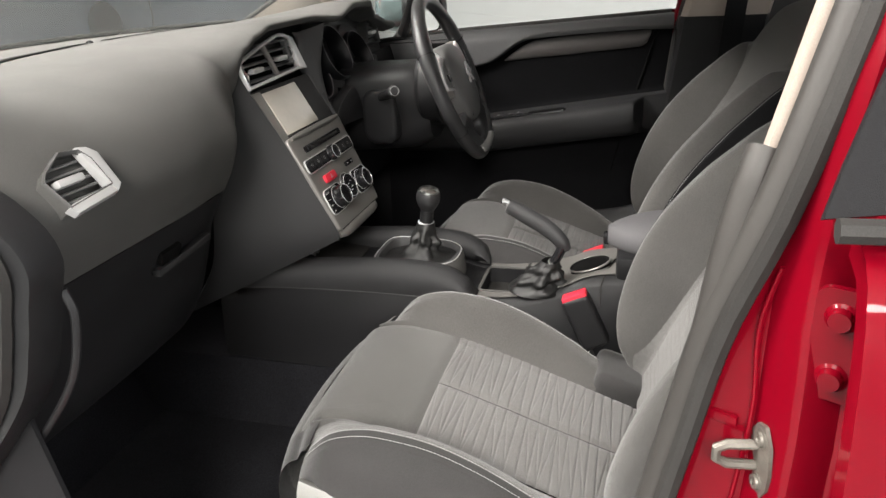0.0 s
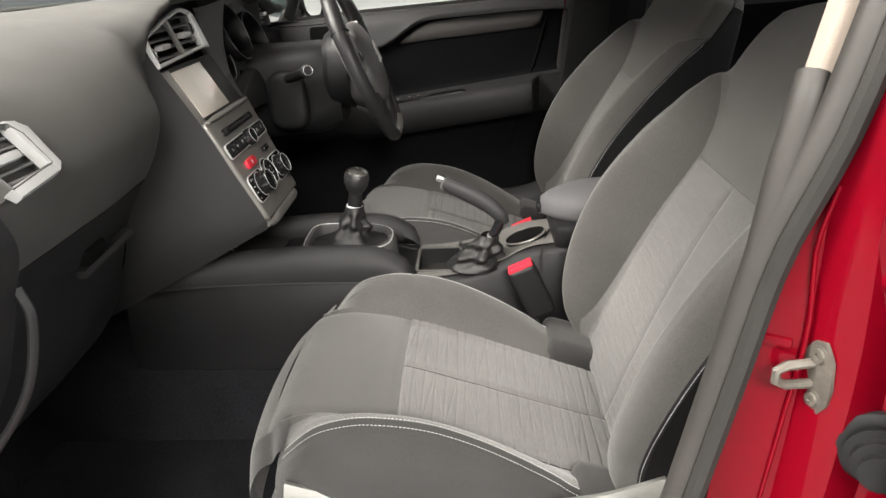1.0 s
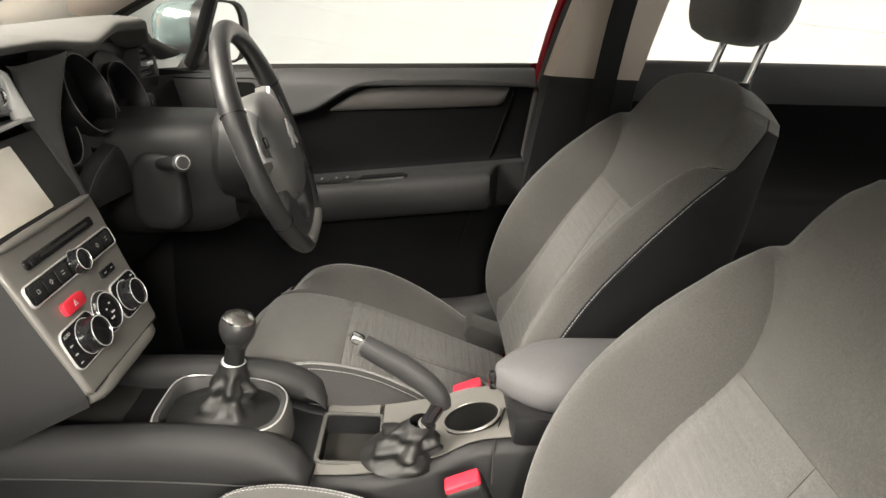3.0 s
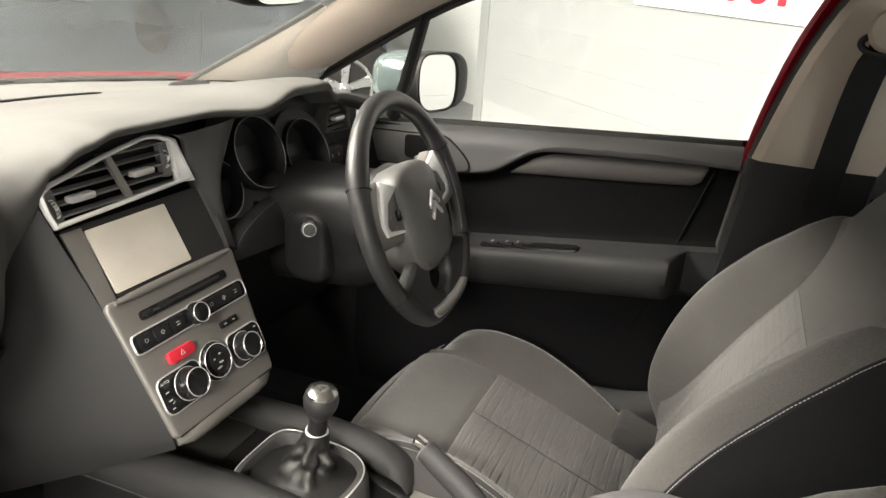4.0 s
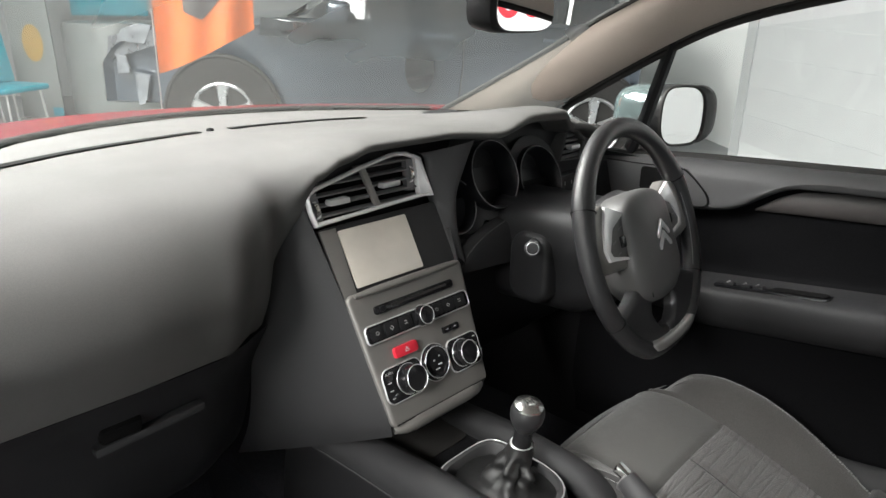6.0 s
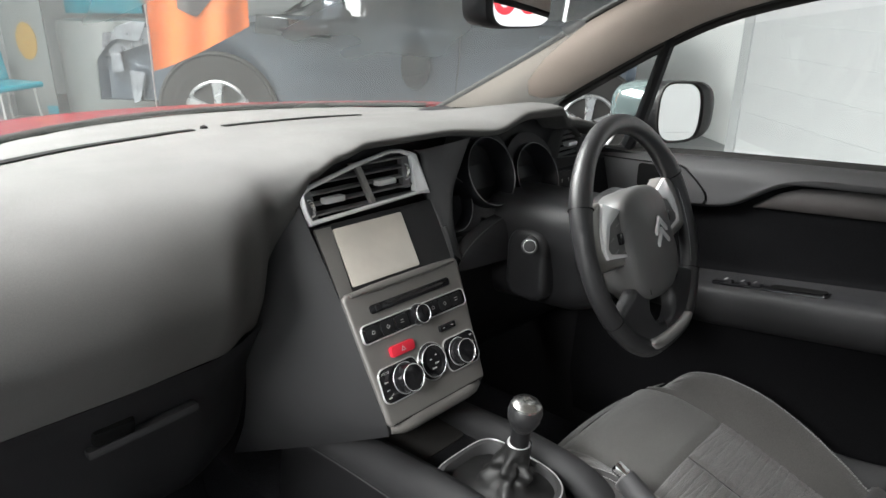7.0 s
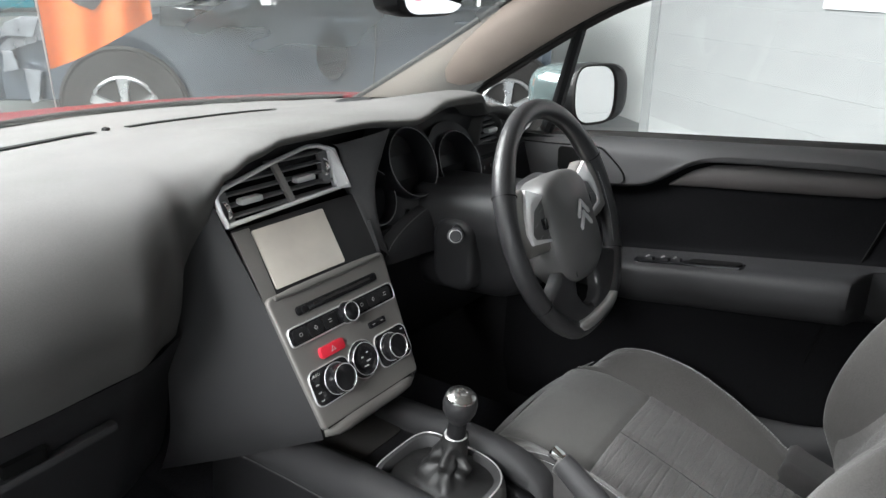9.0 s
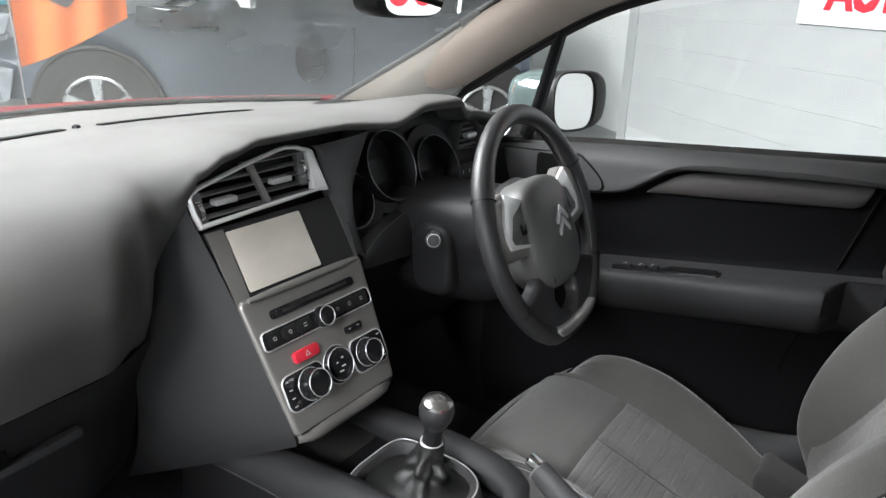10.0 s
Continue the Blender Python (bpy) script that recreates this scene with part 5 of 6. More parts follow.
for dy in (0.014, -0.005):
    ch = bmesh.new()
    for sx in (-1, 1):
        slab([(0, 0.012 + dy), (sx * 0.021, -0.010 + dy), (sx * 0.0195, -0.0165 + dy), (0, 0.003 + dy)][::sx], 0.004, WM @ Matrix.Translation((0.0, 0.0, 0.0375)), 0.001, ch)
    part("badge", ch, CHROME, wheel, "chrome badge")
for sx in (-1, 1):
    flip = (lambda pts, sx=sx: [(sx * x, y) for x, y in pts][::sx])
    arm = [(0.072, 0.056), (0.118, 0.077), (0.150, 0.070), (0.178, 0.052), (0.181, 0.010), (0.172, -0.020), (0.150, -0.026), (0.070, -0.034)]
    part("side_spoke", slab(flip(arm), 0.022, WM @ Matrix.Translation((0, 0, 0.004)), 0.007, segments=3), PANEL, wheel, "satin grey side spoke")
    keys = [(0.072, 0.052), (0.112, 0.038), (0.134, 0.006), (0.129, -0.004), (0.066, -0.019), (0.068, 0.015)]
    part("key_pad", slab(flip(keys), 0.010, WM @ Matrix.Translation((0, 0, 0.0075)), 0.002), SLAT, wheel, "charcoal steering wheel keys")
    c_line = [(0.118, 0.074), (0.070, 0.055), (0.072, 0.051), (0.111, 0.037), (0.132, 0.006), (0.127, -0.003), (0.066, -0.018), (0.066, -0.022), (0.138, -0.009), (0.145, 0.010), (0.138, 0.037)]
    part("pad_trim", slab(flip(c_line), 0.006, WM @ Matrix.Translation((0, 0, 0.0090)), 0.0015), TRIM, wheel, "satin chrome spoke trim")
    part("scroll_key", box((0.012, 0.018, 0.008), WM @ Matrix.Translation((sx * 0.090, 0.012, 0.0090)), 0.003), GLOSSY, wheel)
    for x, y in ((0.113, 0.016), (0.106, -0.004), (0.086, 0.034), (0.082, -0.009)):
        part("key_gap", slab(rounded(0.013, 0.0012, 0.0004, 2), 0.0004, WM @ pose(sx * x, y, 0.0080, 0, 0, -14 * sx)), LOUVRE, wheel)
    low = [(0.030, -0.085), (0.070, -0.065), (0.098, -0.080), (0.140, -0.096), (0.160, -0.086), (0.158, -0.110), (0.128, -0.140), (0.090, -0.164), (0.0, -0.172), (0.0, -0.150), (0.020, -0.148), (0.036, -0.136), (0.046, -0.118), (0.040, -0.104)]
    part("lower_spoke", slab(flip(low), 0.022, WM @ Matrix.Translation((0, 0, 0.009)), 0.009, segments=3), LEATHER, wheel, "black leather-covered lower spoke", sharp=60)
trim_ring = []
for x in np.linspace(-0.084, 0.080, 20):
    y = rim_at(math.atan2(-math.sqrt(max(0, 0.185 ** 2 - x * x)), x)).y
    end = min(1.0, (0.086 - abs(x)) / 0.012)
    trim_ring.append([WM @ Vector((x, y + 0.011 * math.cos(q) * end + 0.003, 0.0035 + 0.0155 * abs(math.sin(q)) ** 0.8 * (1 if q < math.pi else -0.2))) for q in np.linspace(0, 2 * math.pi, 16, endpoint=False)])
part("bottom_trim", loft(trim_ring), SILVER, wheel, "silver trim on the rim's flat bottom", sharp=60)
for sx in (-1, 1):
    stitches([WM @ (rim_at(radians(90 + sx * a), 0.1705) + Vector((0, 0, 0.0085))) for a in range(70, 122, 2)], "stitching", wheel)
# ---- centre console ----
con = thing("centre_console", "dark grey plastic centre console with chrome edging", "console", (0.02, -0.1, 0.3))
CX = 0.020


def console_ring(y, w, top, low, dip):
    half = [(w + 0.018, low), (w + 0.010, (low + top) / 2), (w, top - 0.018), (w - 0.010, top - 0.004), (w - 0.024, top), (w - 0.036, top), (w - 0.038, top - 0.002 - dip), (w - 0.042, top - 0.001 - dip)]
    return [Vector((CX - x, y, z)) for x, z in half] + [Vector((CX + x, y, z)) for x, z in reversed(half)]


def in_tray(y):
    return 0.034 if -0.192 < y < -0.108 else 0.0


console_line = spline([(0.46, 0.100, 0.560), (0.30, 0.105, 0.595), (0.14, 0.105, 0.618), (0.00, 0.100, 0.612), (-0.10, 0.094, 0.588), (-0.19, 0.092, 0.592), (-0.27, 0.084, 0.614), (-0.36, 0.076, 0.643), (-0.62, 0.076, 0.645)], 400)
rings = [console_ring(y, w, t, 0.36, in_tray(y)) for k, (y, w, t) in enumerate(console_line) if k % 10 == 0 or k == 399 or abs(y + 0.108) < 0.004 or abs(y + 0.192) < 0.004]
part("console_body", loft(rings), HARD, con, "charcoal console body", sharp=50)
# raised side rails running forward beside the gear lever
for sx in (-1, 1):
    rows = []
    for y, z, d in spline([(0.44, 0.612, 0.028), (0.28, 0.645, 0.050), (0.10, 0.660, 0.062), (-0.03, 0.655, 0.060), (-0.085, 0.630, 0.040), (-0.105, 0.600, 0.014)], 30):
        x0 = 0.113
        rows.append([Vector((CX + sx * (x0 - dx), y, z - dz * d)) for dx, dz in ((0.052, 0.50), (0.046, 0.10), (0.030, 0.0), (0.012, 0.04), (0.0, 0.25), (-0.006, 0.6), (0.0, 1.0), (0.03, 1.05))])
    part("side_rail", loft(rows), SIDEPANEL, con, "charcoal rounded console rail", sharp=60)
    line = [r[6] + Vector((sx * 0.001, 0, -0.001)) for r in rows[1:-3]]
    # Thin tube along the rail's lower contour, paler than the rail.
    part("rail_edge", tube(line, 0.0010, 6), DOORTOP, con, "thin charcoal edging")
# gear surround: straight in front, round behind
def surround_ring(sc, z):
    ring = []
    for a in np.linspace(0, 2 * math.pi, 56, endpoint=False):
        c, q = math.cos(a), math.sin(a)
        px_, py_ = (0.50, 0.32) if q > 0 else (0.72, 0.78)
        y = 0.024 + sc * 0.088 * math.copysign(abs(q) ** py_, q)
        ring.append(Vector((0.004 + sc * 0.072 * math.copysign(abs(c) ** px_, c), y, z + 0.03 * y)))
    return ring


gs = [surround_ring(sc, z) for sc, z in ((1.06, 0.604), (1.03, 0.634), (1.0, 0.644), (0.965, 0.648))]
part("gear_surround", loft(gs, False, False), SOFT, con, "charcoal gear surround", sharp=60)
gs = [surround_ring(sc, z) for sc, z in ((0.965, 0.648), (0.94, 0.650), (0.87, 0.650), (0.845, 0.646), (0.84, 0.630))]
part("surround_rim", loft(gs, False, False), DOORTOP, con, "dark satin rim")
part("surround_ring", tube(surround_ring(0.955, 0.6492), 0.0014, 6, closed=True), CHROME, con, "thin chrome line")
deck = [(y, w, t) for k, (y, w, t) in enumerate(console_line) if k % 4 == 0 and -0.375 < y < -0.095]
for lo, hi in ((-0.108, -0.095), (-0.375, -0.192)):
    part("console_deck", thicken(loft([[Vector((CX + f * (w - 0.014), y, t + 0.0022)) for f in np.linspace(-1, 1, 8)] for y, w, t in deck if lo <= y <= hi], False, False), 0.0015), PANEL, con, "satin grey console deck")
for sx in (-1, 1):
    part("console_deck", thicken(loft([[Vector((CX + sx * (w - d), y, t + 0.0022)) for d in (0.014, 0.035)] for y, w, t in deck if -0.194 < y < -0.106], False, False), 0.0015), PANEL, con, "satin grey console deck")
# open tray, and a flat black disc standing for the cup well's shade
part("tray_mat", slab(rounded(0.108, 0.080, 0.004), 0.002, Matrix.Translation((CX, -0.150, 0.5565))), RUBBER, con, "black tray mat")
part("tray_edge", frame_of(rounded(0.120, 0.092, 0.012), 0.006, 0.004, Matrix.Translation((CX, -0.150, 0.5885))), SOFT, con)
WELL = pose(0.006, -0.320, 0.6405, -18) @ Matrix.Scale(0.80, 4, (1, 0, 0))
part("cup_well_disc", lathe([(0, 0.0), (0.034, 0.0), (0.0365, 0.002), (0.040, 0.002), (0.040, -0.010), (0, -0.010)], WELL, 32), SLOT, con, "flat black disc in place of the cup well's shade")
part("well_edge", tube([WELL @ Vector((0.0405 * math.cos(a), 0.0405 * math.sin(a), 0.001)) for a in np.linspace(0, 2 * math.pi, 36, endpoint=False)], 0.0020, 6, closed=True), PANEL, con)
part("console_seam", tube([(CX - 0.098, -0.345, 0.595), (CX - 0.086, -0.345, 0.630), (CX - 0.05, -0.352, 0.642), (CX + 0.0, -0.368, 0.648)], 0.0018, 6), RUBBER, con)
part("power_socket", lathe([(0, 0), (0.013, 0), (0.015, 0.004), (0.011, 0.004), (0.010, -0.01)], basis((0.0, 0.262, 0.640), (1, 0, 0), (0, 0.3, 0.95)), 20), CHROME, con, "chrome ringed socket")
part("front_tray", slab(rounded(0.15, 0.14, 0.02), 0.01, pose(CX, 0.235, 0.628, 9)), RUBBER, con, "black storage tray")

arm = thing("armrest", "dark grey padded centre armrest", "armrest", (CX, -0.48, 0.64))
rings = []
for f in np.linspace(0, 1, 16):
    y = -0.352 - 0.30 * f
    e = min(1.0, math.sin(math.pi * min(0.5, f * 1.3 + 0.02))) ** 0.62
    ring = []
    for a in np.linspace(0, 2 * math.pi, 28, endpoint=False):
        c, q = math.cos(a), math.sin(a)
        ring.append(Vector((CX + 0.006 + 0.078 * e * math.copysign(abs(c) ** 0.72, c), y, 0.698 + 0.010 * f + 0.036 * (0.35 + 0.65 * e) * math.copysign(abs(q) ** 0.8, q))))
    rings.append(ring)
part("pad", loft(rings), ARMCLOTH, arm, "smooth grey cloth armrest pad", sharp=60)
part("base", box((0.15, 0.26, 0.05), Matrix.Translation((CX + 0.005, -0.50, 0.655)), 0.012), HARD, arm)
part("latch", box((0.020, 0.012, 0.022), Matrix.Translation((CX + 0.01, -0.349, 0.688)), 0.004), GLOSSY, arm)

gear = thing("gear_lever", "black ball gear lever with silver cap and leather boot", "gear lever", (CX, 0.03, 0.62))
bot, topp = Vector((CX + 0.004, 0.020, 0.655)), Vector((0.018, 0.0, 0.7795))
ax = (topp - bot).normalized()
GM = Matrix.Translation(topp) @ ax.to_track_quat("Z", "Y").to_matrix().to_4x4()
part("knob", lathe([(0.0125, -0.048), (0.0135, -0.044), (0.0185, -0.037), (0.0232, -0.026), (0.0245, -0.016), (0.0225, -0.006), (0.019, -0.001), (0, 0.001)], GM, 32), LEATHER, gear, "black ball knob")
part("knob_cap", lathe([(0.0212, -0.0042), (0.0205, -0.0010), (0.0150, 0.0025), (0.008, 0.0038), (0, 0.0042)], GM, 32), GREYGLASSY, gear, "silver cap with shift pattern")
for x, y, w, h in ((-0.005, 0.0, 0.0012, 0.010), (0.0, 0.0, 0.0012, 0.010), (0.005, 0.0, 0.0012, 0.010), (0, 0, 0.011, 0.0012)):
    part("shift_mark", slab(rounded(w, h, 0.0004, 2), 0.0008, GM @ Matrix.Translation((x, y, 0.0046))), RUBBER, gear)
part("shaft", lathe([(0.0145, -0.088), (0.0140, -0.072), (0.0130, -0.046), (0.0125, -0.042)], GM, 20), HARD, gear, "black lever shaft")
part("collar", lathe([(0.0150, -0.077), (0.0168, -0.0755), (0.0168, -0.0725), (0.0150, -0.071)], GM, 24), CHROME, gear, "chrome collar")


def boot(base_c, base_r, top_c, top_r, folds, amp, seed, n=40, rows=22, slump=0.36):
    """A gathered leather boot between an oval foot and a round neck."""
    rng = random.Random(seed)
    ph = [rng.uniform(0, 6.28) for _ in range(6)]
    rings = []
    for k in range(rows):
        f = k / (rows - 1)
        g = f ** slump
        ring = []
        for i in range(n):
            a = 2 * math.pi * i / n
            rr = [base_r[j] * (1 - g) + top_r * g for j in (0, 1)]
            fold = amp * math.sin(math.pi * min(1, f * 1.15 + 0.02)) * (math.sin(folds * a + ph[0] + 3 * f) + 0.6 * math.sin((folds + 3) * a + ph[1] - 5 * f) + 0.7 * math.sin(16 * f + 2 * math.sin(a + ph[2])))
            fold -= 0.9 * amp * math.sin(math.pi * min(1, f * 1.1)) * max(0.0, 1 - abs(math.sin(0.5 * folds * a + ph[3] + 2.2 * f)) * 2.6)
            c, q = math.cos(a), math.sin(a)
            ring.append(Vector(base_c).lerp(Vector(top_c), f) + Vector(((rr[0] + fold) * c, (rr[1] + fold) * q, 0)))
        rings.append(ring)
    return loft(rings, True, False)


part("boot", boot((0.006, 0.024, 0.638), (0.066, 0.079), topp + ax * -0.072, 0.0180, 5, 0.0056, 3, slump=0.20), GAITER, gear, "creased black leather boot", sharp=80)

brake = thing("handbrake", "dark grey handbrake lever with leather boot and chrome button", "handbrake", (CX, -0.26, 0.6))
sp = spline([(-0.010, -0.168, 0.7590), (-0.018, -0.200, 0.7450), (-0.025, -0.230, 0.7310), (-0.033, -0.256, 0.7150), (-0.038, -0.272, 0.6990), (-0.039, -0.279, 0.6860)], 26)
part("grip", tube(list(sp), [0.0122 + 0.0028 * math.sin(math.pi * min(1.0, 0.15 + f)) - 0.004 * max(0.0, f - 0.8) / 0.2 for f in np.linspace(0, 1, 26)], 16, flat=1.10), SIDEPANEL, brake, "charcoal moulded grip", sharp=60)
part("stem", tube([(-0.040, -0.272, 0.694), (-0.040, -0.262, 0.672), (-0.038, -0.248, 0.645)], 0.0095, 12), GLOSSY, brake)
part("stem_ring", tube([(-0.0395, -0.2560, 0.6600), (-0.0393, -0.2540, 0.6565)], 0.0115, 12), SILVER, brake, "pale ring on the stem")
grip_m = basis((-0.0085, -0.1625, 0.7625), (1, 0, 0), (0, 0.88, 0.40))
part("tip_band", box((0.026, 0.010, 0.022), grip_m @ Matrix.Translation((-0.0005, -0.006, -0.003)), 0.005, 2), SLAT, brake, "grey tip band")
part("button", box((0.014, 0.018, 0.012), grip_m @ Matrix.Translation((0, 0.004, 0.003)), 0.003, 2), BRIGHT, brake, "chrome release button")
part("boot", boot((-0.028, -0.222, 0.600), (0.050, 0.056), (-0.039, -0.250, 0.664), 0.017, 5, 0.0075, 11, slump=0.9), GAITER, brake, "crumpled black leather boot", sharp=80)
for cx2, yy, side in ((-0.118, -0.323, -1), (0.107, -0.342, 1)):
    b = thing("belt_buckle", "black seat belt buckle with red release button", "belt buckle", (cx2, yy, 0.42), "belt buckles")
    m = pose(cx2, yy, 0.584 if side < 0 else 0.577, -24, 0, 0)
    part("housing", box((0.031, 0.050, 0.105), m, 0.009, 3), HARD, b)
    part("release", box((0.025, 0.046, 0.015), m @ Matrix.Translation((0, 0, 0.0500)), 0.004, 2), REDPLASTIC, b, "red release button")
    part("strap", box((0.03, 0.006, 0.14), pose(cx2, yy - 0.035, 0.46, -24), 0.002), SEATSIDE, b)

# ---- driver's door ----
door = thing("driver_door", "closed driver's door with dark card, grey inlay and armrest", "car door", (0.75, -0.1, 0.3))
sill_z = lambda y: 1.011 - 0.055 * y - 0.10 * max(0, y - 0.05) ** 2
SWOOP = ((-0.475, 1.005), (-0.335, 1.007), (-0.242, 1.004), (-0.132, 0.996), (-0.080, 0.984), (-0.038, 0.957), (0.005, 0.927), (0.066, 0.915), (0.110, 0.910), (0.34, 0.905))
swoop_z = lambda y: float(np.interp(y, [p[0] for p in SWOOP], [p[1] for p in SWOOP]))
soft_z = lambda y: sum(swoop_z(y + d) for d in (-0.02, -0.01, 0, 0.01, 0.02)) / 5
arm_z = lambda y: 0.778 - 0.13 * min(y, 0.06)
rings, card = [], ([], [], [])
for y in np.linspace(0.34, -0.475, 64):
    sz, g = sill_z(y), soft_z(y)
    rings.append([Vector((x, y, z)) for x, z in spline([(0.765, sz), (0.752, sz + 0.006), (0.728, sz + 0.002), (0.712, sz - 0.010), (0.7035, sz - 0.024), (0.7005, 0.5 * (sz - 0.024 + g)), (0.699, g + 0.010), (0.7015, g + 0.003), (0.7080, g), (0.7160, g + 0.001)], 30)])
    b = float(np.clip((0.16 - y) / 0.16, 0, 1)) * float(np.clip((y + 0.402) / 0.022, 0, 1)) ** 0.5
    b = b * b * (3 - 2 * b)
    za = arm_z(y)
    prof = [(0.7140, g + 0.006), (0.7175, g - 0.004), (0.7185, g - 0.030), (0.7185, 0.5 * (g + za)), (0.7180, za + 0.028), (0.7120, za + 0.010), (0.700 - 0.020 * b, za + 0.004), (0.700 - 0.052 * b, za + 0.001), (0.700 - 0.070 * b, za - 0.008),
            (0.700 - 0.076 * b, za - 0.028), (0.700 - 0.072 * b, za - 0.058), (0.704 - 0.055 * b, za - 0.086), (0.714, za - 0.100), (0.7165, 0.62), (0.705, 0.52), (0.70, 0.42), (0.72, 0.36), (0.73, 0.31)]
    for piece, (i, j) in zip(card, ((0, 6), (5, 13), (12, 18))):
        piece.append([Vector((x, y, z)) for x, z in spline(prof[i:j], 26)])
part("door_top", loft(rings, False, False), DOORTOP, door, "charcoal padded door top", sharp=60)
part("door_card", loft(card[0], False, False), CARDCLOTH, door, "black cloth door card", sharp=60)
part("armrest", loft(card[1], False, False), ARMPAD, door, "charcoal moulded armrest", sharp=60)
part("door_pocket", loft(card[2], False, False), CARDCLOTH, door, "black door pocket", sharp=60)
INLAY_TOP = ((-0.420, 1.003), (-0.380, 1.002), (-0.291, 0.998), (-0.195, 0.992), (-0.113, 0.983), (-0.077, 0.968), (-0.048, 0.948), (-0.030, 0.934))
INLAY_LOW = ((-0.420, 0.997), (-0.410, 0.970), (-0.395, 0.963), (-0.297, 0.954), (-0.201, 0.946), (-0.096, 0.938), (-0.030, 0.932))
rows = []
for y in np.linspace(-0.030, -0.420, 44):
    zu, zl = (float(np.interp(y, [p[0] for p in q], [p[1] for p in q])) for q in (INLAY_TOP, INLAY_LOW))
    rows.append([Vector((0.7165, y, zl - 0.001)), Vector((0.7136, y, zl + 0.0015)), Vector((0.7132, y, 0.5 * (zl + zu))), Vector((0.7136, y, zu - 0.0015)), Vector((0.7165, y, zu + 0.001))])
part("inlay", loft(rows, False, False), GREYTRIM, door, "mushroom grey door inlay", sharp=60)
part("rear_groove", tube(spline([(0.7155, -0.434, 1.000), (0.7175, -0.404, 0.894), (0.7150, -0.384, 0.822), (0.7060, -0.376, 0.760), (0.7120, -0.350, 0.700), (0.7165, -0.330, 0.620)], 24), 0.0026, 6), SLOT, door, "dark seam in the door card")
pack_m = pose(0.668, -0.100, arm_z(-0.100) + 0.0045, -7.4, 3, 0)
part("switch_pack", slab(rounded(0.040, 0.215, 0.010), 0.010, pack_m, 0.002), GLOSSY, door, "gloss black window switch pack")
for y in (0.078, 0.046, 0.022):
    part("window_switch", box((0.016, 0.019, 0.008), pack_m @ Matrix.Translation((-0.003, y, 0.0005)), 0.003), HARD, door)
    for dx in (-0.006, 0.004):
        part("switch_lamp", box((0.003, 0.003, 0.002), pack_m @ Matrix.Translation((dx, y + 0.004, 0.0047)), 0.0005), WHITEMARK, door)
# No hollow here: a black slab stands for the cup's shade.
part("pull_cup", slab(rounded(0.028, 0.098, 0.009), 0.003, pack_m @ Matrix.Translation((0, -0.052, 0.0022))), SLOT, door, "flat dark slab for the shaded pull cup")
part("card_shut_face", thicken(loft([[(0.70, -0.478, 0.33), (0.69, -0.478, 1.0)], [(0.83, -0.490, 0.33), (0.79, -0.490, 1.05)]], False, False), 0.004), RUBBER, door)
HM_D = basis((0.6968, 0.150, 0.955), (0, -1, 0), (0, 0, 1))
hdl_line = spline([(-0.150, 0.034), (-0.060, 0.036), (0.020, 0.040), (0.050, 0.026), (0.084, -0.006), (0.088, -0.028), (0.060, -0.035), (-0.060, -0.038), (-0.150, -0.040)], 40)
hdl = part("handle_plate", slab([(a, b) for a, b in hdl_line], 0.010, HM_D, 0.002), DOORTOP, door, "charcoal inner handle plate")
part("plate_gap", tube([HM_D @ Vector((a, b, -0.0010)) for a, b in hdl_line], 0.0016, 6), SLOT, hdl)
# Black slab laid on the plate for the shade inside the cup.
part("handle_cup", slab(rounded(0.088, 0.052, 0.010, cx=-0.020, cy=0.006), 0.004, HM_D @ Matrix.Translation((0, 0, 0.0012))), SLOT, hdl, "flat dark slab for the shaded handle cup")
part("inner_handle", box((0.014, 0.050, 0.009), pose(0.690, 0.160, 0.938, 0, 0, 0), 0.003), SILVER, hdl, "chrome inner door handle")
part("outer_skin", loft([[(0.795, 0.45, 0.955), (0.86, 0.45, 0.91), (0.87, 0.45, 0.4)], [(0.795, -0.49, 1.05), (0.865, -0.49, 0.95), (0.875, -0.49, 0.4)]], False, False), PAINT, door, "red outer door skin")
part("waist_seal", tube([(0.775, y, sill_z(y) + 0.004) for y in np.linspace(0.42, -0.47, 20)], 0.010, 8), RUBBER, door, "black waist seal")
# window frame and little front window
fr = []
for p in rail_line(1)[3:21]:
    fr.append(p + Vector((0.016, 0, -0.006)))
part("window_frame", tube(fr, 0.0075, 8), RUBBER, door, "black window frame")
part("quarter_post", tube([(0.772, 0.285, 1.005), (0.764, 0.254, 1.072), (0.706, 0.184, 1.232), (0.690, 0.168, 1.265)], [0.019, 0.018, 0.016, 0.015], 8, flat=0.8), HARD, door, "black quarter light post")
side_glass = part("window_pane", loft([[(0.768, 0.26, 1.02), (0.768, -0.46, 1.05)], [(0.690, 0.16, 1.255), (0.628, -0.52, 1.36)]], False, False), PANE, door, "clear window glass")
quarter = part("quarter_pane", loft([[(0.772, 0.60, 1.02), (0.772, 0.275, 1.01)], [(0.75, 0.50, 1.08), (0.695, 0.178, 1.25)]], False, False), PANE, door, "clear quarter light glass")
side_glass.visible_shadow = quarter.visible_shadow = False

mir = thing("door_mirror", "red and black door mirror with clear glass", "door mirror", (0.98, 0.30, 1.00))
MM = basis((0.966, 0.264, 1.066), (1, -0.10, 0), (0, 0.02, 1)) @ Matrix.Scale(1.10, 4)
oval = []
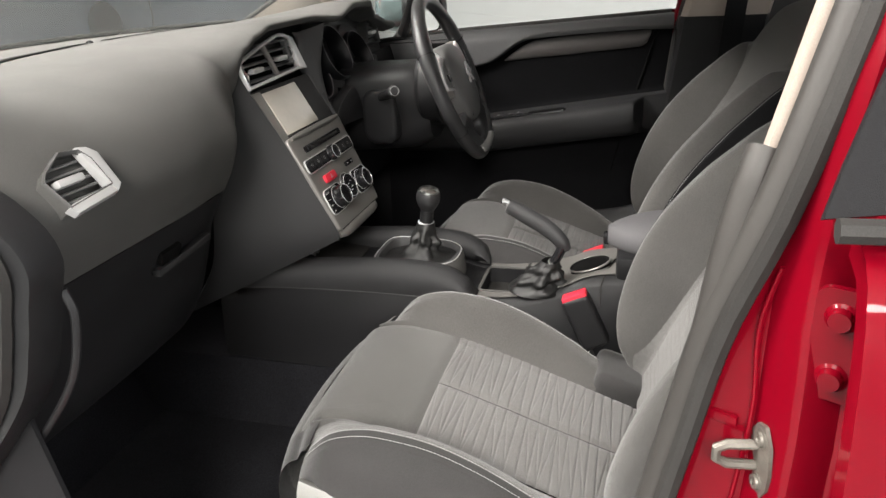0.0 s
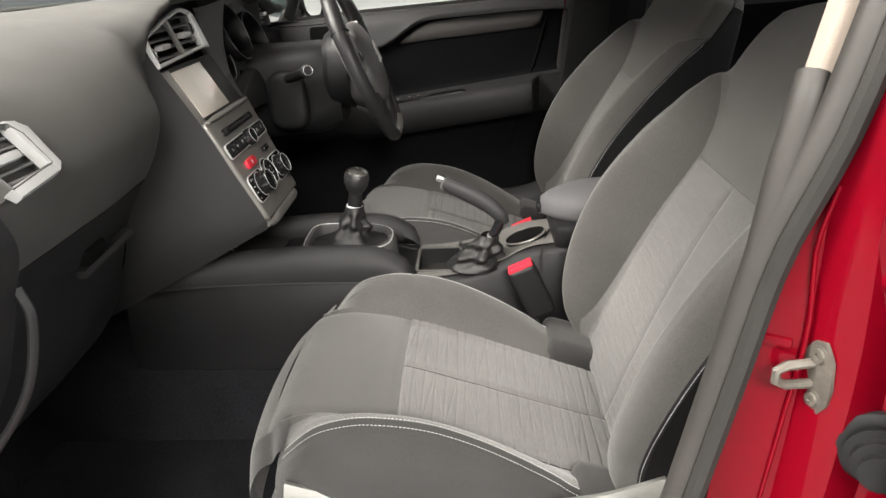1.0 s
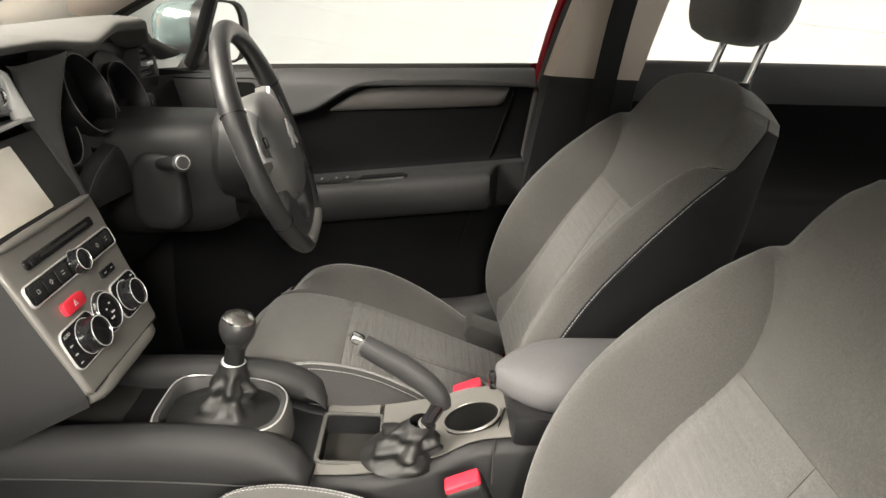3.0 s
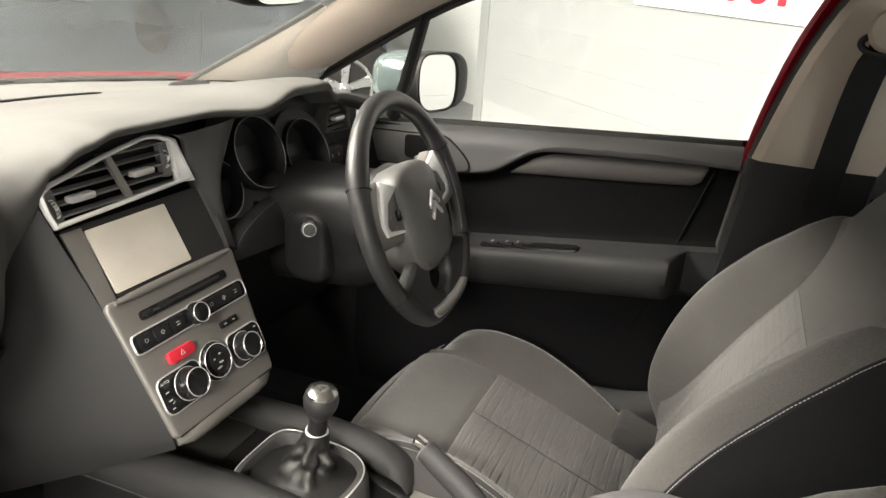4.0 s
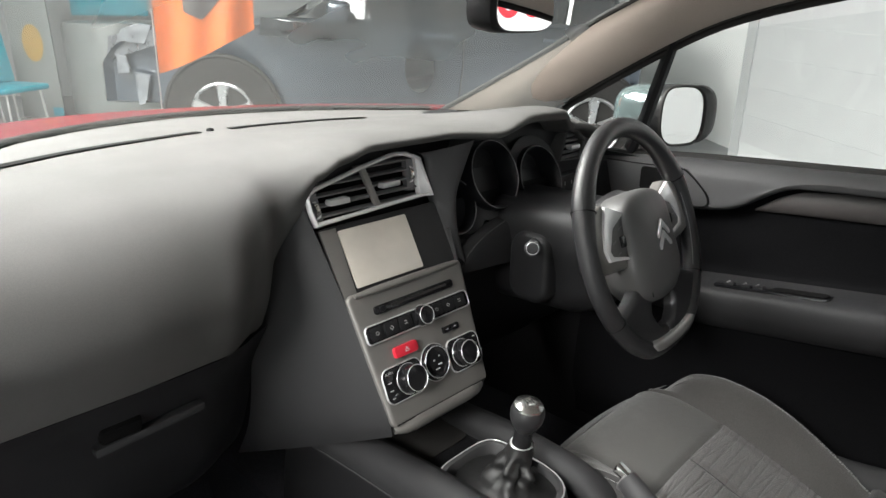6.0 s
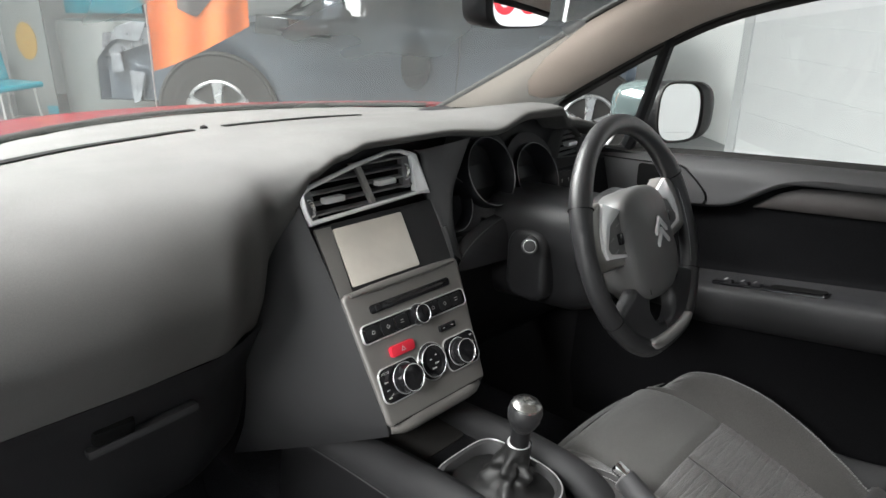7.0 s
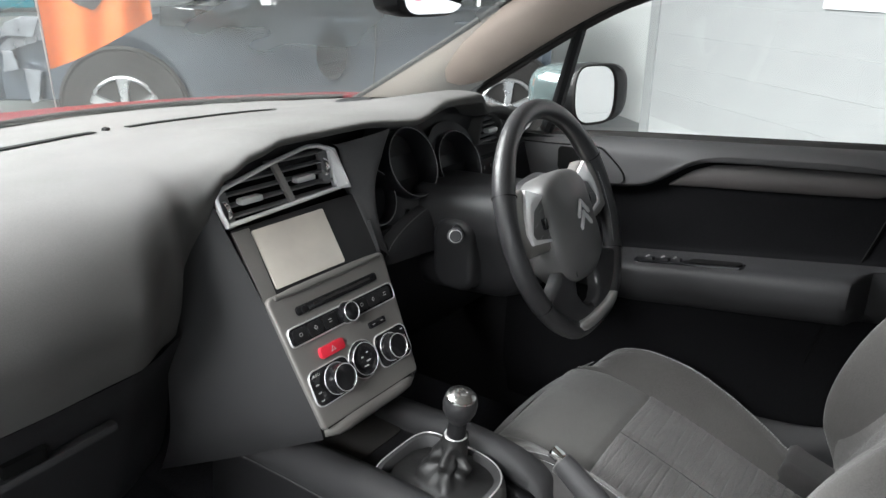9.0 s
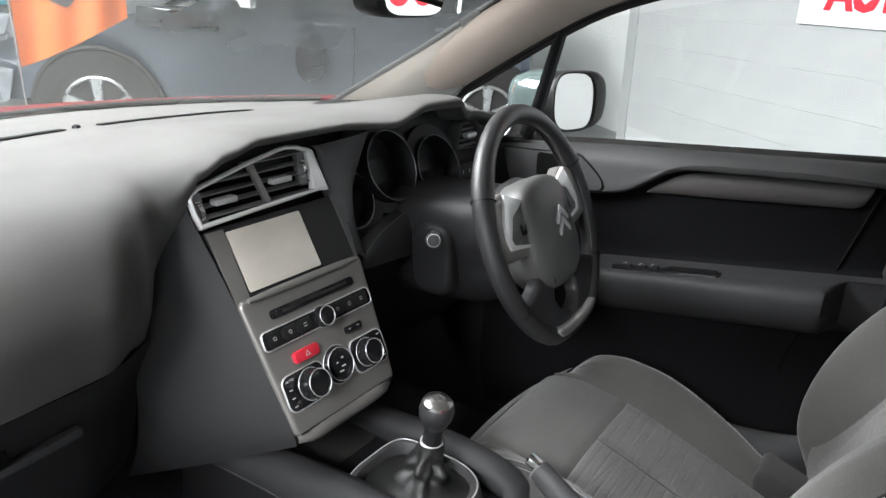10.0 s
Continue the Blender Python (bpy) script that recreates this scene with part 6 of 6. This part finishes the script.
for a in np.linspace(0, 2 * math.pi, 40, endpoint=False):
    c, q = math.cos(a), math.sin(a)
    oval.append((0.090 * math.copysign(abs(c) ** 0.62, c) + 0.006 * q - 0.004, 0.063 * math.copysign(abs(q) ** 0.7, q) - 0.012 * c))


def mirror_ring(s, right, z):
    return [MM @ Vector((x * s + right * (x + 0.1) / 0.2, y * s * 0.98, z)) for x, y in oval]


part("housing", loft([mirror_ring(*q) for q in ((1.03, 0.004, 0.006), (1.05, 0.040, 0.012), (1.06, 0.070, 0.004), (1.06, 0.074, -0.022), (1.06, 0.066, -0.034))], True, True), HARD, mir, "black mirror housing")
part("mirror_glass", slab(oval, 0.003, MM @ Matrix.Translation((0, 0, 0.0105))), MIRROR, mir, "clear mirror glass")
part("mirror_rim", frame_of([(x * 1.05, y * 1.06) for x, y in oval], 0.005, 0.008, MM @ Matrix.Translation((0, 0, 0.007))), RUBBER, mir, "black mirror rim")
part("mirror_cap", loft([mirror_ring(*q) for q in ((1.064, 0.066, -0.033), (1.07, 0.056, -0.055), (1.05, 0.040, -0.085), (0.93, 0.020, -0.112), (0.70, 0.0, -0.130), (0.38, 0.0, -0.140), (0.04, 0.0, -0.143))]), MIRRORCAP, mir, "glossy mirror cap with a teal reflection in its colour")
part("mirror_foot", box((0.13, 0.06, 0.04), pose(0.855, 0.30, 1.000, 0, -20, 0), 0.018, 3), RUBBER, mir)

rv = thing("rear_view_mirror", "black rear-view mirror on the windscreen", "rear-view mirror", (0.03, 0.12, 1.30))
RM = basis((0.070, 0.085, 1.297), (0.97, 0.25, -0.02), (0, 0.0, 1))
ov = []
for a in np.linspace(0, 2 * math.pi, 40, endpoint=False):
    c, q = math.cos(a), math.sin(a)
    ov.append((0.094 * math.copysign(abs(c) ** 0.5, c), 0.027 * math.copysign(abs(q) ** 0.6, q) * (1 - 0.15 * c)))
part("housing", loft([[RM @ Vector((x * s, y * s, z)) for x, y in ov] for s, z in ((1.02, 0.004), (1.10, 0.0), (1.12, -0.012), (1.0, -0.035), (0.6, -0.05), (0.05, -0.053))]), HARD, rv, "black mirror housing")
part("mirror_glass", slab(ov, 0.003, RM @ Matrix.Translation((0, 0, 0.0055))), MIRROR, rv, "mirror glass")
part("mirror_arm", tube([RM @ Vector((0, 0.01, -0.045)), (0.02, 0.19, 1.335), (0.0, 0.225, 1.35)], 0.014, 10), HARD, rv)
part("mirror_base", box((0.10, 0.09, 0.024), pose(0.0, 0.225, 1.352, -27), 0.012, 3), HARD, rv, "black sensor cover on the glass")

# ---- hardware on the near pillar ----
st = thing("door_striker", "zinc-plated steel door striker loop", "door striker", (-0.75, -0.49, 0.82))
SM = basis((-0.759, -0.500, 0.823), (1, 0.30, 0), (-0.08, 0.0, 1)) @ Matrix.Scale(0.80, 4)
part("plate", slab([(-0.005, 0.043), (0.009, 0.039), (0.018, 0.026), (0.020, 0.004), (0.017, -0.024), (0.005, -0.043), (-0.009, -0.039), (-0.018, -0.024), (-0.020, -0.004), (-0.017, 0.026)], 0.004, SM @ Matrix.Translation((0, 0, -0.004)) @ Matrix.Scale(-1, 4, (0, 0, 1)), 0.0), STEEL, st, "dull steel plate")
part("loop", tube([SM @ Vector(p) for p in ((0.006, 0.014, 0), (0.012, 0.013, -0.030), (0.014, 0.008, -0.040), (0.014, -0.004, -0.040), (0.012, -0.010, -0.030), (0.006, -0.011, 0))], 0.0042, 8), STEEL, st, "pale steel loop")
for h in (0.026, -0.026):
    part("bolt", lathe([(0, -0.0055), (0.003, -0.0055), (0.0035, -0.0075), (0.0075, -0.0075), (0.008, -0.005), (0.011, -0.0045), (0.0115, 0)], SM @ Matrix.Translation((0, h, 0)), 14), STEEL, st, "round bolt head")
hinge = thing("rear_door_hinge", "red painted rear door hinge with two bolts", "door hinge", (-0.80, -0.53, 0.9))
HM = basis((-0.781, -0.530, 0.942), (0.43, 0.90, 0), (0, 0, 1))
part("leaf", slab(rounded(0.034, 0.085, 0.008), 0.006, HM @ Matrix.Translation((0, 0, -0.002)) @ Matrix.Scale(-1, 4, (0, 0, 1))), PAINT, hinge)
for h in (0.022, -0.024):
    part("bolt", lathe([(0, -0.010), (0.007, -0.010), (0.0085, -0.007), (0.0085, -0.004), (0.011, -0.002), (0.011, 0)], HM @ Matrix.Translation((0, h, 0)), 16), PAINT, hinge, "red painted bolt")
stop = thing("rubber_grommet", "black rubber cable grommet between pillar and door", "grommet", (-0.80, -0.54, 0.72))
part("bellows", lathe([(0.034, -0.004), (0.034, 0.004), (0.028, 0.008), (0.024, 0.008), (0.026, 0.014), (0.020, 0.016), (0.019, 0.020), (0.021, 0.025), (0.014, 0.027), (0.016, 0.036), (0, 0.037)], basis((-0.790, -0.540, 0.776), (0.43, 0.90, 0), (0, 0, 1)) @ Matrix.Scale(-1, 4, (0, 0, 1)), 20), HARD, stop)
nrd = thing("near_rear_door", "closed red rear door with black window trim", "car door", (-0.84, -1.1, 0.3))
skin = []
for y in np.linspace(-0.522, -1.75, 10):
    skin.append([Vector((-x, y, z + 0.03 * (-0.575 - y))) for x, z in spline([(0.815, 0.33), (0.868, 0.50), (0.875, 0.75), (0.862, 0.93), (0.838, 1.015), (0.80, 1.035)], 16)])
part("door_skin", thicken(loft(skin, False, False), 0.02), PAINT, nrd, "glossy red door skin")
part("window_trim", thicken(loft([[(-0.815, -0.500, 1.045), (-0.802, -0.510, 1.075), (-0.765, -0.552, 1.20), (-0.70, -0.62, 1.36)], [(-0.815, -0.540, 1.050), (-0.806, -0.55, 1.075), (-0.768, -0.590, 1.20), (-0.70, -0.67, 1.36)]], False, False), 0.012), LOWER, nrd, "black window edge trim")
part("waist_trim", tube([(-0.826, -0.505, 1.042), (-0.836, -1.2, 1.055), (-0.830, -1.75, 1.07)], 0.008, 8), RUBBER, nrd)
part("window_pane", loft([[(-0.818, -0.54, 1.04), (-0.70, -0.66, 1.36)], [(-0.82, -1.7, 1.06), (-0.70, -1.6, 1.33)]], False, False), TINTED, nrd, "dark rear window glass")

# ---- what stands in front of the car ----
AX, BXV = Vector((0.733, -0.680, -0.036)), Vector((0.680, 0.733, 0))
SUV = ENV @ basis((2.00, 4.27, 0.06), AX, BXV)      # x rearwards, y away, z up
suv = thing("parked_suv", "slate grey car parked across, with silver alloy wheels", "car", SUV.translation)
prof_b = [(-0.86, 0.42), (-0.88, 0.62), (-0.80, 0.78), (-0.60, 0.92), (0.15, 1.03), (0.60, 1.07), (1.6, 1.10), (2.8, 1.12), (3.08, 1.10), (3.16, 0.75), (3.12, 0.42)]
bp = spline(prof_b, 48)


def suv_ring(y, inset, drop):
    ring = [Vector((min(max(x, -0.88 + inset), 3.16 - inset), y, z - drop * (z > 0.7))) for x, z in bp]
    return ring


rings = [suv_ring(y, i, d) for y, i, d in ((0.0, 0.10, 0.10), (-0.03, 0.05, 0.04), (0.02, 0.02, 0.02), (0.25, 0.0, 0.0), (0.9, -0.03, -0.03), (1.55, 0.0, 0.0), (1.80, 0.08, 0.06))]
rings[0] = [Vector((v.x, 0.03, v.z)) for v in rings[0]]
body = loft([[SUV @ v for v in r] for r in rings])
part("body", body, SUVPAINT, suv, "slate grey bodywork", sharp=50)
gh = [(0.42, 1.05), (0.95, 1.36), (1.35, 1.50), (2.3, 1.54), (2.75, 1.48), (3.06, 1.12)]
gsp = spline(gh, 30)
part("cabin", loft([[SUV @ Vector((x, y, z)) for x, z in gsp] for y in (0.16, 0.30, 0.9, 1.5, 1.64)], False, False), SUVPAINT, suv)
gl = [(x, z - 0.05) for x, z in gsp]
part("side_windows", loft([[SUV @ Vector((x, 0.10, 1.06)) for x, z in gl], [SUV @ Vector((x, 0.175, max(1.07, z))) for x, z in gl]], False, False), SMOKED, suv, "dark side windows")
for x in (1.62, 2.55):
    part("window_post", tube([SUV @ Vector((x, 0.085, 1.05)), SUV @ Vector((x + 0.05, 0.16, 1.50))], 0.03, 6), GLOSSY, suv)
for x in (1.74, 2.60):
    part("door_seam", tube([SUV @ Vector((x, -0.034, 0.50)), SUV @ Vector((x + 0.02, -0.036, 0.80)), SUV @ Vector((x + 0.02, 0.035, 1.06))], 0.006, 6), RUBBER, suv)
for x in (1.58, 2.45):
    part("door_handle", box((0.22, 0.03, 0.035), SUV @ Matrix.Translation((x, -0.045, 0.985)), 0.012, 2), SUVPAINT, suv, "door handle")
# Dark oval disc standing for a reflection in the door.
part("door_reflection", lathe([(0, 0), (0.11, 0.0), (0.108, 0.003), (0, 0.003)], SUV @ pose(1.44, -0.034, 0.745, 90) @ Matrix.Scale(1.55, 4, (0, 1, 0)), 28), SMOKED, suv, "dark oval reflection on the door")
part("headlamp", loft([[SUV @ Vector(p) for p in ((-0.80, 0.10, 0.70), (-0.72, 0.02, 0.74), (-0.42, -0.035, 0.86), (-0.46, -0.03, 0.92), (-0.74, 0.06, 0.86))], [SUV @ Vector(p) for p in ((-0.86, 0.12, 0.68), (-0.78, 0.0, 0.72), (-0.40, -0.055, 0.85), (-0.45, -0.05, 0.94), (-0.80, 0.04, 0.88))]]), LAMPGLASS, suv, "clear chrome headlamp")
part("headlamp_glass", slab([(-0.70, 0.85), (-0.52, 0.84), (-0.46, 0.97), (-0.56, 0.975), (-0.68, 0.93)], 0.05, SUV @ basis((0, -0.052, 0), (1, 0, 0), (0, 0, 1)), 0.008), LAMPGLASS, suv, "bright chrome lamp")
part("side_grille", slab([(-0.73, 0.62), (-0.64, 0.63), (-0.66, 0.75), (-0.72, 0.76)], 0.05, SUV @ basis((0, -0.050, 0), (1, 0, 0), (0, 0, 1)), 0.008), LAMPGLASS, suv, "chrome bumper vent")
part("fog_lamp", slab([(-0.60, 0.40), (-0.55, 0.42), (-0.50, 0.62), (-0.61, 0.64)], 0.05, SUV @ basis((0, -0.050, 0), (1, 0, 0), (0, 0, 1)), 0.008), LAMPGLASS, suv, "chrome fog lamp surround")
# Glossy dark wedge laid on the side, no particular part.
part("wing_wedge", slab([(0.28, 0.93), (0.82, 0.915), (0.80, 1.02), (0.30, 1.06)], 0.03, SUV @ basis((0, -0.046, 0), (1, 0, 0), (0, 0, 1)), 0.008), SMOKED, suv, "glossy dark wedge on the car's side")
part("wing_mirror", box((0.16, 0.22, 0.15), SUV @ pose(0.85, -0.08, 1.12), 0.05, 3), SUVPAINT, suv)
part("sill", box((2.0, 0.10, 0.14), SUV @ Matrix.Translation((1.36, 0.03, 0.34)), 0.03), RUBBER, suv, "black sill cladding")
for wx in (0.0, 2.78):
    part("wheel_arch", tube([SUV @ Vector((wx + 0.415 * math.cos(a), -0.030, 0.36 + 0.415 * math.sin(a))) for a in np.linspace(-0.1, math.pi + 0.1, 26)], 0.020, 8), RUBBER, suv, "dark wheel arch")
    part("arch_liner", lathe([(0, 0.0), (0.40, 0.0), (0.40, 0.02), (0, 0.02)], SUV @ pose(wx, -0.028, 0.36, 90), 32), RUBBER, suv)
    tyre = part("wheel", lathe([(0.225, -0.02), (0.30, -0.045), (0.345, -0.035), (0.36, 0.0), (0.36, 0.16), (0.33, 0.2), (0, 0.2)], SUV @ pose(wx, -0.01, 0.36, 90) @ Matrix.Scale(-1, 4, (0, 0, 1)), 40), RUBBER, suv, "black tyre with silver alloy")
    part("rim", tube([SUV @ Vector((wx + 0.222 * math.cos(a), -0.052, 0.36 + 0.222 * math.sin(a))) for a in np.linspace(0, 2 * math.pi, 40, endpoint=False)], 0.014, 8, closed=True), ALLOY, tyre, "silver rim")
    part("rim_barrel", lathe([(0.215, 0.0), (0.215, 0.03), (0, 0.03)], SUV @ pose(wx, -0.03, 0.36, 90) @ Matrix.Scale(-1, 4, (0, 0, 1)), 32), RUBBER, tyre)
    for k in range(5):
        a = 2 * math.pi * k / 5 + 0.3
        m = SUV @ pose(wx, -0.056, 0.36, 0, -math.degrees(a), 0)
        part("spoke", loft([[m @ Vector((r, yy, w)) for w, yy in ((-hw, 0.012), (-hw * 0.7, -0.006), (hw * 0.7, -0.006), (hw, 0.012))] for r, hw in ((0.03, 0.030), (0.10, 0.034), (0.17, 0.042), (0.222, 0.058))]), ALLOY, tyre, "silver spoke")
    part("hub_cap", lathe([(0, 0.014), (0.036, 0.010), (0.05, 0.0), (0, 0)], SUV @ pose(wx, -0.058, 0.36, 90), 24), ALLOY, tyre)

# at the far end of the room
ban = thing("roller_banner", "white roller banner with a yellow oval mark", "banner", ENV @ Vector((1.62, 7.0, 0.0)))
BM2 = ENV @ basis((1.62, 7.0, 0.0), (0.62, -0.78, 0), (0, 0, 1))
part("sheet", box((0.42, 1.75, 0.02), BM2 @ Matrix.Translation((0, 0.95, 0)), 0.004), BOARD, ban)
part("foot", box((0.46, 0.08, 0.16), BM2 @ Matrix.Translation((0, 0.04, 0)), 0.02), SILVER, ban)
part("yellow_mark", lathe([(0, 0), (0.10, 0), (0.10, 0.004), (0, 0.004)], BM2 @ Matrix.Translation((0.02, 0.78, 0.012)) @ Matrix.Scale(1.7, 4, (0, 1, 0)), 24), YELLOWMARK, ban)
part("blue_corner", box((0.10, 0.08, 0.01), BM2 @ Matrix.Translation((0.16, 0.14, 0.018)), 0.002), TEAL, ban)
desk = thing("counter", "round white reception counter with teal top", "counter", ENV @ Vector((2.35, 6.9, 0.0)))
part("drum", lathe([(0.42, 0.0), (0.42, 0.08), (0.46, 0.1), (0.46, 0.92), (0.44, 0.96), (0, 0.96)], ENV @ Matrix.Translation((2.35, 6.9, 0.0)), 36), BOARD, desk, "white curved counter front")
part("screen_panel", box((0.75, 0.04, 0.55), ENV @ pose(2.45, 7.15, 1.28, 0, 0, -40), 0.01), TEAL, desk, "teal panel behind the counter")
for cx3, cy3 in ((1.05, 7.2), (1.22, 6.5)):
    ch = thing("visitor_chair", "teal moulded visitor chair on steel legs", "chair", ENV @ Vector((cx3, cy3, 0.0)), "visitor chairs")
    cm = ENV @ pose(cx3, cy3, 0, 0, 0, 25)
    part("seat", box((0.46, 0.44, 0.05), cm @ Matrix.Translation((0, 0, 0.45)), 0.02, 3), TEAL, ch)
    part("backrest", box((0.46, 0.05, 0.42), cm @ pose(0, 0.22, 0.68, -8), 0.02, 3), TEAL, ch)
    for lx2, ly2 in ((-0.19, -0.18), (0.19, -0.18), (-0.19, 0.18), (0.19, 0.18)):
        part("leg", tube([cm @ Vector((lx2, ly2, 0.0)), cm @ Vector((lx2 * 0.9, ly2 * 0.9, 0.44))], 0.011, 8), SILVER, ch, "steel leg")

# orange flag on a stick
flag = thing("orange_flag", "creased orange promotional flag on a thin pole", "flag", (0.70, 2.36, 0.03))
F0 = Vector((0.720, 2.520, 1.005))
ux = Vector((0.78, -0.60, 0.0)).normalized()


def flag_f(u, v):
    w = 0.41 * u
    low = 0.02 + 0.19 * u ** 1.2
    h = low + (0.75 - low) * v
    wave = 0.018 * math.sin(7 * u + 2.4 * v) + 0.010 * math.sin(15 * u - 3 * v)
    return F0 + ux * w + Vector((0, 0, h)) + Vector((0.6, 0.78, 0)) * wave


part("cloth", thicken(sheet(flag_f, 30, 24), 0.0015), ORANGE, flag, sharp=80)
part("dark_emblem", thicken(sheet(lambda u, v: flag_f(0.30 + 0.42 * u, 0.22 + 0.3 * v + 0.10 * (2 * abs(u - 0.45))) + Vector((-0.6, -0.78, 0)) * 0.004, 12, 8), 0.001), GREYTRIM, flag, "grey plain emblem")
part("pole", tube([F0 + Vector((-0.004, 0.006, -0.98)), F0 + Vector((-0.004, 0.006, 0.9))], 0.0035, 8), SILVER, flag, "thin pale pole")
part("foot", box((0.3, 0.3, 0.02), Matrix.Translation(F0 + Vector((0, 0, -0.985))), 0.005), STEEL, flag)

# sign on the side wall
sign = thing("wall_sign", "pale grey sign board with large red shapes", "sign", ENV @ (wall_m @ Vector((-2.32, 1.12, 0))))


def on_wall(x, z, out=0.0):
    return ENV @ wall_m @ Matrix.Translation((x, z, -out)) @ Matrix.Scale(-1, 4, (0, 0, 1))


part("board", slab(rounded(1.20, 0.46, 0.004), 0.016, on_wall(-2.32, 1.35, 0.008)), SIGNBASE, sign)
shape_a = [(0.05, 0.0), (0.095, 0.0), (0.018, 0.20), (-0.018, 0.20), (-0.095, 0.0), (-0.05, 0.0), (-0.036, 0.045), (0.036, 0.045)]
part("red_shape", slab([(-x, y) for x, y in shape_a], 0.004, on_wall(-1.985, 1.195, 0.012)), SIGNRED, sign)
shape_u = [(0.075, 0.15), (0.075, 0.05), (0.055, 0.012), (0.0, -0.005), (-0.055, 0.012), (-0.075, 0.05), (-0.075, 0.15), (-0.034, 0.15), (-0.034, 0.06), (0.0, 0.036), (0.034, 0.06), (0.034, 0.15)]
part("red_shape", slab(shape_u, 0.004, on_wall(-2.145, 1.195, 0.012)), SIGNRED, sign)
part("red_shape", slab(rounded(0.055, 0.20, 0.01, cy=0.10), 0.004, on_wall(-2.28, 1.195, 0.012)), SIGNRED, sign)
for x in (-2.40, -2.56):
    ring = [(0.072 * math.cos(a), 0.075 + 0.078 * math.sin(a)) for a in np.linspace(0, 2 * math.pi, 28, endpoint=False)]
    part("red_shape", frame_of(ring, 0.040, 0.003, on_wall(x, 1.195, 0.0085)), SIGNRED, sign)
part("red_shape", slab(rounded(0.045, 0.20, 0.006, cy=0.10), 0.004, on_wall(-2.70, 1.195, 0.012)), SIGNRED, sign)

# blocks of the side wall
wall_ob = bpy.data.objects["wall_east"]
block_me = None
COURSE, LONG = 0.2155, 0.450
for row in range(1, 15):
    for k in range(15):
        x = -0.03 - LONG * (k + 0.5) - (LONG / 2 if row % 2 else 0.0)
        m = ENV @ wall_m @ Matrix.Translation((x, 0.019 + COURSE * (row + 0.5), 0.0))
        if block_me is None:
            bm = box((LONG + 0.0001, COURSE - 0.004, 0.04), None, 0.0006, 1)
            block_me = bpy.data.meshes.new("block")
            bm.to_mesh(block_me)
            bm.free()
            block_me.materials.append(BLOCKPAINT)
        ob = new("block", block_me)
        ob.parent = wall_ob
        ob.matrix_world = m @ Matrix.Translation((0, 0, 0.030 - 0.0001 * ((row * 7 + k * 3) % 4)))
half_bm = box((LONG / 2 + 0.0001, COURSE - 0.004, 0.04), None, 0.0006, 1)
half_me = bpy.data.meshes.new("half_block")
half_bm.to_mesh(half_me)
half_bm.free()
half_me.materials.append(BLOCKPAINT)
for row in range(1, 15, 2):
    ob = new("block", half_me)
    ob.parent = wall_ob
    ob.matrix_world = ENV @ wall_m @ Matrix.Translation((-0.03 - LONG / 4, 0.019 + COURSE * (row + 0.5), 0.030))
